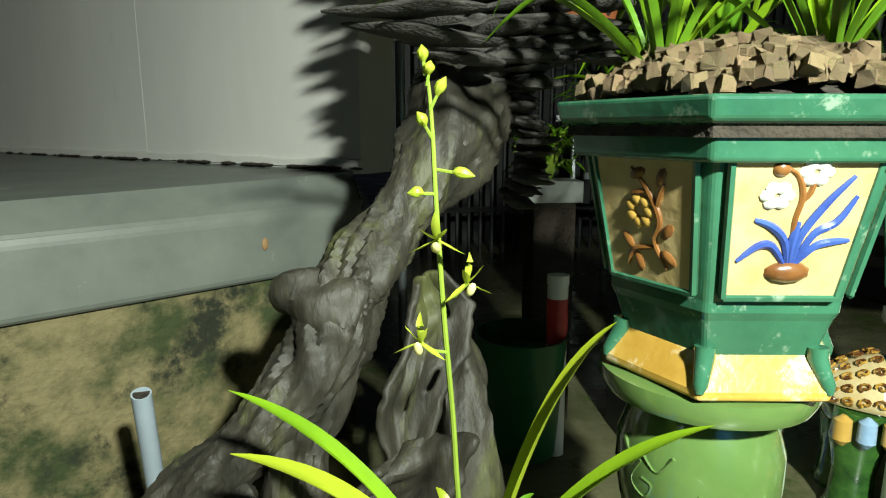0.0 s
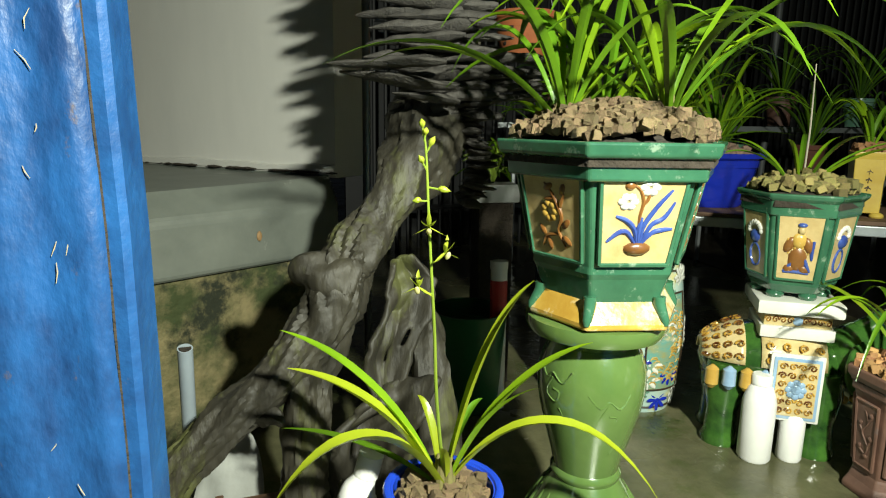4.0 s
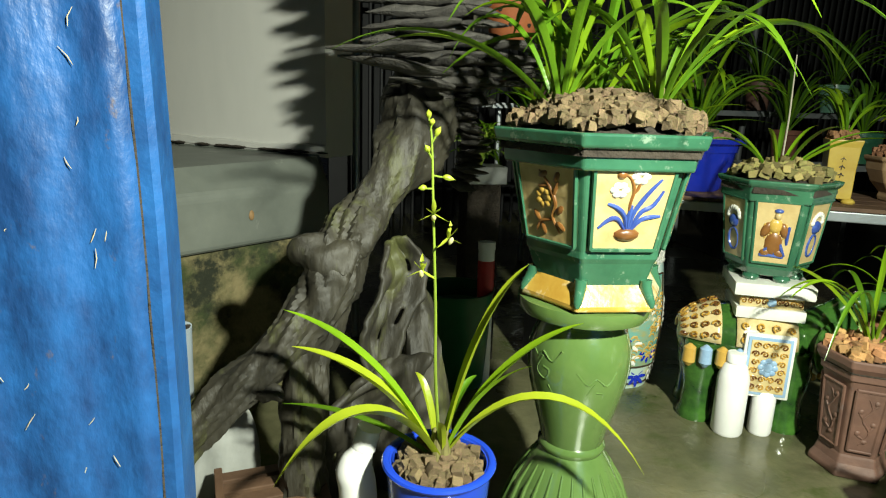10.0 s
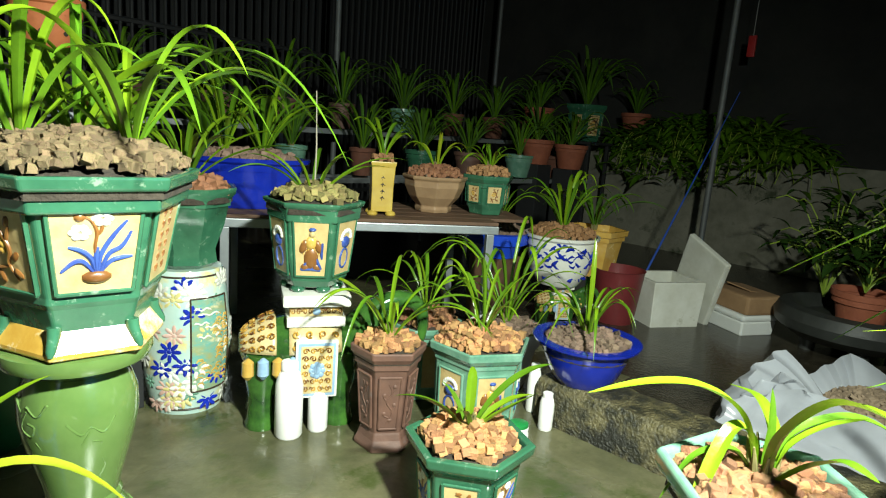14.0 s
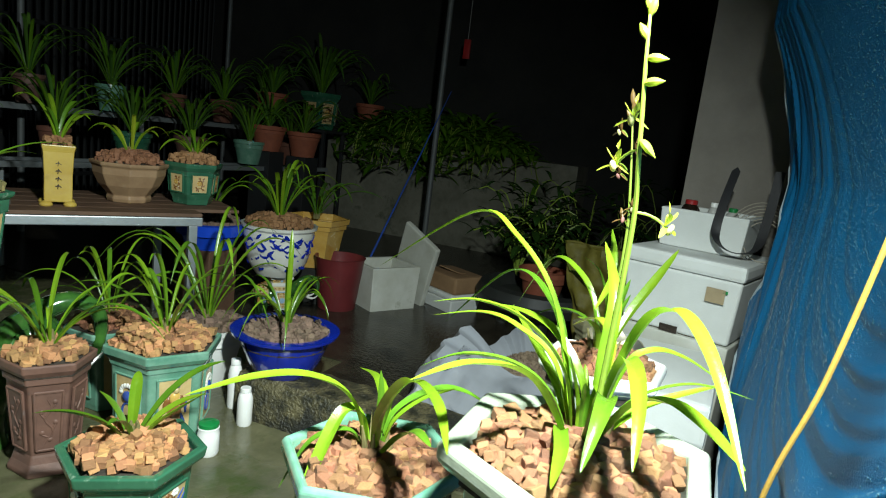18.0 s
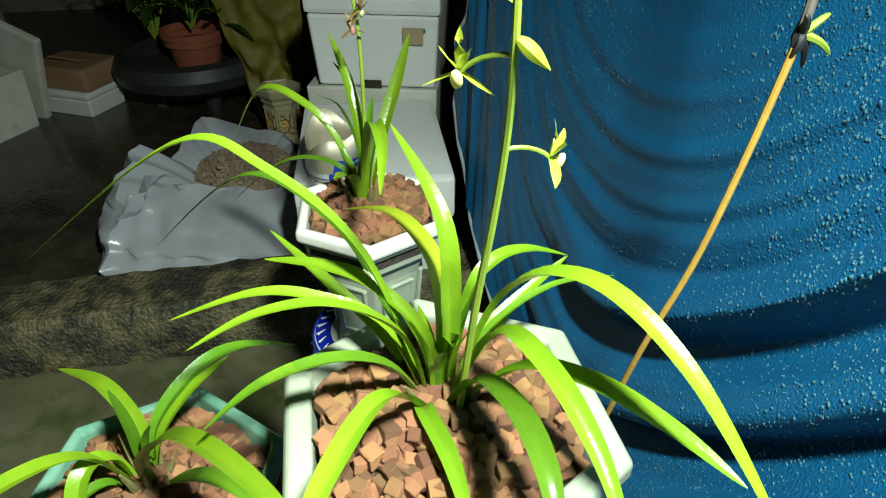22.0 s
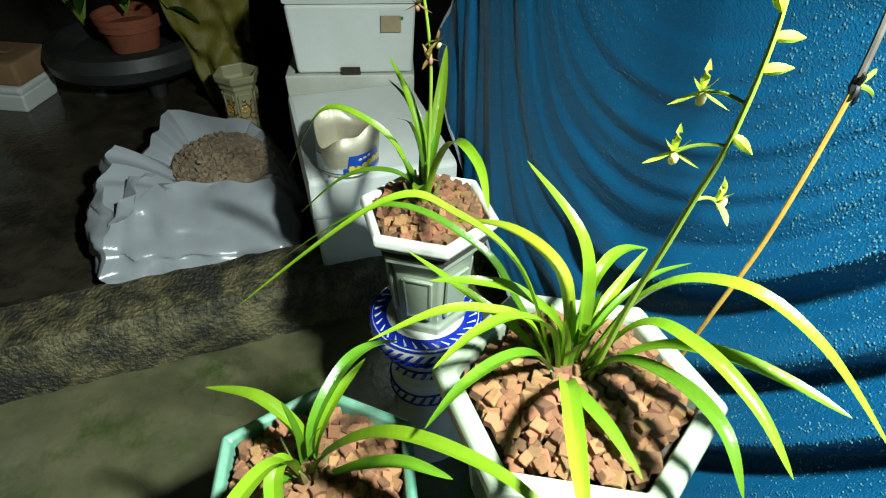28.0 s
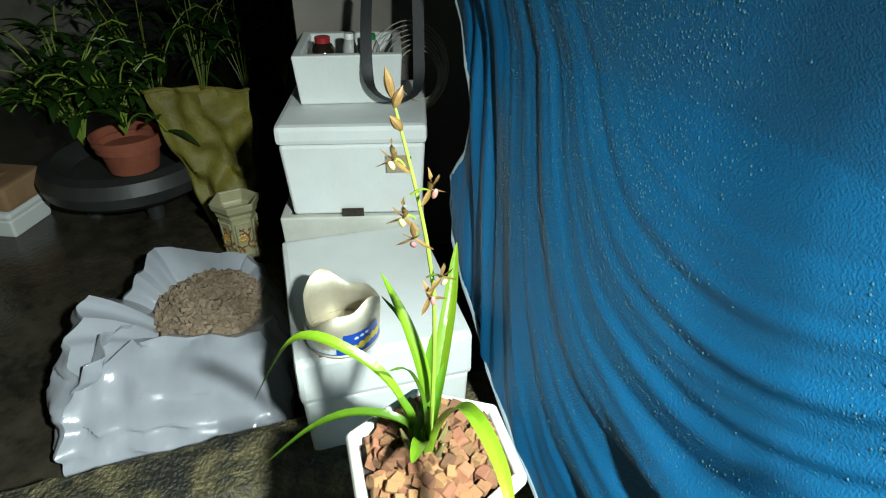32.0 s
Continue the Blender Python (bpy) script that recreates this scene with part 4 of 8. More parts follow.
def W(pts):
    return [(x - 0.3, y - 0.68, z) for x, y, z in pts]


part("limb", gnarled(W([(-0.19, 0.515, -0.02), (-0.135, 0.532, 0.059), (-0.068, 0.557, 0.141), (-0.015, 0.575, 0.201), (0.044, 0.591, 0.258), (0.105, 0.604, 0.309), (0.163, 0.621, 0.360), (0.210, 0.639, 0.405), (0.238, 0.657, 0.452),
                        (0.254, 0.675, 0.496), (0.283, 0.691, 0.536), (0.319, 0.720, 0.580), (0.361, 0.751, 0.631), (0.405, 0.797, 0.695), (0.437, 0.859, 0.775), (0.461, 0.900, 0.885), (0.5, 0.92, 1.25)]),
                     [0.042, 0.039, 0.036, 0.036, 0.039, 0.04, 0.042, 0.046, 0.055, 0.053, 0.045, 0.04, 0.05, 0.07, 0.078, 0.078, 0.07], 1.3, 64, 0.3, 0.75), "wood", wood)
part("limb", gnarled(W([(0.177, 0.60, -0.02), (0.179, 0.595, 0.10), (0.180, 0.60, 0.19), (0.187, 0.612, 0.29), (0.205, 0.637, 0.362), (0.236, 0.662, 0.44)]), [0.05, 0.04, 0.036, 0.038, 0.042, 0.044], 4.1, 44, 0.3, 0.8), "wood", wood)
part("limb", gnarled(W([(0.262, 0.652, 0.475), (0.225, 0.650, 0.492), (0.190, 0.655, 0.502), (0.168, 0.660, 0.490)]), [0.05, 0.042, 0.033, 0.014], 2.7, 36, 0.22, 0.5), "wood", wood)


def flange(rows, seed, thick=0.012):
    """A thin curled wing of worn wood between two edges, with a ragged rim and worm holes."""
    bm = bmesh.new()
    grid = []
    left, right = smooth3([r[0] for r in rows], 8), smooth3([r[1] for r in rows], 8)
    n = 14
    for j, (p, q) in enumerate(zip(left, right)):
        line = []
        for i in range(n + 1):
            u = i / n
            c = p.lerp(q, u)
            out = Vector((-(q - p).y, (q - p).x, 0))
            c = c + out * (0.55 * math.sin(math.pi * u)) * (0.6 + 0.5 * noise.noise((j * 0.13, seed, 0)))
            c += Vector((0, 0, 1)) * 0.008 * noise.noise((u * 4, j * 0.2, seed)) + out * 0.16 * noise.noise((u * 5, j * 0.16, seed + 4))
            if i in (0, n):
                c += (q - p) * (0.14 * noise.noise((j * 0.45, seed, i)))
            line.append(bm.verts.new(c))
        grid.append(line)
    rnd = random.Random(seed)
    holes = {(rnd.randint(3, len(grid) - 5), rnd.randint(2, n - 4)) for _ in range(3)}
    for j, (a, b) in enumerate(zip(grid, grid[1:])):
        for i in range(n):
            if any(abs(j - hj) <= 1 and abs(i - hi) <= 0 for hj, hi in holes):
                continue
            bm.faces.new((a[i], a[i + 1], b[i + 1], b[i]))
    bmesh.ops.delete(bm, geom=[v for v in bm.verts if not v.link_faces], context="VERTS")
    ob = part("wing", bm, "wood", wood)
    md = ob.modifiers.new("board", "SOLIDIFY")
    md.thickness, md.offset = thick, 0
    sub_ = ob.modifiers.new("worn", "SUBSURF")
    sub_.levels = sub_.render_levels = 1
    return ob


flange([(W([(0.300, 0.690, 0.25)])[0], W([(0.352, 0.70, 0.25)])[0]), (W([(0.285, 0.695, 0.32)])[0], W([(0.385, 0.715, 0.33)])[0]), (W([(0.318, 0.705, 0.385)])[0], W([(0.42, 0.74, 0.40)])[0]),
        (W([(0.335, 0.735, 0.44)])[0], W([(0.43, 0.765, 0.455)])[0]), (W([(0.345, 0.748, 0.485)])[0], W([(0.385, 0.78, 0.50)])[0])], 3)
flange([(W([(0.205, 0.63, -0.01)])[0], W([(0.40, 0.66, -0.01)])[0]), (W([(0.212, 0.632, 0.08)])[0], W([(0.385, 0.655, 0.09)])[0]), (W([(0.215, 0.64, 0.15)])[0], W([(0.375, 0.66, 0.17)])[0]),
        (W([(0.235, 0.65, 0.205)])[0], W([(0.40, 0.665, 0.24)])[0]), (W([(0.285, 0.66, 0.25)])[0], W([(0.425, 0.66, 0.295)])[0])], 8, 0.016)
part("limb", gnarled(W([(0.40, 0.83, 0.40), (0.42, 0.80, 0.33), (0.42, 0.74, 0.22), (0.44, 0.72, -0.02)]), [0.02, 0.036, 0.04, 0.06], 5.3, 40, 0.28, 0.6), "wood", wood)
part("knot", gnarled(W([(0.115, 0.585, 0.285), (0.135, 0.565, 0.29), (0.15, 0.55, 0.283)]), [0.02, 0.016, 0.004], 6.1, 20, 0.3, 0.6), "wood", wood)


def flake(length, width, thick, seed):
    """A long flat splinter that tapers to both ends."""
    bm = bmesh.new()
    n = 12
    rings = []
    for i in range(n + 1):
        s = i / n
        e = max(0.05, math.sin(math.pi * min(1, max(0, 0.05 + 0.93 * s)))) ** 0.6 * (1 - 0.35 * s)
        w = width * e * (0.9 + 0.35 * noise.noise((s * 4, seed, 0)))
        h = thick * e * (0.95 + 0.5 * noise.noise((s * 5, seed, 3)))
        z = 0.012 * noise.noise((s * 2.3, seed, 7))
        y = 0.02 * noise.noise((s * 2, seed, 9))
        rings.append([((s - 0.35) * length, y + w * math.cos(a), z + h * math.sin(a)) for a in (0, 0.6, 1.2, 1.9, 2.5, 3.14, 3.9, 4.71, 5.5)])
    return loft(rings, True, True, True, bm)


rnd = random.Random(21)
flakes = []
for i in range(10):
    me = finish(flake(1.0, 0.17, 0.05, i * 3.3), True)
    me.materials.append(M["slate"])
    flakes.append(me)


def lay(x, y, z, az, length, width, thick, tilt=0.0):
    o = part("flake", rnd.choice(flakes), "slate", wood)
    o.matrix_local = Matrix.Translation((x - 0.3, y - 0.68, z)) @ Euler((rnd.uniform(-0.3, 0.3), tilt, radians(az))).to_matrix().to_4x4() @ Matrix.Diagonal((length, width / 0.17, thick / 0.05, 1))


# block added inside the flakes to stop light, so their wall shadow is solid
part("core", gnarled(W([(0.45, 0.83, 0.74), (0.455, 0.825, 0.84), (0.455, 0.825, 1.0), (0.455, 0.825, 1.37)]), [0.04, 0.06, 0.065, 0.065], 3.3, 40, 0.2, 0.6), "slate", wood)
z = 0.765
while z < 1.36:
    grow = min(1.0, (z - 0.74) / 0.10)
    x0, x1 = 0.47 - 0.115 * grow, 0.56 + 0.11 * grow
    # the splinters reach furthest out in one layer
    limit = 0.645 if 0.795 < z < 0.872 else 0.555
    x = x0 + rnd.uniform(0, 0.04)
    while x < x1:
        ln_ = rnd.uniform(0.11, 0.14) if x < 0.5 else min(rnd.uniform(0.09, 0.17), (limit - x) / 0.62)
        if ln_ < 0.045:
            break
        back = 0.80 + 0.055 * math.sin((x - x0) / (x1 - x0) * 3.1 + 2.9) + rnd.uniform(-0.02, 0.02)
        lay(x, back, z + rnd.uniform(-0.006, 0.006), (168 if x < 0.5 else -14) + rnd.uniform(-22, 22), ln_, rnd.uniform(0.022, 0.034), rnd.uniform(0.0065, 0.011) + (0.004 if x < 0.5 else 0.0), rnd.uniform(-0.12, 0.18))
        x += rnd.uniform(0.035, 0.07)
    z += rnd.uniform(0.0135, 0.02)
for k in range(34):
    z = 0.60 + 0.2 * k / 33
    lay(0.505 + 0.015 * math.sin(z * 40), 0.80 + rnd.uniform(-0.03, 0.03), z, -20 + rnd.uniform(-25, 25), rnd.uniform(0.045, 0.065), 0.024, 0.008, rnd.uniform(-0.1, 0.25))
lay(0.36, 0.70, 0.845, 178, 0.2, 0.034, 0.012, 0.05)
lay(0.38, 0.71, 0.815, 172, 0.2, 0.04, 0.012, -0.12)
lay(0.42, 0.73, 0.79, 176, 0.12, 0.03, 0.011, -0.1)


# ---- pots ----
def relief_flower_pot(m, w, h, parent):
    """A relief of a narcissus in a bowl."""
    k = h
    bm = bmesh.new()
    blob(bm, m, 0.02 * k, -0.72 * k, 0.36 * k, 0.18 * k, 0.14 * k)
    pieces("relief", bm, "brown_glaze", parent, "brown bowl in relief")
    bm = bmesh.new()
    for ln in ([(0.0, -0.6), (-0.12, -0.2), (-0.35, 0.02), (-0.62, 0.12)], [(-0.05, -0.6), (-0.28, -0.3), (-0.5, -0.3), (-0.78, -0.55)], [(0.05, -0.6), (0.12, -0.1), (0.4, 0.4), (0.72, 0.8)],
               [(0.08, -0.6), (0.3, -0.1), (0.6, 0.1), (0.82, 0.5)], [(0.12, -0.58), (0.35, -0.3), (0.6, -0.22), (0.85, -0.2)], [(0.02, -0.6), (0.0, -0.2), (0.05, 0.1)]):
        stroke(bm, m, [(x * k, y * k) for x, y in smooth_line(ln, 5)], 0.07 * k)
    pieces("relief", bm, "blue_glaze", parent, "blue leaves in relief")
    bm = bmesh.new()
    for ln in ([(0.02, -0.4), (-0.02, 0.1), (0.02, 0.5), (-0.1, 0.8), (-0.3, 0.92)], [(0.02, 0.4), (0.12, 0.55), (0.16, 0.8)]):
        stroke(bm, m, [(x * k, y * k) for x, y in smooth_line(ln, 5)], 0.05 * k)
    blob(bm, m, -0.36 * k, 0.9 * k, 0.14 * k, 0.12 * k, 0.08 * k)
    pieces("relief", bm, "brown_glaze", parent, "brown flower stem in relief")
    bm = bmesh.new()
    for cx, cy in ((-0.36, 0.5), (0.14, 0.86)):
        for a in range(6):
            blob(bm, m, (cx + 0.15 * math.cos(a * 1.05)) * k, (cy + 0.13 * math.sin(a * 1.05)) * k, 0.12 * k, 0.1 * k, 0.08 * k, seg=8, rings=5)
    pieces("relief", bm, "white_glaze", parent, "white blossoms in relief")


def relief_marks(m, w, h, parent):
    """Two columns of short raised brown bars."""
    k = h
    bm = bmesh.new()
    for col in (-0.28, 0.26):
        for r in range(6):
            y = 0.82 - 0.32 * r
            stroke(bm, m, [((col - 0.13) * k, (y + 0.02) * k), (col * k, (y + 0.05) * k), ((col + 0.13) * k, (y - 0.01) * k)], 0.045 * k)
            stroke(bm, m, [((col + 0.02) * k, (y + 0.11) * k), ((col - 0.01) * k, y * k), ((col - 0.06) * k, (y - 0.11) * k)], 0.045 * k)
    pieces("mark", bm, "brown_glaze", parent, "brown raised brush mark")


def relief_branch(m, w, h, parent, petal="amber"):
    k = h
    bm = bmesh.new()
    for ln in ([(0.45, -0.85), (0.2, -0.4), (0.35, 0.0), (0.1, 0.5), (-0.25, 0.85)], [(0.2, -0.5), (-0.3, -0.6), (-0.5, -0.9)], [(0.3, 0.2), (0.5, 0.6)], [(0.1, 0.45), (-0.3, 0.4)]):
        stroke(bm, m, [(x * k * 0.9, y * k) for x, y in smooth_line(ln, 5)], 0.06 * k)
    for cx, cy, tn in ((0.5, -0.2, 0.8), (-0.45, -0.45, 2.2), (0.45, 0.7, 1.1), (-0.1, 0.75, 0.4), (0.5, -0.65, 2.5), (-0.2, -0.8, 1.9)):
        blob(bm, m, cx * k * 0.9, cy * k, 0.19 * k, 0.1 * k, 0.06 * k, tn, 8, 5)
    pieces("relief", bm, "brown_glaze", parent, "dark flowering branch in relief")
    bm = bmesh.new()
    for a in range(7):
        blob(bm, m, (-0.1 + 0.2 * math.cos(a * 0.9)) * k, (0.1 + 0.2 * math.sin(a * 0.9)) * k, 0.14 * k, 0.12 * k, 0.07 * k, seg=8, rings=5)
    pieces("relief", bm, petal, parent, "round blossom in relief")


def relief_figure(m, w, h, parent):
    """A robed figure as plain rounded shapes."""
    k = h
    bm = bmesh.new()
    blob(bm, m, 0, -0.4 * k, 0.3 * k, 0.5 * k, 0.1 * k)
    for sx in (-1, 1):
        blob(bm, m, 0.3 * sx * k, 0.12 * k, 0.16 * k, 0.32 * k, 0.09 * k, 0.35 * sx)
        blob(bm, m, 0.22 * sx * k, -0.75 * k, 0.2 * k, 0.16 * k, 0.08 * k, -0.3 * sx)
    pieces("relief", bm, "brown_glaze", parent, "plain robed shape in brown relief")
    bm = bmesh.new()
    blob(bm, m, 0, 0.28 * k, 0.24 * k, 0.3 * k, 0.12 * k)
    for sx in (-1, 1):
        stroke(bm, m, [(0.14 * sx * k, 0.3 * k), (0.1 * sx * k, -0.1 * k), (0.16 * sx * k, -0.55 * k)], 0.05 * k)
        stroke(bm, m, [(0.34 * sx * k, 0.36 * k), (0.4 * sx * k, 0.05 * k), (0.3 * sx * k, -0.2 * k)], 0.05 * k)
    stroke(bm, m, [(-0.2 * k, -0.05 * k), (0, -0.09 * k), (0.2 * k, -0.05 * k)], 0.05 * k)
    pieces("relief", bm, "amber", parent, "amber sash and sleeves in relief")
    bm = bmesh.new()
    blob(bm, m, 0.04 * k, 0.66 * k, 0.13 * k, 0.16 * k, 0.13 * k)
    pieces("relief", bm, "cream_panel", parent, "plain rounded top of the relief")
    bm = bmesh.new()
    for ln in ([(-0.1, -0.3), (-0.2, -0.6), (-0.4, -0.86)], [(0.05, -0.35), (0.08, -0.9)], [(0.2, -0.3), (0.3, -0.6), (0.42, -0.84)], [(0.46, 0.3), (0.42, 0.0), (0.44, -0.4)], [(-0.4, -0.88), (0.0, -0.84), (0.4, -0.9)]):
        stroke(bm, m, [(x * k, y * k) for x, y in smooth_line(ln, 4)], 0.075 * k)
    blob(bm, m, 0.04 * k, 0.85 * k, 0.16 * k, 0.09 * k, 0.13 * k)
    pieces("relief", bm, "blue_glaze", parent, "blue folds and cap in relief")


def relief_scroll(m, w, h, parent):
    """A moulded vine on a clay panel."""
    k = h
    bm = bmesh.new()
    for ln in ([(-0.1, -0.9), (0.15, -0.4), (-0.12, 0.1), (0.1, 0.5), (-0.05, 0.9)], [(0.1, -0.4), (0.25, -0.1)], [(-0.1, 0.1), (-0.27, 0.35)], [(0.08, 0.5), (0.25, 0.75)], [(0.0, -0.65), (-0.25, -0.5)]):
        stroke(bm, m, [(x * k, y * k) for x, y in smooth_line(ln, 4)], 0.04 * k)
    for cx, cy in ((0.22, -0.05), (-0.22, 0.4), (0.2, 0.78), (-0.2, -0.45), (0.05, -0.75)):
        blob(bm, m, cx * k, cy * k, 0.11 * k, 0.09 * k, 0.05 * k, cx * 9, 8, 5)
    pieces("relief", bm, "brown_clay", parent)


def relief_ring(m, w, h, parent):
    k = h
    bm = bmesh.new()
    ring = [(0.3 * k * math.cos(a * 0.42), (-0.45 + 0.42 * math.sin(a * 0.42)) * k) for a in range(16)]
    stroke(bm, m, ring, 0.06 * k)
    blob(bm, m, 0, 0.25 * k, 0.3 * k, 0.26 * k, 0.14 * k)
    pieces("relief", bm, "blue_glaze", parent, "blue mask and ring in relief")
    bm = bmesh.new()
    for a in range(9):
        blob(bm, m, 0.36 * k * math.cos(a * 0.4 - 0.05), (0.45 + 0.3 * math.sin(a * 0.4)) * k, 0.11 * k, 0.11 * k, 0.08 * k, seg=8, rings=5)
    pieces("relief", bm, "white_glaze", parent, "pale curls in relief")


def sided_pot(name, place, profile, start=0.0, n=6, glaze="green_glaze", panel="cream_panel", reliefs=(), pz=None, label="", category="plant pot", group="glazed pots", foot=None, rim=None,
              rim_mat=None, feet=False, thick=0.014, pw=0.62):
    """An n-sided glazed pot. profile: (radius, height) pairs from foot to rim; pz: the heights between which its side panels sit."""
    ob = thing(name, place, 0, label, category, group)
    top_r, top_z = profile[-1]
    body = profile if rim is None else profile + []
    part("body", hollow_pot(body, n, start, thick), glaze, ob, smooth=False)
    round_bevel(ob.children[0], 0.004, 3)
    if rim:
        r0, r1, h = rim
        b = loft([hex_ring(r, z, n, start) for r, z in ((r0, top_z - h), (r1, top_z - h * 0.55), (r1 * 1.0, top_z + 0.004), (r1 - 0.006, top_z + 0.01), (top_r - thick, top_z + 0.006), (top_r - thick - 0.004, top_z - 0.02))], True, False, False)
        o = part("rim", b, rim_mat or glaze, ob, smooth=False)
        round_bevel(o, 0.003, 2)
    if foot:
        mat, r0, r1, h = foot
        o = part("foot", loft([hex_ring(r, z, n, start) for r, z in ((r1, 0), (r1, h * 0.25), (r0, h), (r0 * 0.98, h + 0.004))], True, True, True), mat, ob, smooth=False)
        round_bevel(o, 0.006, 3)
    if feet:
        for i in range(n):
            a = radians(start + 360 / n * i)
            b = bmesh.new()
            bmesh.ops.create_uvsphere(b, u_segments=10, v_segments=6, radius=1, matrix=Matrix.LocRotScale((profile[0][0] * 0.86 * math.cos(a), profile[0][0] * 0.86 * math.sin(a), 0.004), None, (0.02, 0.02, 0.013)))
            part("foot", b, glaze, ob)

    def radius_at(z):
        for (ra, za), (rb, zb) in zip(profile, profile[1:]):
            if za <= z <= zb and zb > za:
                return ra + (rb - ra) * (z - za) / (zb - za)
        return profile[-1][0]

    if pz and panel:
        for i in range(n):
            m, w0, w1, h = side_frame(i, radius_at(pz[0]), pz[0], radius_at(pz[1]), pz[1], n, start, 0.0005)
            p = part("side_panel", trapezoid(m, w0 * pw, w1 * pw, h * 0.94, 0.005), panel, ob, smooth=False)
            fr = bmesh.new()
            c = [m @ Vector(v) for v in ((-w0 * pw, -h * 0.94, 0.004), (w0 * pw, -h * 0.94, 0.004), (w1 * pw, h * 0.94, 0.004), (-w1 * pw, h * 0.94, 0.004))]
            for q in range(4):
                tube([c[q], c[(q + 1) % 4]], 0.0035, 6, fr)
            part("moulding", fr, glaze, ob)
            if reliefs:
                fn = reliefs[i % len(reliefs)]
                if fn:
                    fn(m @ Matrix.Translation((0, 0, 0.005)), (w0 + w1) / 2 * pw, h * 0.8, ob)
    return ob


def round_pot(name, place, profile, mat, label, category="plant pot", group="glazed pots", n=40, rim=None, thick=0.008):
    ob = thing(name, place, 0, label, category, group)
    r, z = profile[-1]
    part("body", turned(profile + [(r - thick, z), (r - thick * 1.2, z - 0.05)], n, True, True), mat, ob)
    if rim:
        rr, rm = rim
        bm = bmesh.new()
        rings = []
        for i in range(40):
            a = 2 * math.pi * i / 40
            rings.append([((r + rr * math.cos(b)) * math.cos(a), (r + rr * math.cos(b)) * math.sin(a), z + rr * math.sin(b) * 0.8) for b in [k * math.pi / 4 for k in range(8)]])
        loft(rings + [rings[0]], True, False, False, bm)
        bmesh.ops.remove_doubles(bm, verts=bm.verts, dist=1e-5)
        part("rim", bm, rm, ob)
    return ob


# the green baluster stand and the large hexagonal pot on it
PA = (0.632, 0.468)
PS = (0.623, 0.473)
stand = thing("pot_stand", (*PS, 0), 0, "glossy celadon-green ceramic baluster stand with flared fluted foot", "stand", "pot stands")
prof = [(0.122, 0.0), (0.125, 0.015), (0.12, 0.04), (0.106, 0.09), (0.088, 0.14), (0.067, 0.178), (0.053, 0.2), (0.056, 0.206), (0.056, 0.211), (0.0515, 0.217), (0.056, 0.238), (0.067, 0.278), (0.0775, 0.318), (0.083, 0.352), (0.082, 0.385), (0.073, 0.412), (0.067, 0.424), (0.083, 0.434), (0.101, 0.443), (0.106, 0.454), (0.105, 0.466), (0.09, 0.469)]
part("body", turned(prof, 64), "stand_glaze", stand)
for i in range(26):
    a = 2 * math.pi * i / 26
    pts = [(r * math.cos(a) * 1.005, r * math.sin(a) * 1.005, z) for r, z in ((0.12, 0.035), (0.106, 0.09), (0.088, 0.14), (0.066, 0.178))]
    part("flute", tube(pts, [0.0055, 0.0045, 0.0035, 0.002], 6), "stand_glaze", stand)
bm = bmesh.new()
for a0, dz in ((-96, 0.0), (-158, 0.05)):
    for ln in ([(-0.03, 0.03), (-0.012, 0.012), (0.0, 0.022), (0.018, 0.01), (0.034, 0.03)], [(0, 0.015), (-0.012, -0.01), (0.006, -0.022), (0.014, -0.006), (0.002, -0.002)], [(0.012, -0.03), (0.02, -0.05), (0.012, -0.07)]):
        pts = []
        for x, y in smooth_line(ln, 4):
            z = 0.335 + y + dz * 0.6
            r = 0.0815 + min(0.0, z - 0.345) * 0.24
            pts.append((r * math.cos(radians(a0) + x / r), r * math.sin(radians(a0) + x / r), z))
        tube(pts, 0.0022, 5, bm)
pieces("relief", bm, "stand_glaze", stand, "raised scrolls on the green belly")

potA = sided_pot("hexagonal_pot", (*PA, 0.47), [(0.094, 0.033), (0.097, 0.042), (0.1075, 0.072), (0.112, 0.08), (0.1125, 0.09), (0.1405, 0.222), (0.147, 0.232), (0.168, 0.238), (0.173, 0.257)],
                 start=-127, reliefs=(relief_flower_pot, relief_marks, relief_flower_pot, relief_branch, relief_branch, relief_branch), pz=(0.092, 0.2215),
                 label="large green-glazed hexagonal pot with cream relief panels on a green stand", foot=("gloss_lit_glaze", 0.0955, 0.114, 0.038), pw=0.82)
for i in range(6):
    a = radians(-127 + 60 * i)
    part("drip", tube([(r * math.cos(a), r * math.sin(a), z) for r, z in ((0.097, 0.046), (0.098, 0.036), (0.103, 0.026), (0.11, 0.014), (0.112, 0.007))], [0.0095, 0.009, 0.0078, 0.0065, 0.0035], 10), "green_glaze", potA, "run of green glaze down the foot")
gravel(potA, 0.157, 0.256, "pot_moss", 0.0135, 2, 6, -127, 0.045, rough=0.13)

# orchid in the small blue pot
p1 = round_pot("plant_pot", (0.372, 0.39, 0), [(0.055, 0.0), (0.06, 0.01), (0.076, 0.235), (0.078, 0.25)], "blue_plastic", "round bright-blue plastic pot on the floor", rim=(0.006, "blue_plastic"))
gravel(p1, 0.07, 0.235, "pot_moss", 0.0145, 4, 0, 0, 0.022)


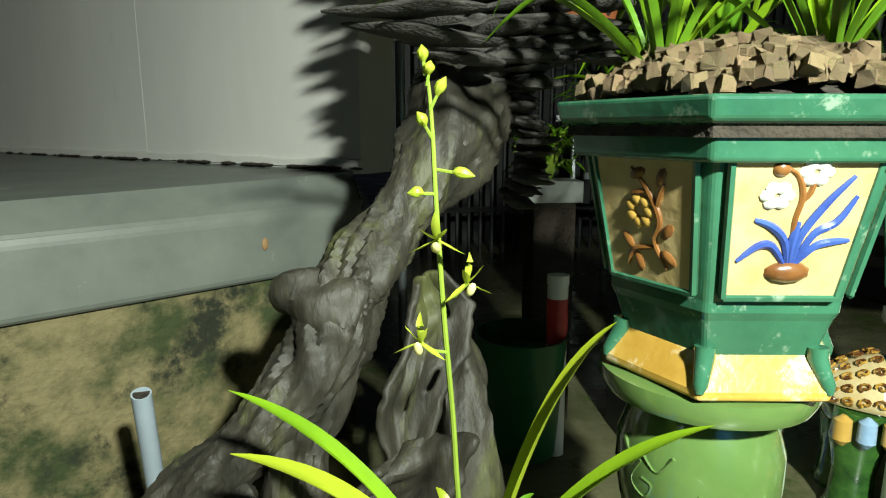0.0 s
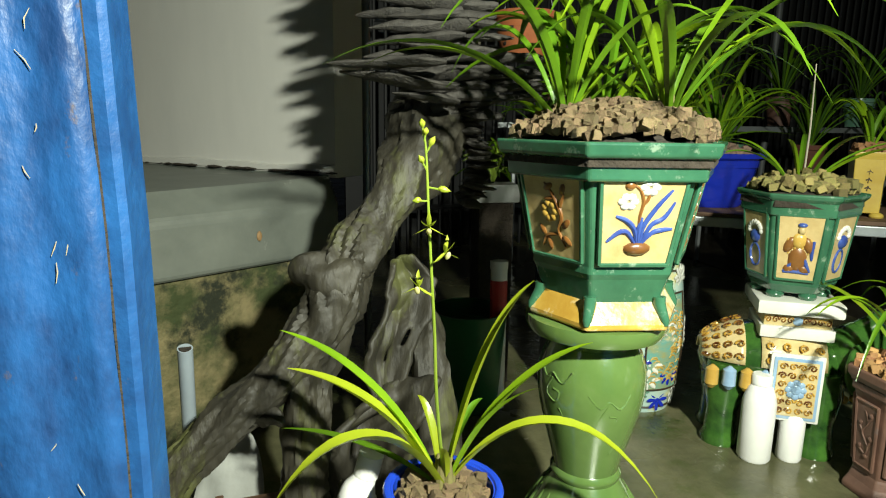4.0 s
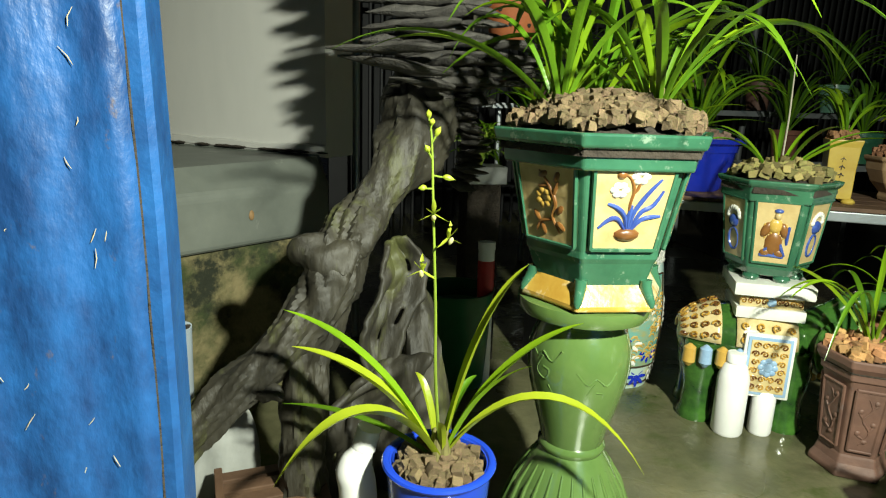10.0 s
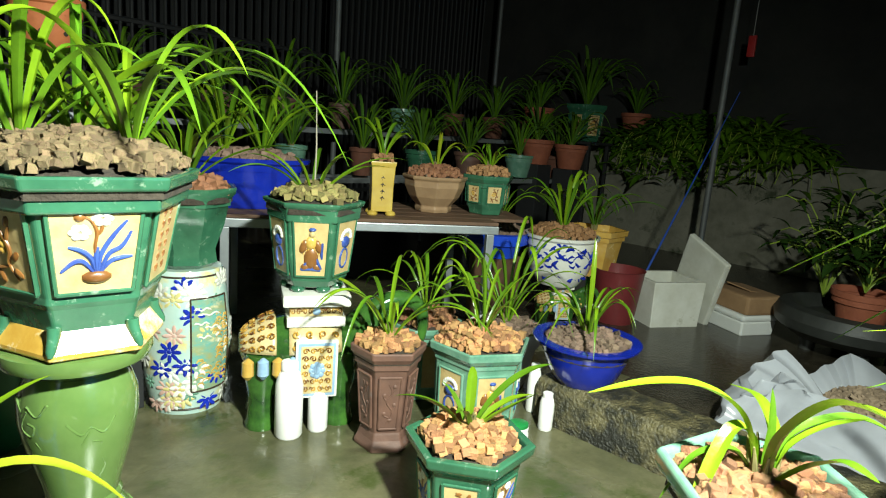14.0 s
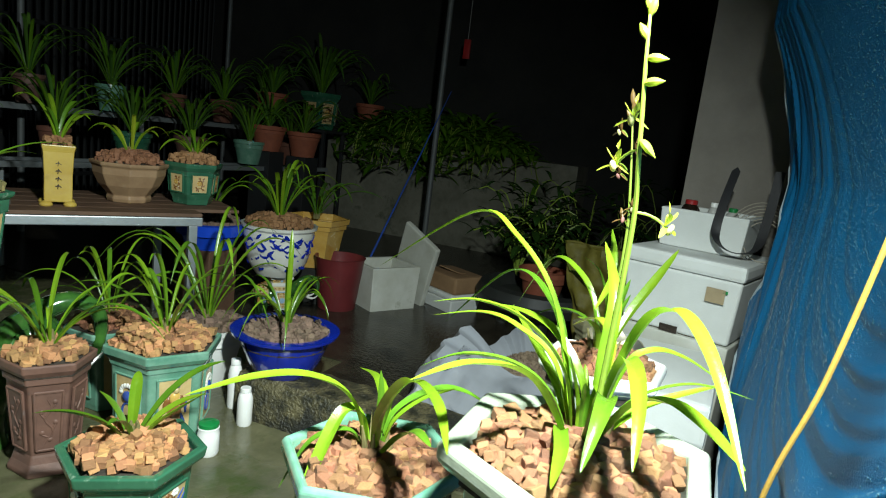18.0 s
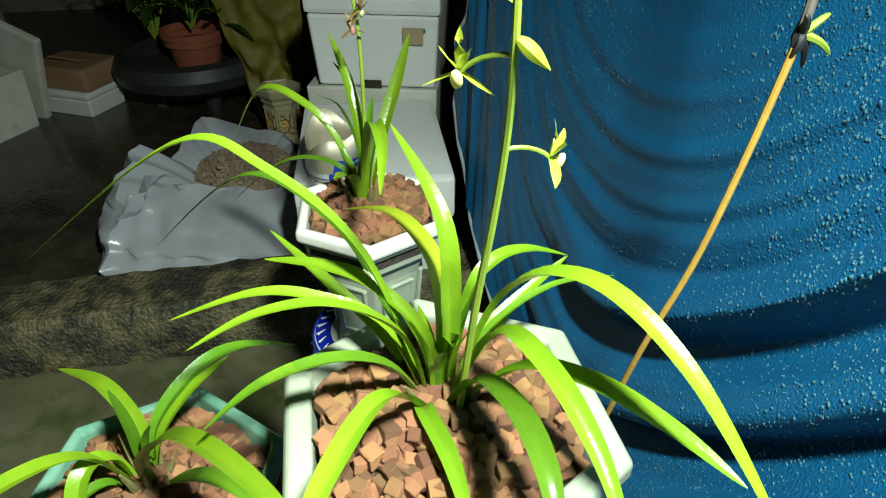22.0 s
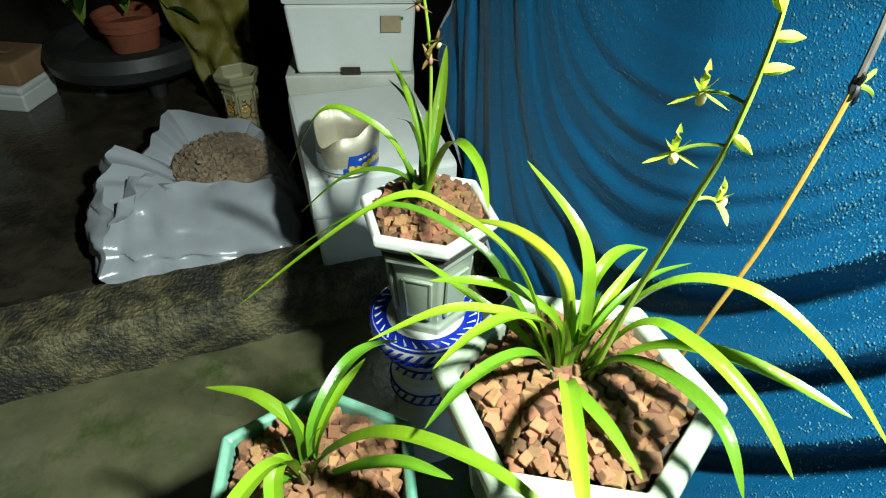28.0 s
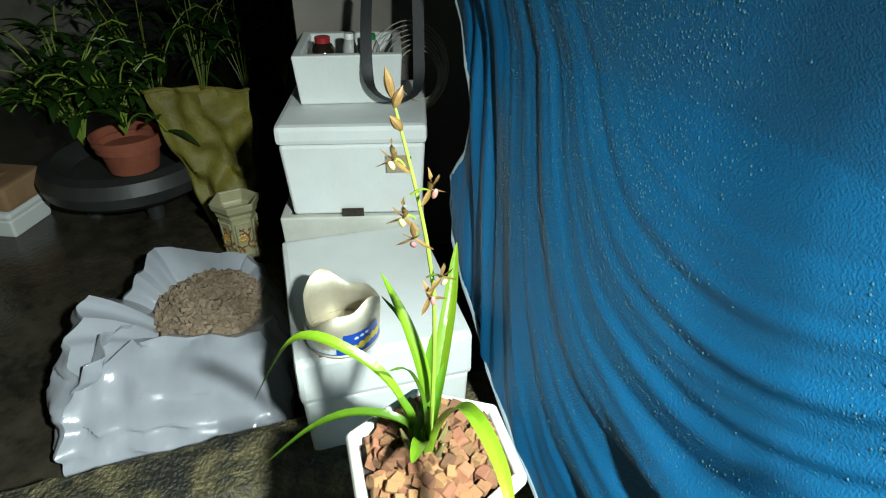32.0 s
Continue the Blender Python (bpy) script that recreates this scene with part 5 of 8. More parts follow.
def flower(parent, at, facing, size, petal="petal", lipm="lip", tilt=0.2, mat_stem="stem"):
    """A small orchid flower: three sepals, two petals and a lip, on a short stalk."""
    f = Vector(facing).normalized()
    m = f.to_track_quat("Z", "Y").to_matrix().to_4x4()
    m.translation = Vector(at)
    for a, ln, w in ((90, 1.0, 0.26), (205, 0.95, 0.26), (335, 0.95, 0.26), (60, 0.7, 0.24), (125, 0.7, 0.24)):
        ca, sa = math.cos(radians(a)), math.sin(radians(a))
        fwd = 0.3 if a in (60, 125) else 0.06
        pts = [m @ Vector((ca * ln * s * size, sa * ln * s * size, size * (0.1 * math.sin(s * 2.6) + fwd * s))) for s in [k / 7 for k in range(8)]]
        bm = ribbon(pts, w * size, 0.3, 0.45, 0.5)
        part("petal", bm, petal, parent)
    bm = bmesh.new()
    bmesh.ops.create_uvsphere(bm, u_segments=10, v_segments=6, radius=1, matrix=m @ Matrix.LocRotScale((0, -0.12 * size, 0.22 * size), Euler((0.5, 0, 0)), (0.15 * size, 0.26 * size, 0.12 * size)))
    part("lip", bm, lipm, parent)


def bud(parent, a, b, r, mat="petal"):
    pts = bez(a, Vector(a).lerp(Vector(b), 0.3) + Vector((0, 0, 0.002)), Vector(a).lerp(Vector(b), 0.7), b, 8)
    part("bud", tube(pts, [r * v for v in (0.35, 0.7, 0.95, 1.0, 1.0, 0.85, 0.6, 0.35, 0.08)], 8), mat, parent)


def spike(place, pts, radius, name, label, mat="stem"):
    ob = thing(name, place, 0, label, "flower spike", "flower spikes")
    line = smooth3([Vector(p) - Vector(place) for p in pts], 5)
    n = len(line) - 1
    part("stalk", tube(line, [radius * (1 - 0.6 * i / n) for i in range(n + 1)], 8), mat, ob)
    return ob, Vector(place)


B1 = (0.372, 0.385, 0.262)
plant(B1, [(165, 0.217, 0.224, 0.222, 0.022), (178, 0.2, 0.19, 0.188, 0.03), (196, 0.237, 0.118, 0.031, 0.032), (150, 0.25, 0.06, 0.046, 0.014), (-5, 0.111, 0.293, 0.293, 0.024), (-18, 0.184, 0.221, 0.221, 0.023),
           (-40, 0.123, 0.175, 0.175, 0.016), (-22, 0.284, 0.12, 0.009, 0.022), (120, 0.05, 0.13, 0.12, 0.014), (30, 0.07, 0.12, 0.11, 0.013), (250, 0.05, 0.09, 0.09, 0.012)],
      label="yellow-green strap-leaved orchid in a round blue pot", mats=("leaf_bright", "leaf_yellow", "leaf_yellow", "leaf", "leaf_yellow", "leaf_bright"))
sp, o = spike(B1, [B1, (0.352, 0.345, 0.40), (0.342, 0.315, 0.50), (0.333, 0.292, 0.58), (0.327, 0.283, 0.655), (0.3245, 0.281, 0.70), (0.322, 0.28, 0.728), (0.319, 0.279, 0.738)], 0.0025, "flower_spike", "slender green orchid spike with yellow-green flowers and buds")
for j, at, f in (((0.335, 0.297, 0.555), (0.317, 0.283, 0.567), (-0.5, -1, 0.1)), ((0.332, 0.29, 0.592), (0.346, 0.28, 0.606), (0.5, -1, 0.0)), ((0.328, 0.285, 0.635), (0.326, 0.272, 0.636), (-0.2, -1, -0.4))):
    flower(sp, Vector(at) - o, f, 0.021)
    part("pedicel", tube([Vector(j) - o, (Vector(j) + Vector(at)) / 2 - o + Vector((0, 0, -0.002)), Vector(at) - o], 0.0012, 6), "stem", sp)
for a, b in (((0.3265, 0.282, 0.663), (0.309, 0.279, 0.664)), ((0.326, 0.282, 0.678), (0.35, 0.276, 0.674)), ((0.324, 0.281, 0.697), (0.315, 0.276, 0.712)), ((0.323, 0.28, 0.713), (0.332, 0.276, 0.732)), ((0.32, 0.279, 0.733), (0.318, 0.278, 0.75)), ((0.321, 0.279, 0.727), (0.323, 0.276, 0.741))):
    mid = Vector(a).lerp(Vector(b), 0.45)
    part("pedicel", tube([Vector(a) - o, mid - o], 0.0011, 6), "stem", sp)
    bud(sp, mid - o, Vector(b) - o, 0.0034)

# leaves over the large pot
rnd = random.Random(4)
for k, (dx, dy) in enumerate(((-0.07, 0.02), (0.06, -0.03), (0.02, 0.09))):
    tuft((PA[0] + dx, PA[1] + dy, 0.75), 14, 0.36, 0.225, 0.017, 40 + k, ("leaf", "leaf_bright", "leaf"), "green strap-leaved orchid growing in the large hexagonal pot", 0.5)


# ---- ceramic stools ----
def barrel(name, place, r, h, base, label, blossoms, seed=1, waist=0.82):
    ob = thing(name, place, 0, label, "stool", "ceramic stools")
    prof = [(r * waist * 0.98, 0.0), (r * waist, 0.01), (r * 0.93, h * 0.2), (r, h * 0.45), (r * 0.99, h * 0.6), (r * 0.9, h * 0.85), (r * waist, h * 0.97), (r * waist * 0.95, h), (0.01, h + 0.001)]
    part("body", turned(prof, 48), base, ob)
    rnd = random.Random(seed)

    def rad(z):
        for (ra, za), (rb, zb) in zip(prof, prof[1:]):
            if za <= z <= zb and zb > za:
                return ra + (rb - ra) * (z - za) / (zb - za)
        return r

    for mat, count, size in blossoms:
        for i in range(count):
            a, z = rnd.uniform(0, 6.28), rnd.uniform(h * 0.07, h * 0.93)
            q = rad(z)
            n = Vector((math.cos(a), math.sin(a), 0))
            m = n.to_track_quat("Z", "Y").to_matrix().to_4x4()
            m.translation = n * (q - 0.0005) + Vector((0, 0, z))
            bm = bmesh.new()
            for k in range(8):
                blob(bm, m, size * 0.58 * math.cos(k * 0.785), size * 0.58 * math.sin(k * 0.785), size * 0.44, size * 0.19, 0.002, k * 0.785, 7, 4)
            blob(bm, m, 0, 0, size * 0.22, size * 0.22, 0.003, 0, 7, 4)
            part("painted_flower", bm, mat, ob)
    for z in (h * 0.04, h * 0.965):
        q = rad(z) + 0.0015
        part("band", tube([(q * math.cos(k * math.pi / 24), q * math.sin(k * math.pi / 24), z) for k in range(49)], 0.0025, 6), "ink", ob)
    return ob, rad


SB = (1.07, 1.12)
M["stool_ground"] = surface("painted_stool_ground", (0.5, 0.6, 0.5), (0.34, 0.52, 0.5), rough=0.2, scale=14, bump=0.05, coat=0.5, third=(0.6, 0.52, 0.22), third_scale=9, third_cut=0.54)
M["pale_pink"] = surface("pale_pink_enamel", (0.62, 0.42, 0.36), (0.5, 0.3, 0.24), rough=0.3, scale=30, coat=0.3)
M["pale_yellow"] = surface("pale_yellow_enamel", (0.62, 0.56, 0.26), (0.5, 0.42, 0.16), rough=0.3, scale=30, coat=0.3)
st, rad = barrel("ceramic_stool", (*SB, 0), 0.118, 0.40, "stool_ground", "painted ceramic barrel stool with flowers and a turquoise panel", (("pale_yellow", 12, 0.03), ("white_glaze", 30, 0.034), ("pale_pink", 18, 0.03), ("cobalt", 15, 0.032), ("jade_glaze", 12, 0.022)), 3)
bm = bmesh.new()
rings = []
for j in range(9):
    z = 0.07 + 0.26 * j / 8
    q = rad(z) + 0.0022
    rings.append([(q * math.cos(radians(-108 + 8 * k)), q * math.sin(radians(-108 + 8 * k)), z) for k in range(8)])
loft(rings, False, False, False, bm)
M["turquoise"] = surface("turquoise_panel", (0.09, 0.36, 0.34), (0.3, 0.32, 0.15), rough=0.25, scale=18, mix=0.3, bump=0.05, coat=0.5, third=(0.55, 0.5, 0.3), third_scale=16, third_cut=0.58, stretch=(1, 1, 2))
part("painted_panel", bm, "turquoise", st, "turquoise landscape panel")


def on_stool(deg, z, out=0.003):
    q = rad(z) + out
    return (q * math.cos(radians(deg)), q * math.sin(radians(deg)), z)


part("panel_border", tube([on_stool(-108 + 56 * k / 10, 0.07) for k in range(11)] + [on_stool(-52, 0.07 + 0.26 * k / 10) for k in range(11)] + [on_stool(-52 - 56 * k / 10, 0.33) for k in range(11)] + [on_stool(-108, 0.33 - 0.26 * k / 10) for k in range(11)], 0.0024, 6), "ink", st, "dark line round the panel")
bm = bmesh.new()
for z, a0, a1 in ((0.30, -104, -80), (0.285, -96, -66), (0.262, -104, -84), (0.25, -90, -70), (0.225, -100, -82)):
    tube([on_stool(a0 + (a1 - a0) * k / 8, z + 0.003 * math.sin(k * 1.4)) for k in range(9)], [0.0008] + [0.0028] * 7 + [0.0008], 5, bm)
pieces("painted_cloud", bm, "white_glaze", st, "white painted cloud streak")
rnd = random.Random(77)
bm = bmesh.new()
for k in range(70):
    z = rnd.uniform(0.08, 0.28)
    a = -56 - rnd.random() ** 1.4 * (42 if z < 0.16 else 20)
    tube([on_stool(a + 5 * math.cos(t), z + 0.009 * math.sin(t)) for t in (0, 1, 2, 3)], [0.0008, 0.002, 0.002, 0.0008], 4, bm)
pieces("painted_rock", bm, "amber", st, "ochre painted rock stroke")
gp = round_pot("plant_pot", (*SB, 0.401), [(0.07, 0.0), (0.085, 0.012), (0.08, 0.05), (0.105, 0.12), (0.118, 0.185), (0.135, 0.205), (0.137, 0.22)], "green_glaze", "dark green glazed pot with a moulded foot, on a painted stool", n=8, thick=0.014)
gravel(gp, 0.118, 0.21, "brick", 0.024, 5, 0, 0, 0.02, False)
tuft((*SB, 0.62), 16, 0.32, 0.22, 0.017, 61, ("leaf", "leaf_bright"), "green strap-leaved orchid in a dark green pot")


# ---- elephant stands and the figure pot ----
def elephant(name, place, turn, s, label):
    """A glazed ceramic elephant under a square plinth top. It faces its own +x."""
    ob = thing(name, place, turn, label, "ornament", "ceramic elephants")
    bm = bmesh.new()
    mt = Matrix.LocRotScale((0, 0, 0.215 * s), None, (0.175 * s, 0.105 * s, 0.105 * s))
    bmesh.ops.create_uvsphere(bm, u_segments=24, v_segments=14, radius=1, matrix=mt)
    part("trunk_body", bm, "elephant_green", ob)
    for x in (-0.11, 0.11):
        for y in (-0.055, 0.055):
            part("leg", turned([(0.046 * s, 0.0), (0.048 * s, 0.012 * s), (0.04 * s, 0.03 * s), (0.038 * s, 0.09 * s), (0.05 * s, 0.16 * s), (0.045 * s, 0.22 * s)], 16), "elephant_green", ob, m=Matrix.Translation((x * s, y * s, 0)))
    bm = bmesh.new()
    bmesh.ops.create_uvsphere(bm, u_segments=18, v_segments=12, radius=1, matrix=Matrix.LocRotScale((0.2 * s, 0, 0.25 * s), Euler((0, 0.4, 0)), (0.085 * s, 0.075 * s, 0.09 * s)))
    part("head", bm, "elephant_green", ob)
    for sy in (-1, 1):
        bm = bmesh.new()
        bmesh.ops.create_uvsphere(bm, u_segments=14, v_segments=8, radius=1, matrix=Matrix.LocRotScale((0.185 * s, 0.075 * s * sy, 0.24 * s), Euler((0.2 * sy, 0.3, -0.5 * sy)), (0.05 * s, 0.014 * s, 0.07 * s)))
        part("ear", bm, "elephant_green", ob)
        part("tusk", tube(bez((0.27 * s, 0.035 * s * sy, 0.2 * s), (0.31 * s, 0.05 * s * sy, 0.17 * s), (0.345 * s, 0.05 * s * sy, 0.18 * s), (0.37 * s, 0.045 * s * sy, 0.215 * s), 8), [0.011 * s, 0.011 * s, 0.01 * s, 0.01 * s, 0.009 * s, 0.008 * s, 0.006 * s, 0.004 * s, 0.002 * s], 8), "white_glaze", ob)
    pts = bez((0.2 * s, 0, 0.31 * s), (0.29 * s, 0, 0.4 * s), (0.42 * s, 0, 0.36 * s), (0.36 * s, 0, 0.2 * s), 12)
    part("snout", tube(pts, [0.035 * s * (1 - 0.05 * i) for i in range(13)], 10), "elephant_green", ob)
    for i in range(13):
        part("bead", gem(0.011 * s), "amber", ob, m=Matrix.Translation((0.185 * s + 0.01 * math.cos(i), 0.085 * s * math.cos(i * 0.5), 0.225 * s + 0.09 * s * math.sin(i * 0.5))))
    # the draped cloth over the back, the saddle panel and the plinth top
    for x0, hw in ((-0.125, 0.05), (0.035, 0.075)):
        bm = bmesh.new()
        rings = []
        for j in range(13):
            a = math.pi * (0.96 - 0.92 * j / 12)
            rings.append([((x0 + hw * (k / 4 - 1)) * s, 0.112 * s * math.cos(a) * math.sqrt(max(0.05, 1 - ((x0 + hw * (k / 4 - 1)) / 0.19) ** 2)), 0.215 * s + 0.112 * math.sin(a) * s * math.sqrt(max(0.05, 1 - ((x0 + hw * (k / 4 - 1)) / 0.19) ** 2)))
                          for k in range(9)])
        loft(rings, False, False, False, bm)
        o = part("saddle_cloth", bm, "saddle_cream", ob, "cream saddle cloth with gold scrolls")
        md = o.modifiers.new("sheet", "SOLIDIFY")
        md.thickness = 0.006 * s
        bm = bmesh.new()
        for gx in range(4):
            for ga in range(9):
                cx, ca_ = x0 + hw * (-0.75 + 0.5 * gx), math.pi * (0.9 - 0.1 * ga)
                line = []
                for q in range(10):
                    rr = 0.011 * (1 - q / 12)
                    xx, aa = cx + rr * math.cos(q * 0.8 + gx), ca_ + rr / 0.112 * math.sin(q * 0.8 + gx)
                    g_ = math.sqrt(max(0.05, 1 - (xx / 0.19) ** 2)) * 0.119
                    line.append((xx * s, g_ * math.cos(aa) * s, (0.215 + g_ * math.sin(aa)) * s))
                tube(line, 0.0027 * s, 5, bm)
        pieces("scroll", bm, "saddle_gold", ob, "gold-brown scroll in relief")
    for sy in (-1, 1):
        bm = box(0.118 * s, 0.012 * s, 0.17 * s, (0.035 * s, 0.118 * s * sy, 0.105 * s), 0.004 * s)
        p = part("saddle_panel", bm, "white_glaze", ob, "white-edged saddle panel")
        bm = box(0.104 * s, 0.012 * s, 0.155 * s, (0.035 * s, 0.1215 * s * sy, 0.112 * s), 0.003 * s)
        part("saddle_border", bm, "pale_blue", ob, "pale blue saddle border")
        bm = box(0.09 * s, 0.012 * s, 0.14 * s, (0.035 * s, 0.1235 * s * sy, 0.12 * s), 0.003 * s)
        part("saddle_field", bm, "saddle_cream", ob, "cream saddle field")
        bm = bmesh.new()
        for gx in (-1.5, -0.5, 0.5, 1.5):
            for gz in range(6):
                cx, cz = (0.035 + 0.021 * gx) * s, (0.134 + 0.0225 * gz) * s
                turn_ = 1 if (gx > 0) ^ (gz % 2 == 1) else -1
                pts = [(cx + turn_ * s * 0.0095 * (1 - q / 13) * math.cos(q * 0.75), 0.1305 * s * sy, cz + s * 0.0095 * (1 - q / 13) * math.sin(q * 0.75)) for q in range(12)]
                tube(pts, 0.0022 * s, 5, bm)
        pieces("scroll", bm, "saddle_gold", ob, "gold-brown scroll in relief")
        bm = bmesh.new()
        for k in range(8):
            bmesh.ops.create_uvsphere(bm, u_segments=10, v_segments=6, radius=1, matrix=Matrix.LocRotScale(((0.035 + 0.015 * math.cos(k * 0.785)) * s, 0.131 * s * sy, (0.19 + 0.017 * math.sin(k * 0.785)) * s), None, (0.009 * s, 0.004 * s, 0.009 * s)))
        bmesh.ops.create_uvsphere(bm, u_segments=10, v_segments=6, radius=1, matrix=Matrix.LocRotScale((0.035 * s, 0.131 * s * sy, 0.19 * s), None, (0.014 * s, 0.005 * s, 0.015 * s)))
        pieces("medallion", bm, "pale_blue", ob, "pale blue flower medallion")
    for k in range(4):
        part("tassel", turned([(0.004 * s, 0.06 * s), (0.016 * s, 0.05 * s), (0.017 * s, 0.012 * s), (0.007 * s, 0)], 10), "pale_blue" if k % 2 else "amber", ob, m=Matrix.Translation(((-0.15 + 0.04 * k) * s, -0.112 * s, 0.165 * s)))
    part("plinth_neck", box(0.165 * s, 0.165 * s, 0.03 * s, (0.035 * s, 0, 0.30 * s), 0.004 * s), "white_glaze", ob)
    part("plinth_band", box(0.15 * s, 0.15 * s, 0.032 * s, (0.035 * s, 0, 0.33 * s), 0.003 * s), "saddle_cream", ob, "cream band of the plinth")
    bm = bmesh.new()
    for sy in (-1, 1):
        for gx in range(-4, 5):
            if gx:
                pts = [((0.035 + 0.0165 * gx) * s + s * 0.008 * (1 - q / 13) * math.cos(q * 0.75) * (1 if gx % 2 else -1), 0.0765 * s * sy, 0.3455 * s + s * 0.010 * (1 - q / 13) * math.sin(q * 0.75)) for q in range(12)]
                tube(pts, 0.0019 * s, 5, bm)
    pieces("scroll", bm, "saddle_gold", ob, "gold-brown scroll in relief")
    bm = bmesh.new()
    for sy in (-1, 1):
        bmesh.ops.create_uvsphere(bm, u_segments=10, v_segments=6, radius=1, matrix=Matrix.LocRotScale((0.035 * s, 0.076 * s * sy, 0.3455 * s), None, (0.012 * s, 0.004 * s, 0.012 * s)))
    pieces("medallion", bm, "pale_blue", ob, "pale blue flower medallion")
    part("plinth_top", box(0.19 * s, 0.19 * s, 0.034 * s, (0.035 * s, 0, 0.362 * s), 0.006 * s), "white_glaze", ob, "white square plinth top")
    return ob




def gem(r):
    bm = bmesh.new()
    bmesh.ops.create_uvsphere(bm, u_segments=8, v_segments=5, radius=r)
    return bm


M["elephant_green"] = surface("mottled_green_glaze", (0.05, 0.15, 0.025), (0.012, 0.045, 0.012), rough=0.15, scale=16, mix=0.35, bump=0.05, coat=0.7, third=(0.3, 0.27, 0.1), third_scale=12, third_cut=0.64)
M["saddle_gold"] = surface("gold_scrollwork_glaze", (0.5, 0.28, 0.05), (0.12, 0.04, 0.012), rough=0.25, scale=60, mix=0.12, bump=0.6, fine=60, coat=0.5)
M["saddle_cream"] = surface("cream_saddle_glaze", (0.62, 0.52, 0.3), (0.5, 0.36, 0.14), rough=0.25, scale=30, bump=0.1, coat=0.5)
M["pale_blue"] = surface("pale_blue_glaze", (0.3, 0.45, 0.6), (0.2, 0.33, 0.5), rough=0.25, scale=20, coat=0.5)

elephant("ceramic_elephant", (1.275, 0.86, 0), -28, 0.93, "green and gold glazed ceramic elephant carrying a white plinth")
potB = sided_pot("hexagonal_pot", (1.305, 0.86, 0.372), [(0.0765, 0.008), (0.0828, 0.012), (0.0945, 0.03), (0.1062, 0.09), (0.1125, 0.16), (0.1161, 0.2), (0.1206, 0.215), (0.135, 0.228), (0.1368, 0.238)], start=-157, reliefs=(relief_figure, relief_ring),
                 pz=(0.04, 0.196), label="green hexagonal pot with robed-figure reliefs, on an elephant plinth", feet=True, pw=0.8, thick=0.01)
gravel(potB, 0.124, 0.238, "moss_brick", 0.0185, 6, 6, -154, 0.028)
tuft((1.305, 0.87, 0.60), 9, 0.30, 0.20, 0.013, 71, ("leaf", "leaf_bright"), "green strap-leaved orchid in the figure pot", 0.2)
stk = thing("stake", (1.30, 0.855, 0.60), 0, "thin pale wooden stake in the figure pot", "stake")
part("stick", tube([(0, 0, 0), (0.002, 0, 0.15), (-0.002, 0.002, 0.29)], [0.0022, 0.002, 0.0012], 6), "twig", stk)


# ---- bottles ----
def bottle(place, r, h, mat, label, neck=0.36, pump=False, cap=None, capm="white_plastic"):
    ob = thing("bottle", place, 0, label, "bottle", "bottles")
    nr = r * neck
    sh = h * 0.74
    part("body", turned([(r * 0.9, 0), (r, 0.006), (r, sh * 0.92), (r * 0.93, sh), (nr * 1.3, h * 0.85), (nr, h * 0.88), (nr, h * 0.93)], 28), mat, ob)
    c = cap or nr * 1.18
    part("cap", turned([(c, h * 0.89), (c, h * 0.985), (c * 0.9, h)], 20), capm, ob)
    if pump:
        part("nozzle", tube([(0, 0, h), (0, 0, h + 0.012), (r * 0.5, 0, h + 0.014)], 0.004, 8), capm, ob)
    return ob


bottle((1.187, 0.772, 0), 0.036, 0.205, "white_plastic", "tall white plastic bottle on the floor", 0.55, cap=0.022)
bottle((1.266, 0.755, 0), 0.027, 0.15, "white_plastic", "small white spray bottle on the floor", 0.4, True)
bottle((1.35, 0.79, 0), 0.03, 0.165, "dusty_plastic", "clouded translucent plastic bottle on the floor", 0.4)
bottle((1.772, 0.366, 0), 0.021, 0.11, "white_plastic", "small white plastic bottle beside the kerb", 0.6)
bottle((1.84, 0.462, 0), 0.02, 0.15, "white_plastic", "narrow white plastic bottle beside the kerb", 0.6)
bottle((1.60, 0.335, 0), 0.027, 0.085, "white_plastic", "squat bottle with a green cap and green label", 0.75, cap=0.025, capm="green_cap")


# ---- pots on the yard floor ----
potC = sided_pot("hexagonal_pot", (1.365, 0.595, 0), [(0.078, 0.0), (0.08, 0.012), (0.07, 0.03), (0.066, 0.045), (0.064, 0.05), (0.076, 0.2), (0.084, 0.235), (0.098, 0.255), (0.1, 0.272)], start=-154, glaze="brown_clay", panel="brown_clay",
                 reliefs=(relief_scroll,), pz=(0.06, 0.21), label="tall brown clay hexagonal pot with moulded side panels", pw=0.7, thick=0.01)
gravel(potC, 0.088, 0.27, "tan_brick", 0.0165, 8, 6, -154, 0.02)
tuft((1.365, 0.595, 0.285), 13, 0.3, 0.21, 0.012, 81, ("leaf_bright", "leaf"), "green arching orchid in a tall brown pot", 0.5)

potH = sided_pot("hexagonal_pot", (1.585, 0.475, 0), [(0.09, 0.01), (0.095, 0.02), (0.108, 0.04), (0.115, 0.06), (0.12, 0.215), (0.124, 0.235), (0.14, 0.255), (0.142, 0.275)], start=-150, glaze="jade_glaze", reliefs=(relief_figure, relief_ring),
                 pz=(0.07, 0.215), label="blue-green hexagonal pot with figure relief panels", feet=True, pw=0.66, thick=0.012)
gravel(potH, 0.128, 0.272, "tan_brick", 0.0165, 9, 6, -150, 0.022)
tuft((1.585, 0.475, 0.285), 11, 0.26, 0.26, 0.012, 82, ("leaf_bright", "leaf"), "tall green orchid in a blue-green hexagonal pot", 0.35)

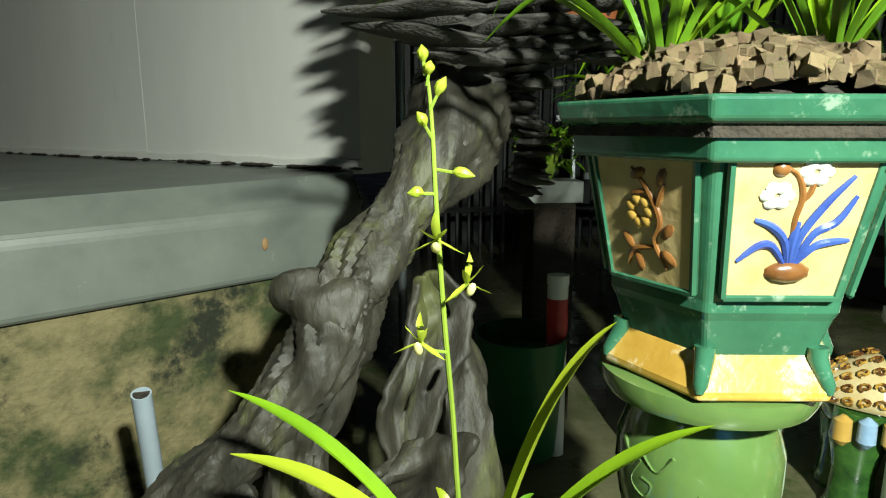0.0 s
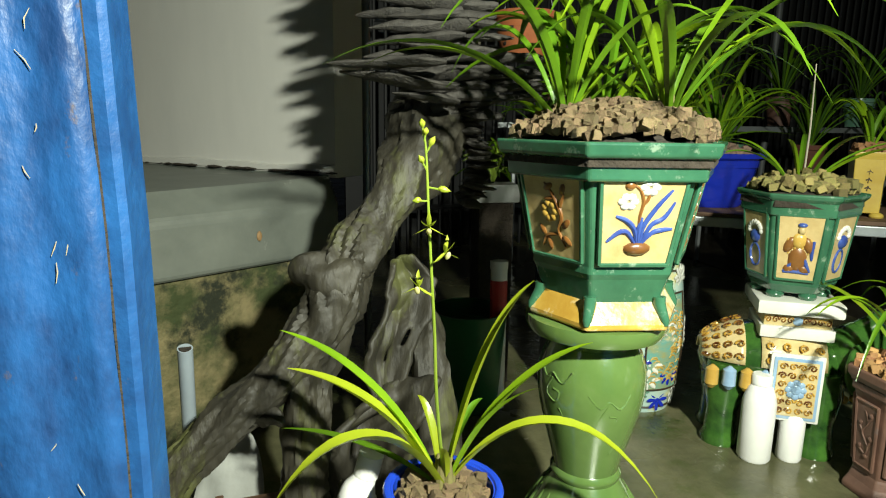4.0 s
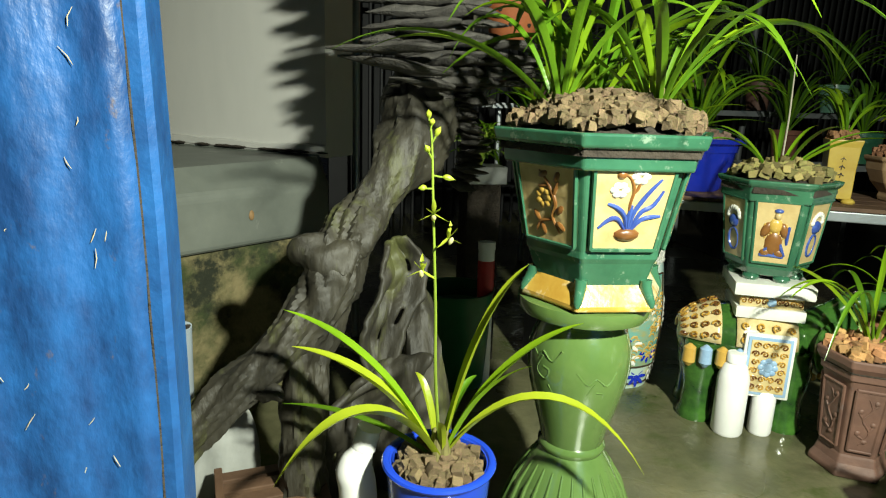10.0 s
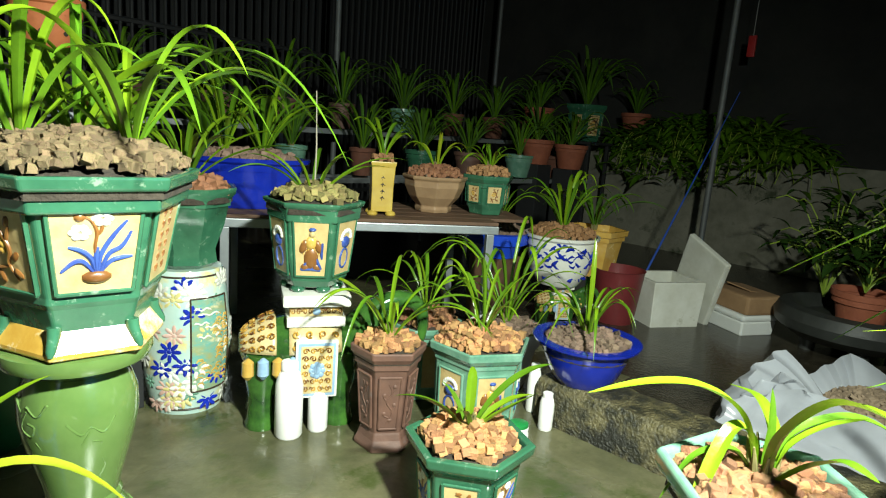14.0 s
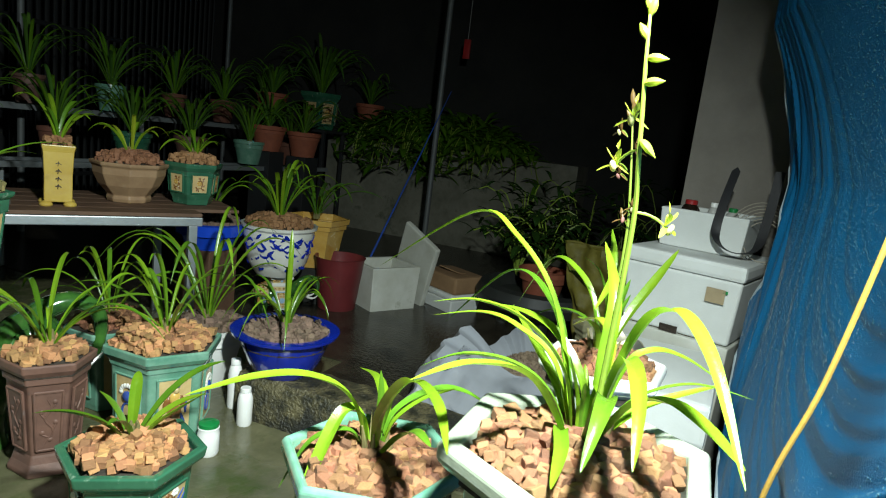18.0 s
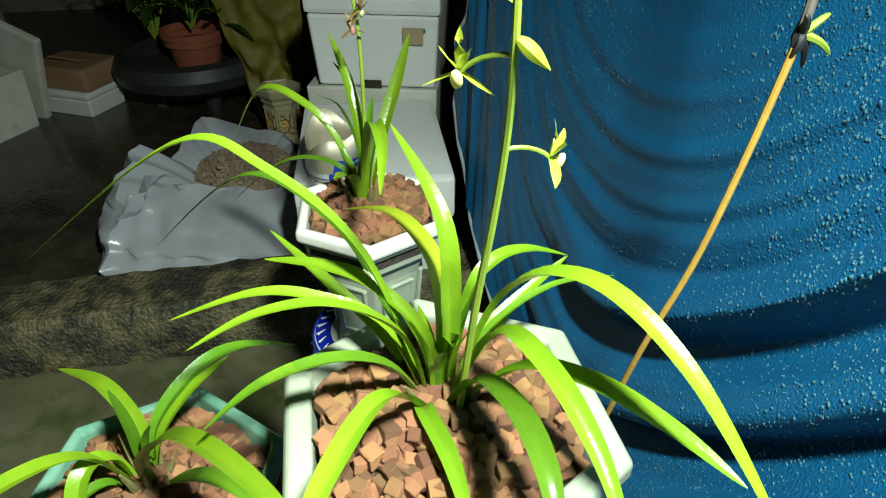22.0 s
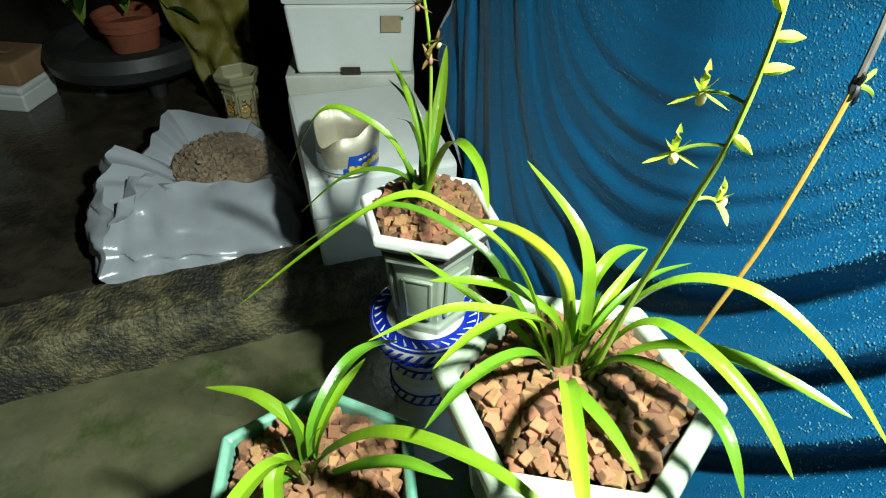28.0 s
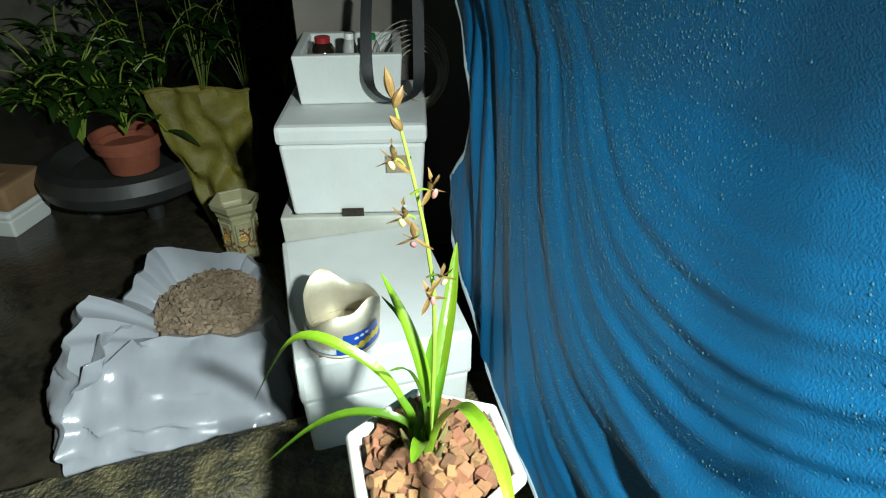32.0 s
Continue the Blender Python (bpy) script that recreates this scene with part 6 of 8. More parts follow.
potI = sided_pot("hexagonal_pot", (1.272, 0.225, 0), [(0.085, 0.008), (0.09, 0.02), (0.098, 0.04), (0.108, 0.14), (0.112, 0.16), (0.134, 0.178), (0.138, 0.2)], start=-175, reliefs=(relief_branch, relief_flower_pot), pz=(0.045, 0.145),
                 label="low green hexagonal pot with cream flower panels, on the floor", feet=True, pw=0.66, thick=0.02)
gravel(potI, 0.112, 0.196, "tan_brick", 0.0165, 10, 6, -175, 0.02)
plant((1.278, 0.232, 0.205), [(150, 0.16, 0.11, 0.1, 0.022), (-20, 0.15, 0.08, 0.07, 0.02), (-30, 0.17, 0.16, 0.15, 0.024), (40, 0.08, 0.13, 0.12, 0.022), (200, 0.09, 0.1, 0.09, 0.018), (-60, 0.13, 0.09, 0.12, 0.02), (100, 0.07, 0.1, 0.1, 0.018)],
      label="small young orchid with broad leaves in a green pot", mats=("leaf", "leaf_bright"))

potJ = sided_pot("hexagonal_pot", (1.66, 0.76, 0), [(0.075, 0.0), (0.08, 0.02), (0.1, 0.2), (0.115, 0.22), (0.117, 0.235)], start=-150, glaze="jade_glaze", reliefs=(), pz=(0.04, 0.19), label="small blue-green hexagonal pot", thick=0.01)
gravel(potJ, 0.104, 0.235, "brick", 0.021, 12, 6, -150, 0.02)
tuft((1.66, 0.76, 0.245), 10, 0.26, 0.26, 0.012, 83, ("leaf", "leaf_bright"), "dark green orchid in a small blue-green pot", 0.4)

kp = round_pot("plant_pot", (1.93, 0.66, 0.0), [(0.075, 0.0), (0.08, 0.01), (0.115, 0.17), (0.118, 0.18), (0.126, 0.182), (0.128, 0.197)], "white_plastic", "round white plastic pot", n=36)
gravel(kp, 0.114, 0.186, "grey_brick", 0.02, 13, 0, 0, 0.015)
tuft((1.93, 0.66, 0.2), 14, 0.36, 0.40, 0.0145, 84, ("leaf_bright", "leaf"), "tall arching green orchid in a white pot", 0.4)

bowl = round_pot("bowl_pot", (1.893, 0.335, 0.128), [(0.075, 0.0), (0.08, 0.006), (0.1, 0.03), (0.122, 0.085), (0.128, 0.108), (0.152, 0.122), (0.155, 0.13)], "cobalt", "wide cobalt-blue glazed bowl on the kerb end", "bowl", "glazed pots", thick=0.03)
gravel(bowl, 0.122, 0.118, "grey_brick", 0.016, 14, 0, 0, 0.02)
tuft((1.893, 0.335, 0.255), 15, 0.23, 0.19, 0.0115, 85, ("leaf_bright", "leaf"), "green orchid with narrow leaves in a blue bowl", 0.6)
plant((1.90, 0.335, 0.25), [(40, 0.05, 0.30, 0.30, 0.015)], label="single upright green leaf in a blue bowl", mats=("leaf_bright",))


# ---- the three pots by the curtain ----
def pedestal(place, r, h, mat, label):
    ob = thing("pot_stand", place, 0, label, "stand", "pot stands")
    part("body", turned([(r, 0), (r, 0.012), (r * 0.8, h * 0.2), (r * 0.72, h * 0.5), (r * 0.8, h * 0.8), (r, h - 0.012), (r, h)], 36), mat, ob)
    return ob


pedestal((1.145, -0.352, 0), 0.1, 0.205, "stand_glaze", "plain green ceramic pot stand")
potE = sided_pot("hexagonal_pot", (1.145, -0.352, 0.205), [(0.075, 0.0), (0.08, 0.02), (0.09, 0.04), (0.102, 0.17), (0.105, 0.185), (0.124, 0.2), (0.127, 0.216)], start=-14, glaze="green_glaze", reliefs=(), pz=(0.05, 0.165),
                 label="green hexagonal pot with a pale worn rim", rim_mat="jade_glaze", rim=(0.122, 0.129, 0.02), thick=0.013)
gravel(potE, 0.109, 0.205, "brick", 0.0138, 15, 6, -14, 0.018)
orchid_e = rosette((1.155, -0.347, 0.422), "young green orchid with arching leaves in a green pot")
blade(orchid_e, (0.023, 0.001, 0.045), (0.063, 0.036, 0.075), (0.103, 0.089, 0.068), 0.017, "leaf_bright")
blade(orchid_e, (0.021, -0.016, 0.054), (0.057, -0.056, 0.085), (0.087, -0.095, 0.081), (0.121, -0.145, 0.042), 0.016, "leaf")
blade(orchid_e, (0.015, -0.019, 0.043), (0.035, -0.049, 0.078), (0.058, -0.087, 0.097), 0.014, "leaf_bright")
blade(orchid_e, (-0.030, 0.025, 0.079), (-0.076, 0.059, 0.118), (-0.135, 0.099, 0.127), (-0.200, 0.142, 0.116), 0.017, "leaf_bright")
blade(orchid_e, (-0.010, 0.018, 0.050), (-0.035, 0.035, 0.060), (-0.080, 0.045, -0.005), (-0.098, 0.050, -0.050), 0.019, "leaf_bright")
blade(orchid_e, (-0.031, -0.018, 0.068), (-0.084, -0.075, 0.150), (-0.161, -0.141, 0.172), (-0.228, -0.182, 0.160), 0.018, "leaf_bright")
blade(orchid_e, (-0.043, -0.049, 0.050), (-0.079, -0.089, 0.090), (-0.117, -0.125, 0.100), 0.015, "leaf")
blade(orchid_e, (-0.020, 0.030, 0.030), (-0.055, 0.065, 0.020), (-0.085, 0.090, -0.040), 0.014, "leaf")
blade(orchid_e, (0.012, 0.004, 0.060), (0.020, 0.012, 0.110), 0.011, "leaf")
blade(orchid_e, (0.002, -0.010, 0.050), (-0.006, -0.022, 0.085), 0.009, "leaf")

pedestal((1.077, -0.622, 0), 0.11, 0.312, "stand_glaze", "tall plain green ceramic pot stand")
potF = sided_pot("hexagonal_pot", (1.077, -0.622, 0.312), [(0.085, 0.0), (0.09, 0.02), (0.1, 0.04), (0.116, 0.18), (0.122, 0.2), (0.144, 0.215), (0.149, 0.232)], start=0, glaze="ivory_glaze", panel="ivory_glaze", reliefs=(), pz=(0.05, 0.175),
                 label="pale ivory-green glazed hexagonal pot with a broad rim", thick=0.024, rim=(0.143, 0.151, 0.02))
gravel(potF, 0.121, 0.222, "brick", 0.0132, 16, 6, 0, 0.022)
BF = (1.098, -0.62, 0.541)
orchid_f = rosette(BF, "large bright-green orchid with long arching leaves in an ivory pot")
blade(orchid_f, (0.021, 0.052, 0.140), (0.037, 0.115, 0.212), (0.051, 0.172, 0.228), (0.073, 0.301, 0.135), 0.013, "leaf_bright")
blade(orchid_f, (0.049, 0.036, 0.071), (0.091, 0.070, 0.129), (0.166, 0.147, 0.144), (0.255, 0.267, 0.022), 0.011, "leaf")
blade(orchid_f, (0.002, -0.010, 0.087), (0.025, -0.007, 0.166), (0.092, 0.020, 0.215), 0.016, "leaf_bright")
blade(orchid_f, (0.025, -0.009, 0.067), (0.058, -0.006, 0.108), (0.126, 0.018, 0.113), (0.203, 0.058, 0.078), 0.016, "leaf_yellow")
blade(orchid_f, (0.042, 0.040, 0.040), (0.089, 0.087, 0.077), (0.129, 0.128, 0.107), 0.015, "leaf_bright")
blade(orchid_f, (0.008, 0.008, 0.061), (0.028, 0.046, 0.108), (0.045, 0.085, 0.122), (0.062, 0.128, 0.122), 0.014, "leaf_bright")
blade(orchid_f, (0.011, 0.042, 0.080), (0.018, 0.089, 0.110), (0.023, 0.135, 0.118), (0.027, 0.199, 0.100), 0.013, "leaf_bright")
blade(orchid_f, (-0.005, 0.028, 0.079), (-0.019, 0.074, 0.130), (-0.037, 0.123, 0.147), (-0.056, 0.167, 0.141), 0.013, "leaf_bright")
blade(orchid_f, (-0.008, 0.039, 0.052), (-0.020, 0.081, 0.081), (-0.038, 0.132, 0.085), (-0.055, 0.174, 0.066), 0.015, "leaf")
blade(orchid_f, (-0.067, 0.047, 0.086), (-0.141, 0.086, 0.117), (-0.211, 0.117, 0.117), 0.016, "leaf_bright")
blade(orchid_f, (-0.030, 0.018, 0.028), (-0.084, 0.007, 0.030), (-0.139, 0.003, 0.022), 0.015, "leaf_bright")
blade(orchid_f, (0.025, -0.030, 0.086), (0.038, -0.054, 0.112), (0.054, -0.089, 0.108), (0.069, -0.132, 0.086), 0.013, "leaf_bright")
blade(orchid_f, (0.019, -0.033, 0.027), (0.037, -0.065, 0.056), (0.069, -0.132, 0.086), 0.014, "leaf_bright")
blade(orchid_f, (0.011, -0.041, 0.058), (0.021, -0.097, 0.092), (0.028, -0.158, 0.090), 0.008, "leaf")
blade(orchid_f, (-0.040, -0.036, 0.136), (-0.095, -0.067, 0.190), (-0.158, -0.100, 0.175), (-0.229, -0.131, 0.114), 0.0145, "leaf_bright")
blade(orchid_f, (-0.049, -0.029, 0.111), (-0.101, -0.044, 0.137), (-0.162, -0.057, 0.125), (-0.210, -0.062, 0.095), 0.0145, "leaf_bright")
blade(orchid_f, (-0.053, -0.046, 0.079), (-0.099, -0.078, 0.110), (-0.149, -0.110, 0.115), (-0.190, -0.134, 0.110), 0.015, "leaf_bright")
blade(orchid_f, (-0.050, -0.018, 0.070), (-0.110, -0.028, 0.105), (-0.165, -0.030, 0.110), (-0.205, -0.026, 0.080), 0.017, "leaf")
for k in range(7):
    a = k * 0.9 + 0.4
    blade(orchid_f, (0.012 * math.cos(a), 0.012 * math.sin(a), 0.05), (0.03 * math.cos(a), 0.03 * math.sin(a), 0.085 + 0.012 * (k % 3)), 0.01, "leaf" if k % 2 else "leaf_bright")
sp, o = spike(BF, [(1.075, -0.632, 0.545), (1.052, -0.637, 0.68), (1.036, -0.64, 0.75), (1.022, -0.641, 0.81), (1.008, -0.638, 0.855), (1.0, -0.635, 0.895), (0.995, -0.632, 0.93), (0.994, -0.63, 0.957), (0.998, -0.628, 0.975)], 0.0031, "flower_spike", "tall green orchid spike with pale yellow-green flowers")
for j, at, f in (((1.023, -0.641, 0.808), (1.027, -0.668, 0.799), (-0.3, -0.9, 0.1)), ((1.006, -0.637, 0.862), (1.03, -0.618, 0.848), (-0.85, 0.5, 0.1)), ((1.0, -0.635, 0.893), (1.03, -0.627, 0.889), (-0.8, 0.5, 0.1))):
    flower(sp, Vector(at) - o, f, 0.022)
    part("pedicel", tube(bez(Vector(j) - o, Vector(j).lerp(Vector(at), 0.35) - o + Vector((0, 0, 0.004)), Vector(j).lerp(Vector(at), 0.7) - o + Vector((0, 0, 0.005)), Vector(at) - o, 6), 0.0013, 6), "stem", sp)
for a, b in (((1.004, -0.637, 0.87), (0.998, -0.652, 0.857)), ((0.997, -0.633, 0.915), (0.99, -0.65, 0.918)), ((0.995, -0.632, 0.935), (0.99, -0.65, 0.935)), ((0.994, -0.63, 0.95), (0.996, -0.622, 0.963)), ((0.997, -0.629, 0.968), (0.996, -0.632, 0.985)), ((0.998, -0.628, 0.973), (1.002, -0.624, 0.99))):
    bud(sp, Vector(a) - o, Vector(b) - o, 0.0036)

GS = (1.455, -0.59)
st = thing("ceramic_stool", (*GS, -0.018), 0, "blue-and-white ceramic pot stand with stepped wave-painted rings", "stool", "ceramic stools")
prof = [(0.085, 0.0), (0.085, 0.02), (0.062, 0.05), (0.054, 0.11), (0.056, 0.155), (0.064, 0.165), (0.064, 0.19), (0.054, 0.2), (0.053, 0.222), (0.064, 0.234), (0.068, 0.248), (0.066, 0.262), (0.058, 0.27), (0.068, 0.285), (0.088, 0.3), (0.094, 0.312), (0.094, 0.326), (0.09, 0.335), (0.01, 0.336)]
part("body", turned(prof, 56), "white_glaze", st)
for r, z, hw, count in ((0.0945, 0.319, 0.008, 34), (0.0925, 0.305, 0.006, 34), (0.068, 0.249, 0.009, 26), (0.0642, 0.178, 0.009, 24)):
    for k in range(count):
        a = 2 * math.pi * k / count
        pts = [(r * math.cos(a + t * 0.2), r * math.sin(a + t * 0.2), z + hw * math.sin(t * 3.14 - 1.57)) for t in (0, 0.25, 0.5, 0.75, 1.0)]
        part("painted_wave", tube(pts, [0.001, 0.0025, 0.0032, 0.0025, 0.001], 5), "cobalt", st)
for r, z in ((0.0915, 0.333), (0.0905, 0.3), (0.0685, 0.258), (0.0645, 0.19), (0.0645, 0.166)):
    part("band", tube([(r * math.cos(k * math.pi / 24), r * math.sin(k * math.pi / 24), z) for k in range(49)], 0.0022, 6), "cobalt", st)
ring = loft([[(r * math.cos(k * math.pi / 24), r * math.sin(k * math.pi / 24), z) for k in range(48)] for r, z in ((0.066, 0.3364), (0.089, 0.3368))], True, False, False)
part("painted_ring", ring, "cobalt", st, "blue painted ring round the top")
for k in range(30):
    a = 2 * math.pi * k / 30
    part("painted_stroke", tube([(0.074 * math.cos(a), 0.074 * math.sin(a), 0.3368), (0.086 * math.cos(a + 0.12), 0.086 * math.sin(a + 0.12), 0.3368)], [0.0006, 0.0022], 5), "white_glaze", st)
potG = sided_pot("hexagonal_pot", (1.458, -0.596, 0.3185), [(0.064, 0.0), (0.066, 0.015), (0.06, 0.019), (0.06, 0.03), (0.07, 0.125), (0.083, 0.17), (0.1, 0.185), (0.106, 0.203)], start=-5, glaze="ivory_glaze", panel="ivory_glaze", reliefs=(), pz=(0.035, 0.12),
                 label="tall grey-white glazed hexagonal pot on a blue-and-white stool", rim=(0.1, 0.108, 0.016), rim_mat="white_glaze", thick=0.013)
gravel(potG, 0.09, 0.197, "brick", 0.0142, 17, 6, -5, 0.02)
BG = (1.46, -0.588, 0.53)
orchid_g = rosette(BG, "green orchid with upright and arching leaves in a white pot")
blade(orchid_g, (0.023, 0.025, 0.079), (0.050, 0.065, 0.126), (0.083, 0.118, 0.133), (0.108, 0.174, 0.036), 0.014, "leaf_bright")
blade(orchid_g, (0.007, 0.020, 0.045), (0.025, 0.064, 0.060), (0.039, 0.113, 0.044), (0.051, 0.171, -0.005), 0.013, "leaf")
blade(orchid_g, (0.009, -0.003, 0.089), (0.035, 0.006, 0.153), (0.072, 0.022, 0.205), 0.017, "leaf_bright")
blade(orchid_g, (0.040, -0.028, 0.060), (0.090, -0.060, 0.125), (0.140, -0.088, 0.180), 0.018, "leaf_bright")
blade(orchid_g, (-0.034, -0.006, 0.074), (-0.085, -0.013, 0.148), (-0.157, -0.015, 0.155), (-0.209, -0.006, 0.129), 0.015, "leaf_bright")
blade(orchid_g, (-0.030, 0.013, 0.055), (-0.070, 0.035, 0.078), 0.017, "leaf_bright")
blade(orchid_g, (0.015, -0.006, 0.070), (0.045, 0.002, 0.140), (0.085, 0.020, 0.165), 0.009, "leaf")
blade(orchid_g, (-0.002, 0.002, 0.075), (-0.013, 0.019, 0.140), (-0.032, 0.044, 0.165), 0.008, "leaf")
blade(orchid_g, (0.020, -0.010, 0.060), (0.045, -0.024, 0.130), 0.015, "leaf")
blade(orchid_g, (0.008, -0.014, 0.055), (0.020, -0.030, 0.110), 0.012, "leaf")
blade(orchid_g, (0.012, 0.012, 0.050), (0.030, 0.028, 0.085), 0.010, "leaf")
SG = (1.46, -0.592, 0.53)
sp, o = spike(SG, [SG, (1.456, -0.597, 0.64), (1.452, -0.598, 0.74), (1.45, -0.593, 0.80), (1.455, -0.585, 0.86), (1.465, -0.577, 0.91), (1.472, -0.572, 0.94)], 0.0028, "flower_spike", "slender spike with fading bronze orchid flowers")
for i, (at, f) in enumerate((((1.436, -0.588, 0.762), (-0.7, -0.4, 0.5)), ((1.437, -0.6, 0.782), (-0.9, -0.3, -0.1)), ((1.432, -0.575, 0.83), (-0.8, 0.5, -0.2)), ((1.442, -0.57, 0.845), (-0.7, 0.7, 0.1)), ((1.44, -0.592, 0.868), (-0.8, -0.5, 0.2)), ((1.448, -0.565, 0.895), (-0.7, 0.7, 0.0)))):
    flower(sp, Vector(at) - o, f, 0.02, "bronze_petal", "lip" if i % 2 else "bronze_lip")
    root = Vector((1.4525, -0.589 + (at[2] - 0.8) * -0.15 * -1, at[2] - 0.008))
    part("pedicel", tube(bez(root - o, root.lerp(Vector(at), 0.4) - o + Vector((0, 0, 0.004)), root.lerp(Vector(at), 0.8) - o + Vector((0, 0, 0.004)), Vector(at) - o, 5), 0.0011, 6), "stem", sp)
for a, b in (((1.466, -0.577, 0.912), (1.46, -0.566, 0.928)), ((1.47, -0.573, 0.93), (1.468, -0.58, 0.948)), ((1.472, -0.572, 0.938), (1.474, -0.568, 0.962))):
    bud(sp, Vector(a) - o, Vector(b) - o, 0.004, "bronze_petal")

# the dry stalk tied in front of the curtain
dry = thing("dry_stalk", (1.2, -0.83, 0.0), 0, "dry straw-yellow stalk tied with dark twine before the curtain", "stalk")
part("stalk", tube(smooth3([(-0.04, 0.06, 0.0), (-0.06, 0.05, 0.3), (-0.085, 0.036, 0.47), (-0.1, 0.026, 0.57), (-0.108, 0.006, 0.66), (-0.112, -0.008, 0.75), (-0.113, -0.02, 0.838)], 6), 0.0027, 8), "straw", dry)
part("stalk_top", tube(smooth3([(-0.113, -0.02, 0.836), (-0.112, -0.022, 0.89), (-0.102, -0.03, 0.95), (-0.085, -0.04, 1.03), (-0.07, -0.06, 1.2)], 5), 0.0032, 8), "grey_cane", dry, "grey upper cane")
for k, (dx, dy, dz, mt) in enumerate(((-0.004, -0.022, -0.012, "stem"), (0.004, -0.012, -0.022, "black_strap"), (-0.006, 0.006, 0.014, "black_strap"), (0.0, -0.016, 0.012, "stem"), (0.006, -0.01, -0.012, "black_strap"), (-0.004, 0.004, -0.01, "black_strap"))):
    a = Vector((-0.113, -0.02, 0.838))
    b = a + Vector((dx, dy, dz))
    part("twine", tube(bez(a, a.lerp(b, 0.3) + Vector((-0.004, 0, 0.004)), a.lerp(b, 0.7) + Vector((-0.003, 0, 0.003)), b, 6), [0.0025, 0.0028, 0.0026, 0.0024, 0.0022, 0.0018, 0.001], 6), mt, dry)
part("knot", tube([(-0.1135, -0.02, 0.828), (-0.113, -0.02, 0.836), (-0.111, -0.021, 0.846)], [0.003, 0.0052, 0.003], 8), "black_strap", dry, "dark twine knot")


# ---- curtain ----
cur = thing("curtain", (0, 0, 0), 0, "wet teal-blue cloth curtain hanging in swagged folds, beaded with drops", "curtain")


def ease(v, lo, hi):
    u = max(0.0, min(1.0, (v - lo) / (hi - lo)))
    return u * u * (3 - 2 * u)


def cloth_y(x, z):
    """Swags that hang lowest near x = 1.46, heavy below and fine above, drawn into close upright pleats at the far edge."""
    far = max(0.0, x - 1.6)
    v = z - 1.5 * (x - 1.46) ** 2 - 3.0 * far ** 2 + 0.01 * noise.noise((x * 1.3, z * 1.3, 2))
    heavy = ease(v, 0.50, 0.41) * (1 - 0.93 * ease(x, 1.3, 1.62))
    fine = ease(v, 0.85, 0.55) * (1 - 0.8 * ease(x, 1.35, 1.75))
    ph = (v - 0.41) / 0.15
    ph = ph - math.floor(ph)
    # the crest of a fold, round above and tucked under below
    crest = math.cos(math.pi * ph / 0.68) if ph < 0.68 else -math.cos(math.pi * (ph - 0.68) / 0.32)
    y = heavy * (0.03 * crest + 0.004 * noise.noise((x * 5, v * 9, 1)))
    y += fine * (0.0028 * math.sin(v * 105 + 1.2 * math.sin(x * 2.1)) + 0.0026 * math.sin(v * 61 + x * 2) + 0.0016 * math.sin(v * 190 + 3 * noise.noise((x * 2, v * 3, 4))))
    y += ease(x, 1.5, 1.85) * (0.0024 * math.sin(v * 34 + 0.8) + 0.0006 * math.sin(v * 83 + 2)) * ease(v, 0.72, 0.5)
    u = x - 0.45 * (z - 0.74)
    y += ease(u, 1.84, 1.96) * 0.0045 * math.sin(u * 56 + 1.2 * noise.noise((x * 3, z * 1.5, 7)))
    y += 0.008 * noise.noise((x * 1.6, z * 1.6, 0))
    lean = (0.18 * (0.85 - z) if 0.1 < z < 0.85 else (0.135 if z <= 0.1 else 0.0)) * (1 - 0.4 * ease(x, 1.75, 2.0))
    top = min(0.4, max(0.0, z - 0.8)) * max(0.0, min(1.0, (x - 1.0) / 0.25))
    return -0.985 + y + lean + 0.6 * top * top + 0.1 * ease(x, 1.45, 2.1)


def cloth_edge(z):
    low = 1.52 + 0.58 * ease(z, 0.0, 0.5)
    return low - 0.055 * ease(z, 0.52, 0.66) + 0.16 * ease(z, 0.68, 1.0)


bm = bmesh.new()
NX, NZ = 400, 360
g = []
for j in range(NZ + 1):
    z = 0.03 + 1.95 * j / NZ
    edge = cloth_edge(z)
    g.append([bm.verts.new((x, cloth_y(x, z), z)) for x in [0.55 + (edge - 0.55) * i / NX for i in range(NX + 1)]])
for a, b in zip(g, g[1:]):
    for i in range(NX):
        bm.faces.new((a[i], a[i + 1], b[i + 1], b[i]))
part("cloth", bm, "cloth", cur)
pts = [Vector((cloth_edge(z), 0, z)) for z in [0.03 + 1.95 * j / 60 for j in range(61)]]
pts = [Vector((p.x, cloth_y(p.x, p.z), p.z)) for p in pts]
part("hem", tube(pts, 0.004, 6), "hem", cur, "pale stitched hem")
rnd = random.Random(9)
verts, faces = [], []
ico = bmesh.new()
bmesh.ops.create_icosphere(ico, subdivisions=1, radius=1)
bmesh.ops.delete(ico, geom=[v for v in ico.verts if v.co.y < -0.35], context="VERTS")
ico.verts.index_update()
iv = [v.co.copy() for v in ico.verts]
ico.verts.ensure_lookup_table()
ifc = [[v.index for v in f.verts] for f in ico.faces]
ico.free()
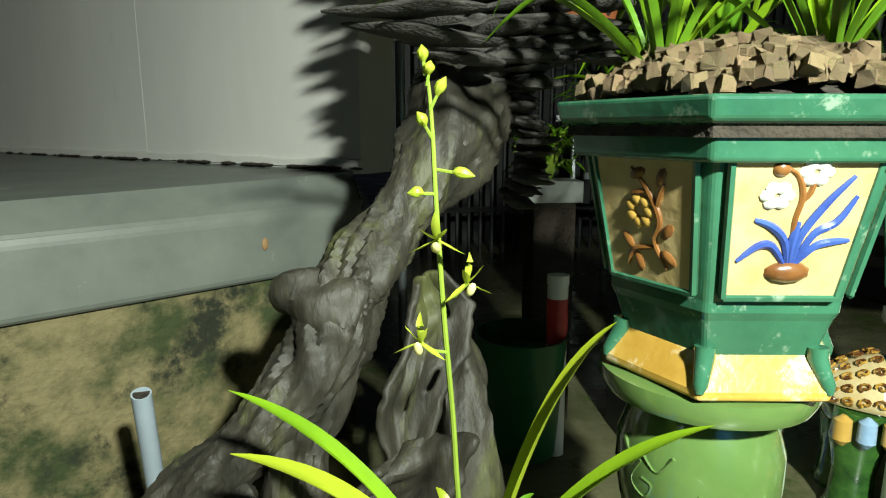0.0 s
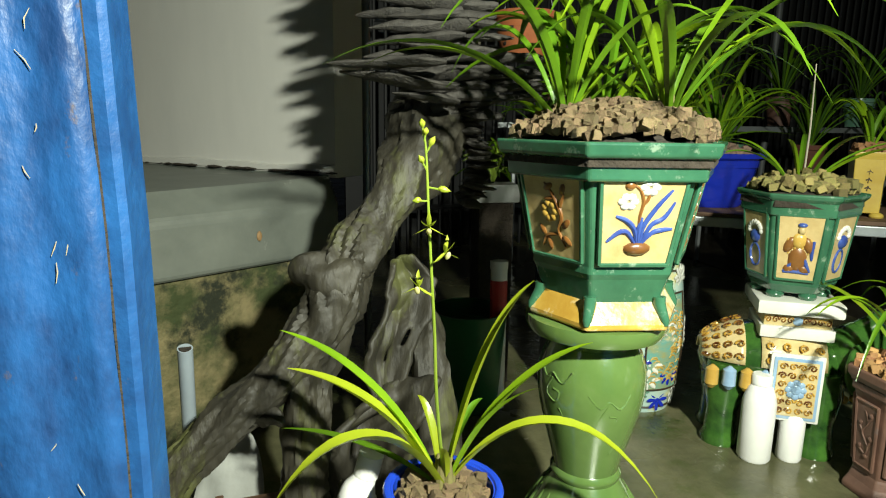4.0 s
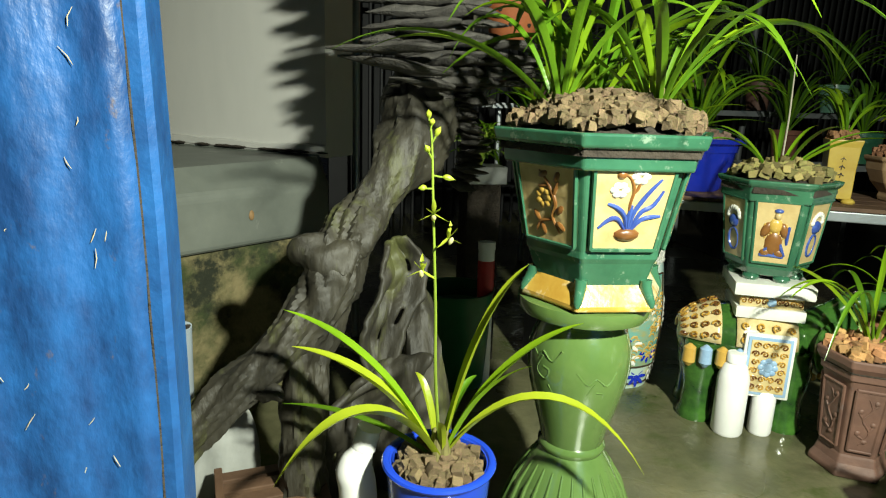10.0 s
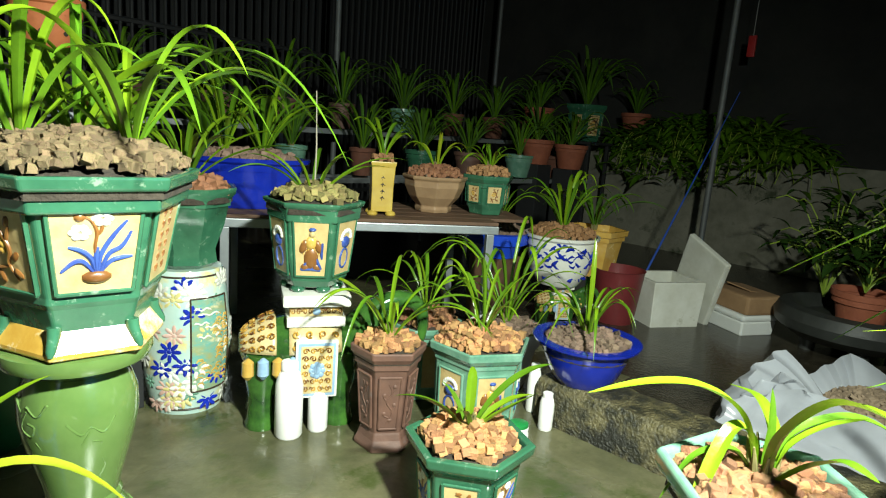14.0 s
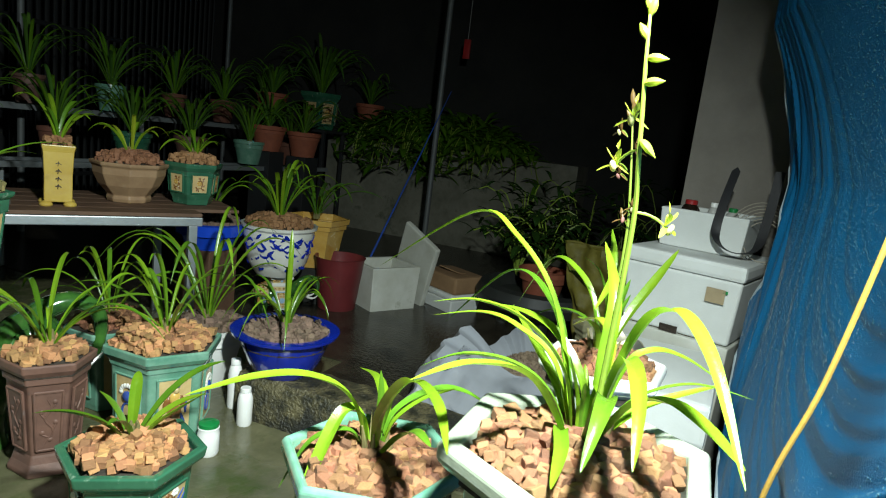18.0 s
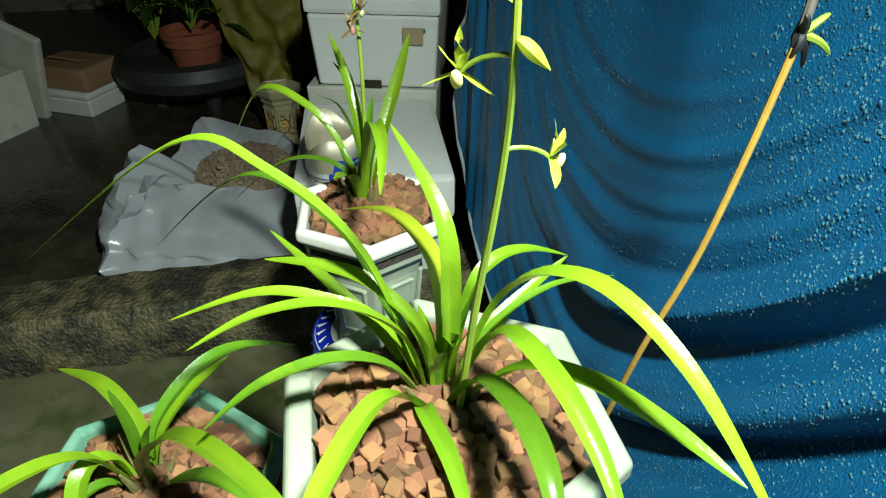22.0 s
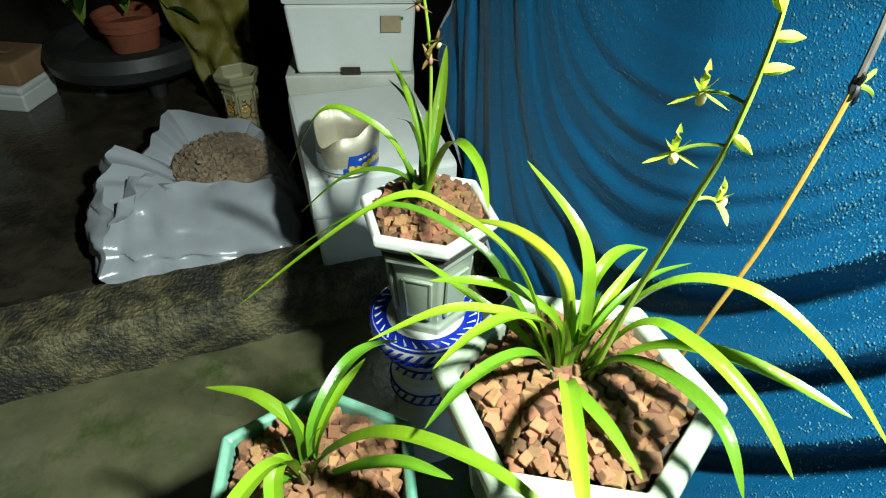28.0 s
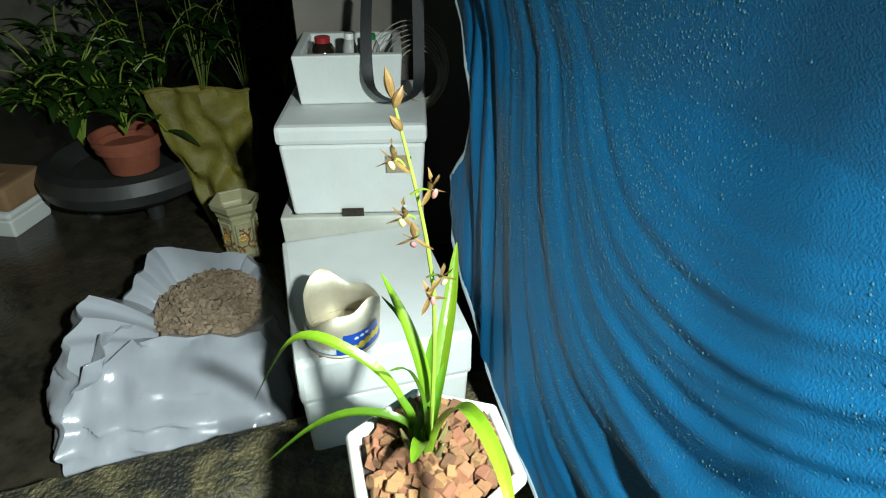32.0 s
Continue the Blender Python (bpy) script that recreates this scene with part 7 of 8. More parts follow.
for i in range(52000):
    x, z = 0.9 + 1.05 * rnd.random(), rnd.uniform(0.25, 1.2)
    if x > cloth_edge(z) - 0.02:
        continue
    if noise.noise((x * 2.5, z * 2.5, 5)) < rnd.uniform(-0.6, 0.3):
        continue
    r = rnd.choice((0.0006, 0.0007, 0.0008, 0.0009, 0.001, 0.0011, 0.0014, 0.0018))
    y = cloth_y(x, z)
    k = len(verts)
    verts += [(x + q.x * r, y + q.y * r * 0.7 + r * 0.2, z + q.z * r * 1.25) for q in iv]
    faces += [[k + t for t in f] for f in ifc]
me = bpy.data.meshes.new("mesh")
me.from_pydata(verts, [], faces)
me.shade_smooth()
ob = part("drop_film", me, "drop", cur, "beads of water on the cloth, coloured pale for their glints")
tagged(ob, "", "", "", "stuff")
bm = box(0.02, 0.62, 1.5, (2.7, -0.95, 0), 0.004)
gb = tagged(part("board", bm, "grey_sheet"), "grey upright board beside the stacked boxes", "board")
gb.matrix_world = pose(0, 0, 0)


# ---- stacked foam boxes by the curtain ----
def foam_box(place, turn, sx, sy, h, label, lid=0.0, open_top=False, mat="foam", taper=0.93, wall=0.022, notch=True):
    """A foam box: a tapered tub, with a lid when lid > 0, or open and hollow."""
    ob = thing("foam_box", place, turn, label, "foam box", "foam boxes")
    if open_top:
        bm = bmesh.new()
        t = taper
        o = [(-sx / 2, -sy / 2), (sx / 2, -sy / 2), (sx / 2, sy / 2), (-sx / 2, sy / 2)]
        i_ = [(x - math.copysign(wall, x), y - math.copysign(wall, y)) for x, y in o]
        loft([[(x * t, y * t, 0) for x, y in o], [(x, y, h) for x, y in o], [(x, y, h) for x, y in i_], [(x * t, y * t, wall) for x, y in i_]], True, True, True, bm)
        b = part("tub", bm, mat, ob, smooth=False)
    else:
        b = part("tub", box(sx * 0.97, sy * 0.97, h - lid, (0, 0, 0), 0.008, taper=taper), mat, ob, smooth=False)
        l = part("lid", box(sx, sy, lid, (0, 0, h - lid + 0.001), 0.012), mat, ob, smooth=False)
    round_bevel(b, 0.004, 2)
    return ob


bx = foam_box((2.05, -0.648, 0), -4, 0.43, 0.325, 0.362, "closed white foam box with a lid, an open tin on it", 0.10)
o = part("stain", box(0.035, 0.016, 0.002, (-0.19, 0.11, 0.3625), 0.0005), "rust", bx, "brown leaf stain on the lid")
b2_ = foam_box((2.465, -0.725, 0), -17, 0.36, 0.34, 0.385, "open foam box filled with red brick chips", 0, True, "dirty_foam")
rnd = random.Random(31)
verts, faces = [], []
cm = cube_set("brick")
for i in range(330):
    s = rnd.uniform(0.018, 0.03)
    mt = Matrix.LocRotScale((rnd.uniform(-0.15, 0.15), rnd.uniform(-0.14, 0.14), 0.36 + rnd.uniform(-0.01, 0.012)), Euler((rnd.uniform(-1, 1), rnd.uniform(-1, 1), rnd.uniform(0, 6))), (s, s * 0.8, s * 0.7))
    k = len(verts)
    me = rnd.choice(cm)
    verts += [mt @ v.co for v in me.vertices]
    faces += [[k + v for v in f.vertices] for f in me.polygons]
me = bpy.data.meshes.new("mesh")
me.from_pydata(verts, [], faces)
me.materials.append(M["brick"])
tagged(part("chip_bed", me, "brick", b2_), "", "", "", "stuff")
bx3 = foam_box((2.445, -0.733, 0.387), -17, 0.34, 0.335, 0.225, "closed white foam box with taped label, on another box", 0.045)
part("tape_label", box(0.002, 0.05, 0.04, (-0.171, -0.10, 0.115), 0), "tape", bx3, "brown paper tape label")
part("tape_label", box(0.001, 0.012, 0.008, (-0.1715, -0.125, 0.145), 0), "green_cap", bx3, "green speck of print")
# no hollow is cut: a dark plate gives the notch's shade
part("hand_slot", box(0.004, 0.05, 0.02, (-0.162, 0.01, 0.0), 0), "soil", bx3, "dark plate painted as the shade in a notch under the rim")
bx4 = foam_box((2.53, -0.745, 0.614), -15, 0.24, 0.25, 0.115, "small open foam box holding jars and bottles", 0, True)
for dx, dy, r, h, mt_, cp in ((-0.04, 0.07, 0.03, 0.12, "dark_bottle", "red_bottle"), (-0.03, 0.005, 0.018, 0.12, "dusty_plastic", "white_plastic"), (-0.01, -0.05, 0.022, 0.11, "dusty_plastic", "green_cap")):
    ob = bottle((2.53 + dx, -0.745 + dy, 0.637), r, h, mt_, "small jar with a cap standing in a foam box", 0.55, cap=r * 0.6, capm=cp)
strap = thing("bag_strap", (2.43, -0.83, 0.62), 0, "looped black webbing strap hanging over the box edge", "strap")
bm = bmesh.new()
pts = smooth3([(0.0, -0.06, 0.25), (-0.03, -0.05, 0.12), (-0.07, -0.03, 0.03), (-0.08, 0.03, 0.015), (-0.06, 0.075, 0.05), (-0.02, 0.07, 0.14), (0.02, 0.05, 0.25)], 6)
part("webbing", ribbon(pts, 0.026, 0.0, 0.99, 1.0), "black_strap", strap)
coil = thing("wire_coil", (2.41, -0.88, 0.63), 0, "loose coil of thin pale wire hanging beside the boxes", "wire")
for k in range(7):
    r = 0.05 + 0.008 * k
    pts = [(0.02 * math.sin(k + a) + 0.01 * k, r * math.cos(a + k), 0.04 + r * math.sin(a + k) * 1.1) for a in [t * 0.42 for t in range(15)]]
    part("loop", tube(smooth3(pts, 2), 0.0012, 5), "twig", coil)

# the cut tin
tin = thing("tin_can", (1.90, -0.568, 0.3635), -4, "cut-down food tin with a blue label, dented rim", "tin can")
bm = bmesh.new()
rings = []
N = 40
for z, r in ((0.0, 0.0665), (0.004, 0.068), (0.006, 0.0665), (0.055, 0.0665), (0.085, 0.067)):
    ring = []
    for i in range(N):
        a = 2 * math.pi * i / N
        dz = 0.014 * math.sin(a * 2 + 0.5) + 0.008 * math.sin(a * 5) if z > 0.08 else 0
        dr = 0.006 * math.sin(a * 3) if z > 0.05 else 0
        ring.append(((r + dr) * math.cos(a), (r + dr) * math.sin(a), z + dz))
    rings.append(ring)
loft(rings, True, True, False, bm)
o = part("can_wall", bm, "tin", tin)
md = o.modifiers.new("sheet", "SOLIDIFY")
md.thickness = 0.001
part("can_bottom", turned([(0.065, 0.003), (0.065, 0.006)], 32), "tin", tin, "wet bare bottom")
bm = bmesh.new()
rings = [[(0.0674 * math.cos(radians(a)), 0.0674 * math.sin(radians(a)), z) for a in range(100, 300, 10)] for z in (0.008, 0.03, 0.05)]
loft(rings, False, False, False, bm)
part("label", bm, "tin_label", tin, "blue printed label")
bm = bmesh.new()
rings = [[(0.068 * math.cos(radians(a)), 0.068 * math.sin(radians(a)), z) for a in range(108, 166, 8)] for z in (0.01, 0.03, 0.048)]
loft(rings, False, False, False, bm)
part("label", bm, "pale_print", tin, "pale printed field")
bm = bmesh.new()
for k, (a, z) in enumerate(((180, 0.02), (192, 0.018), (204, 0.022), (214, 0.026), (226, 0.028), (238, 0.026))):
    n = Vector((math.cos(radians(a)), math.sin(radians(a)), 0))
    m = n.to_track_quat("Z", "Y").to_matrix().to_4x4()
    m.translation = n * 0.0676 + Vector((0, 0, z))
    blob(bm, m, 0, 0, 0.008, 0.008, 0.0012, 0, 12, 5)
part("fruit_print", bm, "yellow_print", tin, "yellow fruit rings printed on the label")
bm = bmesh.new()
for k in range(3):
    a = 196 + 9 * k
    n = Vector((math.cos(radians(a)), math.sin(radians(a)), 0))
    m = n.to_track_quat("Z", "Y").to_matrix().to_4x4()
    m.translation = n * 0.0676 + Vector((0, 0, 0.039 + 0.002 * k))
    blob(bm, m, 0, 0, 0.0045, 0.003, 0.001, 0, 8, 4)
part("label_print", bm, "pale_print", tin)


# ---- grey plastic bag of bark ----
bagt = thing("plastic_bag", (2.31, -0.215, 0), 0, "crumpled grey plastic sheet bag, open and half full of bark chips", "bag")


def crumple(p, amp, seed):
    """Creases of a stiff sheet: ridge lines in several directions, stronger in some places."""
    rnd = random.Random(seed)
    v = 0.0
    for k in range(6):
        a, b = rnd.uniform(0, 3.14), rnd.uniform(-0.8, 0.8)
        w = p[0] * math.cos(a) + p[1] * math.sin(a) + p[2] * b * 1.6
        w = w * rnd.uniform(5.5, 14) + rnd.random() + 0.35 * noise.noise((p[0] * 5 + k, p[1] * 5, p[2] * 5))
        v += (abs(w - math.floor(w) - 0.5) * 4 - 1) * rnd.uniform(0.4, 1.0) * (0.5 + noise.noise((p[0] * 4, p[1] * 4 + 3 * k, p[2] * 4)))
    return v * amp


# foot and mouth of the sheet, from the front corner round by the kerb, the boxes and the back
FOOT = ((-0.25, 0.225), (-0.27, 0.08), (-0.3, -0.08), (-0.32, -0.225), (-0.1, -0.265), (0.18, -0.265), (0.33, -0.23), (0.38, -0.1), (0.37, 0.04), (0.28, 0.16), (0.12, 0.245), (-0.08, 0.27))
MOUTH = ((-0.11, 0.185, 0.15), (-0.03, 0.05, 0.175), (-0.06, -0.08, 0.155), (-0.09, -0.21, 0.16), (0.0, -0.235, 0.13), (0.2, -0.23, 0.13), (0.3, -0.2, 0.145), (0.33, -0.13, 0.15), (0.3, 0.03, 0.225), (0.19, 0.115, 0.14), (0.09, 0.165, 0.235), (-0.02, 0.2, 0.2))
NA, NH = 16, 30
cols = len(FOOT) * NA
rings = []
for j in range(NH + 12):
    f = min(1.0, j / NH)
    into = max(0, j - NH) / 11
    ring = []
    for i in range(cols):
        k, w = divmod(i, NA)
        w = w / NA
        w = w * w * (3 - 2 * w) * 0.5 + w * 0.5
        a, b = Vector(FOOT[k] + (0.004,)), Vector(FOOT[(k + 1) % 12] + (0.004,))
        c, d = Vector(MOUTH[k]), Vector(MOUTH[(k + 1) % 12])
        p, q = a.lerp(b, w), c.lerp(d, w)
        o = p.lerp(q, f)
        belly = math.sin(math.pi * f) * 0.03
        out = Vector((p.x - 0.03, p.y, 0)).normalized()
        o += out * (belly + crumple(o, 0.015, 5) * min(1.0, 3 * f + 0.2) * (1 - 0.5 * into))
        o.z = max(0.003, o.z + crumple(o, 0.006, 8) * f)
        if into:
            hub = Vector((0.11, -0.08, 0.09))
            o = o.lerp(hub, 0.55 * into) - Vector((0, 0, 0.05 * into * into))
        ring.append(o)
    rings.append(ring)
part("sheet", loft(rings, True, True, False, bmesh.new()), "bag", bagt)
bm = bmesh.new()
g = []
for j in range(22):
    v = j / 21
    row = []
    for i in range(30):
        u = i / 29
        p = Vector((-0.13 + 0.19 * u + 0.08 * v * u, 0.2 - 0.075 * u - 0.05 * v, 0.13 + 0.085 * v * (1 - 0.75 * abs(u - 0.35)) - 0.05 * u * v))
        p += Vector((0.6, 0.8, 0.3)) * crumple(p, 0.014, 21)
        row.append(p)
    g.append(row)
loft(g, False, False, False, bm)
o = part("flap", bm, "bag", bagt)
md = o.modifiers.new("sheet", "SOLIDIFY")
md.thickness = 0.0016
rnd = random.Random(17)
verts, faces = [], []
for i in range(1300):
    a, r = rnd.uniform(0, 6.28), math.sqrt(rnd.random())
    x, y = 0.125 + 0.16 * r * math.cos(a), -0.09 + 0.135 * r * math.sin(a)
    z = 0.115 + 0.05 * (1 - r * r) + rnd.uniform(-0.006, 0.006)
    s = rnd.uniform(0.008, 0.019)
    mt = Matrix.LocRotScale((x, y, z), Euler((rnd.uniform(-0.7, 0.7), rnd.uniform(-0.7, 0.7), rnd.uniform(0, 6))), (s * 1.3, s * 0.8, s * 0.5))
    k = len(verts)
    me = rnd.choice(cm)
    verts += [mt @ v.co for v in me.vertices]
    faces += [[k + v for v in f.vertices] for f in me.polygons]
me = bpy.data.meshes.new("mesh")
me.from_pydata(verts, [], faces)
me.materials.append(M["bark"])
tagged(part("bark_bed", me, "bark", bagt, "dry brown bark chips"), "", "", "", "stuff")
part("bark_core", turned([(0.16, 0.02), (0.16, 0.1), (0.1, 0.145), (0.01, 0.16)], 24), "bark", bagt, m=Matrix.Translation((0.12, -0.09, -0.02)))

# ---- sack, small yellow pot, tyre planter, far boxes ----
sack = thing("woven_sack", (3.12, -0.335, 0), 74, "limp yellow woven plastic sack standing against the dark", "sack")
bm = bmesh.new()
rings = []
for j in range(41):
    f = j / 40
    w = 0.095 + 0.075 * f
    ring = []
    for i in range(72):
        a = 2 * math.pi * i / 72
        d = 0.05 * (1 - 0.6 * f)
        ring.append((w * math.cos(a) * (1 + 0.06 * noise.noise((math.cos(a) * 2, f * 3, 2))) - 0.06 * (1 - f), d * math.sin(a) + 0.03 * noise.noise((math.cos(a) * 3, f * 4, 0)) - 0.05 * f, 0.005 + 0.46 * f + 0.012 * noise.noise((math.cos(a) * 2, 5, f))))
    rings.append([Vector(p) + Vector((0, 1, 0)) * crumple(p, 0.022, 33) * (0.3 + 0.7 * f) for p in ring])
loft(rings, True, True, False, bm)
part("cloth", bm, "sack", sack)
part("hem", tube([Vector(p) for p in rings[-1]] + [Vector(rings[-1][0])], 0.005, 6), "sack", sack, "rolled yellow hem of the sack mouth")
bm = bmesh.new()
for k in range(3):
    box(0.012, 0.002, 0.016, (0.03 + 0.017 * k, -0.085, 0.3), 0, bm)
sy = sided_pot("hexagonal_pot", (2.83, -0.405, 0), [(0.055, 0.0), (0.057, 0.02), (0.05, 0.03), (0.056, 0.16), (0.06, 0.18), (0.075, 0.2), (0.078, 0.222)], start=-20, glaze="sallow_glaze", panel="sallow_glaze", reliefs=(relief_branch,), pz=(0.04, 0.16), label="small empty yellow-grey hexagonal pot", pw=0.7, thick=0.01)
tyre = thing("tyre_planter", (3.38, -0.06, 0.06), 0, "wide dark bowl-shaped rubber planter on feet", "planter")
part("bowl", turned([(0.16, 0.0), (0.24, 0.02), (0.30, 0.06), (0.31, 0.1), (0.29, 0.14), (0.25, 0.15), (0.23, 0.13), (0.2, 0.1)], 48), "rubber", tyre)
for k in range(4):
    a = k * 1.57 + 0.4
    part("foot", turned([(0.03, -0.06), (0.035, 0.01)], 10), "rubber", tyre, m=Matrix.Translation((0.16 * math.cos(a), 0.16 * math.sin(a), 0)))
rp = round_pot("plant_pot", (3.33, -0.08, 0.165), [(0.085, 0.0), (0.105, 0.1), (0.12, 0.105), (0.122, 0.13)], "terracotta", "red-brown plastic pot standing in a dark planter", n=32)


def bushy(place, n, reach, height, seed, name="shrub", label="dark leafy foliage plant", w=0.035, mat="leaf_dark", down=0.0, length=0.1):
    """A leafy plant: stems with many small pointed leaves."""
    rnd = random.Random(seed)
    ob = thing(name, place, 0, label, "plant", "foliage plants")
    bm = bmesh.new()
    st = bmesh.new()
    for i in range(n):
        a = rnd.uniform(0, 6.28)
        r = reach * rnd.uniform(0.3, 1.0)
        h = height * rnd.uniform(0.4, 1.0)
        tip = Vector((r * math.cos(a), r * math.sin(a), h - down * r))
        line = bez((0, 0, 0), (tip.x * 0.2, tip.y * 0.2, h * 0.7), (tip.x * 0.7, tip.y * 0.7, h * 1.05), tip, 6)
        tube(line, 0.003, 4, st)
        for k in range(7):
            p = line[rnd.randint(2, 6)]
            b = rnd.uniform(0, 6.28)
            ln = length * rnd.uniform(0.6, 1.2)
            q = p + Vector((ln * math.cos(b), ln * math.sin(b), rnd.uniform(-0.7, 0.5) * ln))
            lf = ribbon(bez(p, p.lerp(q, 0.35) + Vector((0, 0, ln * 0.2)), p.lerp(q, 0.7) + Vector((0, 0, ln * 0.12)), q, 5), w * rnd.uniform(0.7, 1.2), 0.3, 0.35, 0.3)
            me = bpy.data.meshes.new("tmp")
            lf.to_mesh(me)
            lf.free()
            bm.from_mesh(me)
            bpy.data.meshes.remove(me)
    tagged(part("foliage", bm, mat, ob), "", "", "", "stuff")
    tagged(part("twig_mass", st, "stem", ob), "", "", "", "stuff")
    return ob


# these shrubs use the darkened leaf colour in place of real dimness
bushy((3.33, -0.08, 0.29), 26, 0.26, 0.3, 3, "shrub", "glossy foliage plant in a red-brown pot, leaf colour darkened for weak light", 0.035, "leaf_dimmed", 0.3, 0.09)
bushy((3.52, 0.1, 0.2), 26, 0.3, 0.5, 4, "shrub", "leafy shrub in the planter, leaf colour darkened for weak light", 0.03, "leaf_dimmed", 0.2, 0.1)
foam_box((3.14, 0.675, 0), -30, 0.27, 0.25, 0.215, "old stained foam box standing open", 0, True, "dirty_foam")
lid = thing("box_lid", (3.335, 0.63, 0.0), -28, "stained foam box lid leaning behind an open box", "foam lid")
o = part("panel", box(0.03, 0.27, 0.40, (0, 0, 0), 0.008), "dirty_foam", lid, smooth=False)
o.matrix_local = Euler((0.38, -0.12, 0)).to_matrix().to_4x4()
foam_box((3.36, 0.385, 0), -28, 0.2, 0.24, 0.10, "long white foam box under brown cardboard", 0.03)
cb = thing("cardboard_box", (3.38, 0.39, 0.101), -28, "flattened brown cardboard box lying on a foam box", "cardboard box")
part("carton", box(0.2, 0.26, 0.085, (0, 0, 0), 0.012, taper=1.05), "cardboard", cb, smooth=False)
o = part("flap", box(0.1, 0.13, 0.006, (0, 0.02, 0.088), 0.002), "cardboard", cb, smooth=False)
o.matrix_local = Euler((0.1, 0.15, 0.2)).to_matrix().to_4x4()
bucket = round_pot("bucket", (2.93, 0.80, 0), [(0.085, 0.0), (0.09, 0.01), (0.115, 0.24), (0.12, 0.25)], "red_plastic", "dull red plastic bucket behind the bowl", "bucket", "buckets", n=32)
rodt = thing("fishing_rod", (3.2, 0.86, 0.0), 0, "thin blue rod leaning upright", "rod")
part("rod", tube([(0.0, 0.0, 0.0), (0.12, -0.015, 0.2), (0.75, -0.1, 1.13)], [0.007, 0.006, 0.002], 8), "rod", rodt)

# ---- bench and the pots on it ----
BL, BR = Vector((1.295, 1.35, 0)), Vector((2.10, 0.87, 0))
ux = (BR - BL).normalized()
uy = Vector((-ux.y, ux.x, 0))
bench = thing("plant_bench", BL, math.degrees(math.atan2(ux.y, ux.x)), "galvanised steel-framed plant bench with a plank top", "bench")
ln = (BR - BL).length + 0.03
for y in (0.0, 0.5):
    part("rail", box(ln, 0.03, 0.03, (ln / 2 - 0.02, y + 0.015, 0.452), 0.003), "galv", bench, smooth=False)
for x in (0.0, ln - 0.05):
    for y in (0.0, 0.5):
        part("leg", box(0.028, 0.028, 0.452, (x, y + 0.015, 0), 0.002), "galv", bench, smooth=False)
for k in range(5):
    part("plank", box(ln + (0.16 if k else 0), 0.095, 0.012, ((ln + (0.16 if k else 0)) / 2 - 0.02, 0.055 + 0.1 * k, 0.483), 0.002), "crate", bench, smooth=False)


def on_bench(x, y, z=0.4955):
    p = BL + ux * x + uy * y
    return (p.x, p.y, z)


ob = thing("oval_pot", on_bench(0.06, 0.22), math.degrees(math.atan2(ux.y, ux.x)), "wide cobalt-blue glazed oval pot on a bench", "plant pot", "glazed pots")
bm = turned([(0.72, 0.0), (0.76, 0.008), (0.9, 0.1), (0.94, 0.15), (1.08, 0.16), (1.1, 0.175), (0.98, 0.175), (0.95, 0.13)], 44)
for v in bm.verts:
    v.co.x *= 0.2
    v.co.y *= 0.12
part("body", bm, "cobalt", ob)
gravel(ob, 0.112, 0.165, "grey_brick", 0.022, 19, 0, 0, 0.02, False, 2, 1.65)
for k, dx in enumerate((-0.08, 0.05)):
    q = on_bench(0.06 + dx, 0.22, 0.67)
    tuft(q, 20, 0.3, 0.3, 0.018, 90 + k, ("leaf_bright", "leaf"), "lush green orchid in a wide blue pot", 0.3)
q = on_bench(0.53, 0.14)
yp = sided_pot("square_pot", q, [(0.054, 0.012), (0.055, 0.03), (0.055, 0.1), (0.06, 0.17), (0.064, 0.182), (0.066, 0.192)], start=12, n=4, glaze="yellow_glaze", panel=None, label="tall square yellow glazed pot with brushed characters", feet=True, thick=0.008)
for k in range(4):
    bm = bmesh.new()
    m = Matrix.Translation((0, 0, 0))
    m, w0, w1, h = side_frame(2, 0.052, 0.03, 0.053, 0.16, 4, 12, 0.002)
    stroke(bm, m, [(-0.008, 0.038 - 0.024 * k), (0.0, 0.042 - 0.024 * k), (0.008, 0.036 - 0.024 * k)], 0.0025)
    stroke(bm, m, [(0.0, 0.046 - 0.024 * k), (-0.002, 0.03 - 0.024 * k)], 0.0022)
    part("brush_mark", bm, "ink", yp)
gravel(yp, 0.055, 0.19, "brick", 0.017, 20, 4, 12, 0.012, False)
tuft((q[0], q[1], 0.69), 9, 0.19, 0.18, 0.017, 95, ("leaf_bright", "leaf"), "green orchid in a tall yellow pot", 0.25)
q = on_bench(0.76, 0.26)
bp_ = sided_pot("bowl_pot", q, [(0.07, 0.0), (0.075, 0.015), (0.07, 0.025), (0.1, 0.06), (0.118, 0.1), (0.12, 0.125), (0.128, 0.13), (0.13, 0.142)], start=5, n=8, glaze="tan_clay", panel=None, label="low octagonal tan stoneware pot with flower reliefs", category="bowl", thick=0.012)
gravel(bp_, 0.112, 0.14, "brick", 0.018, 21, 8, 5, 0.03, False)
tuft((q[0], q[1], 0.65), 7, 0.16, 0.2, 0.016, 96, ("leaf_bright", "leaf_yellow"), "yellow-green orchid in a tan bowl", 0.3)
q = on_bench(0.98, 0.26)
dp = sided_pot("hexagonal_pot", q, [(0.07, 0.0), (0.075, 0.02), (0.085, 0.04), (0.092, 0.12), (0.105, 0.14), (0.108, 0.155)], start=-150, reliefs=(relief_branch,), pz=(0.045, 0.118), label="small green hexagonal pot with cream panels on a bench", pw=0.66, thick=0.01)
gravel(dp, 0.094, 0.155, "brick", 0.018, 22, 6, -150, 0.02, False)
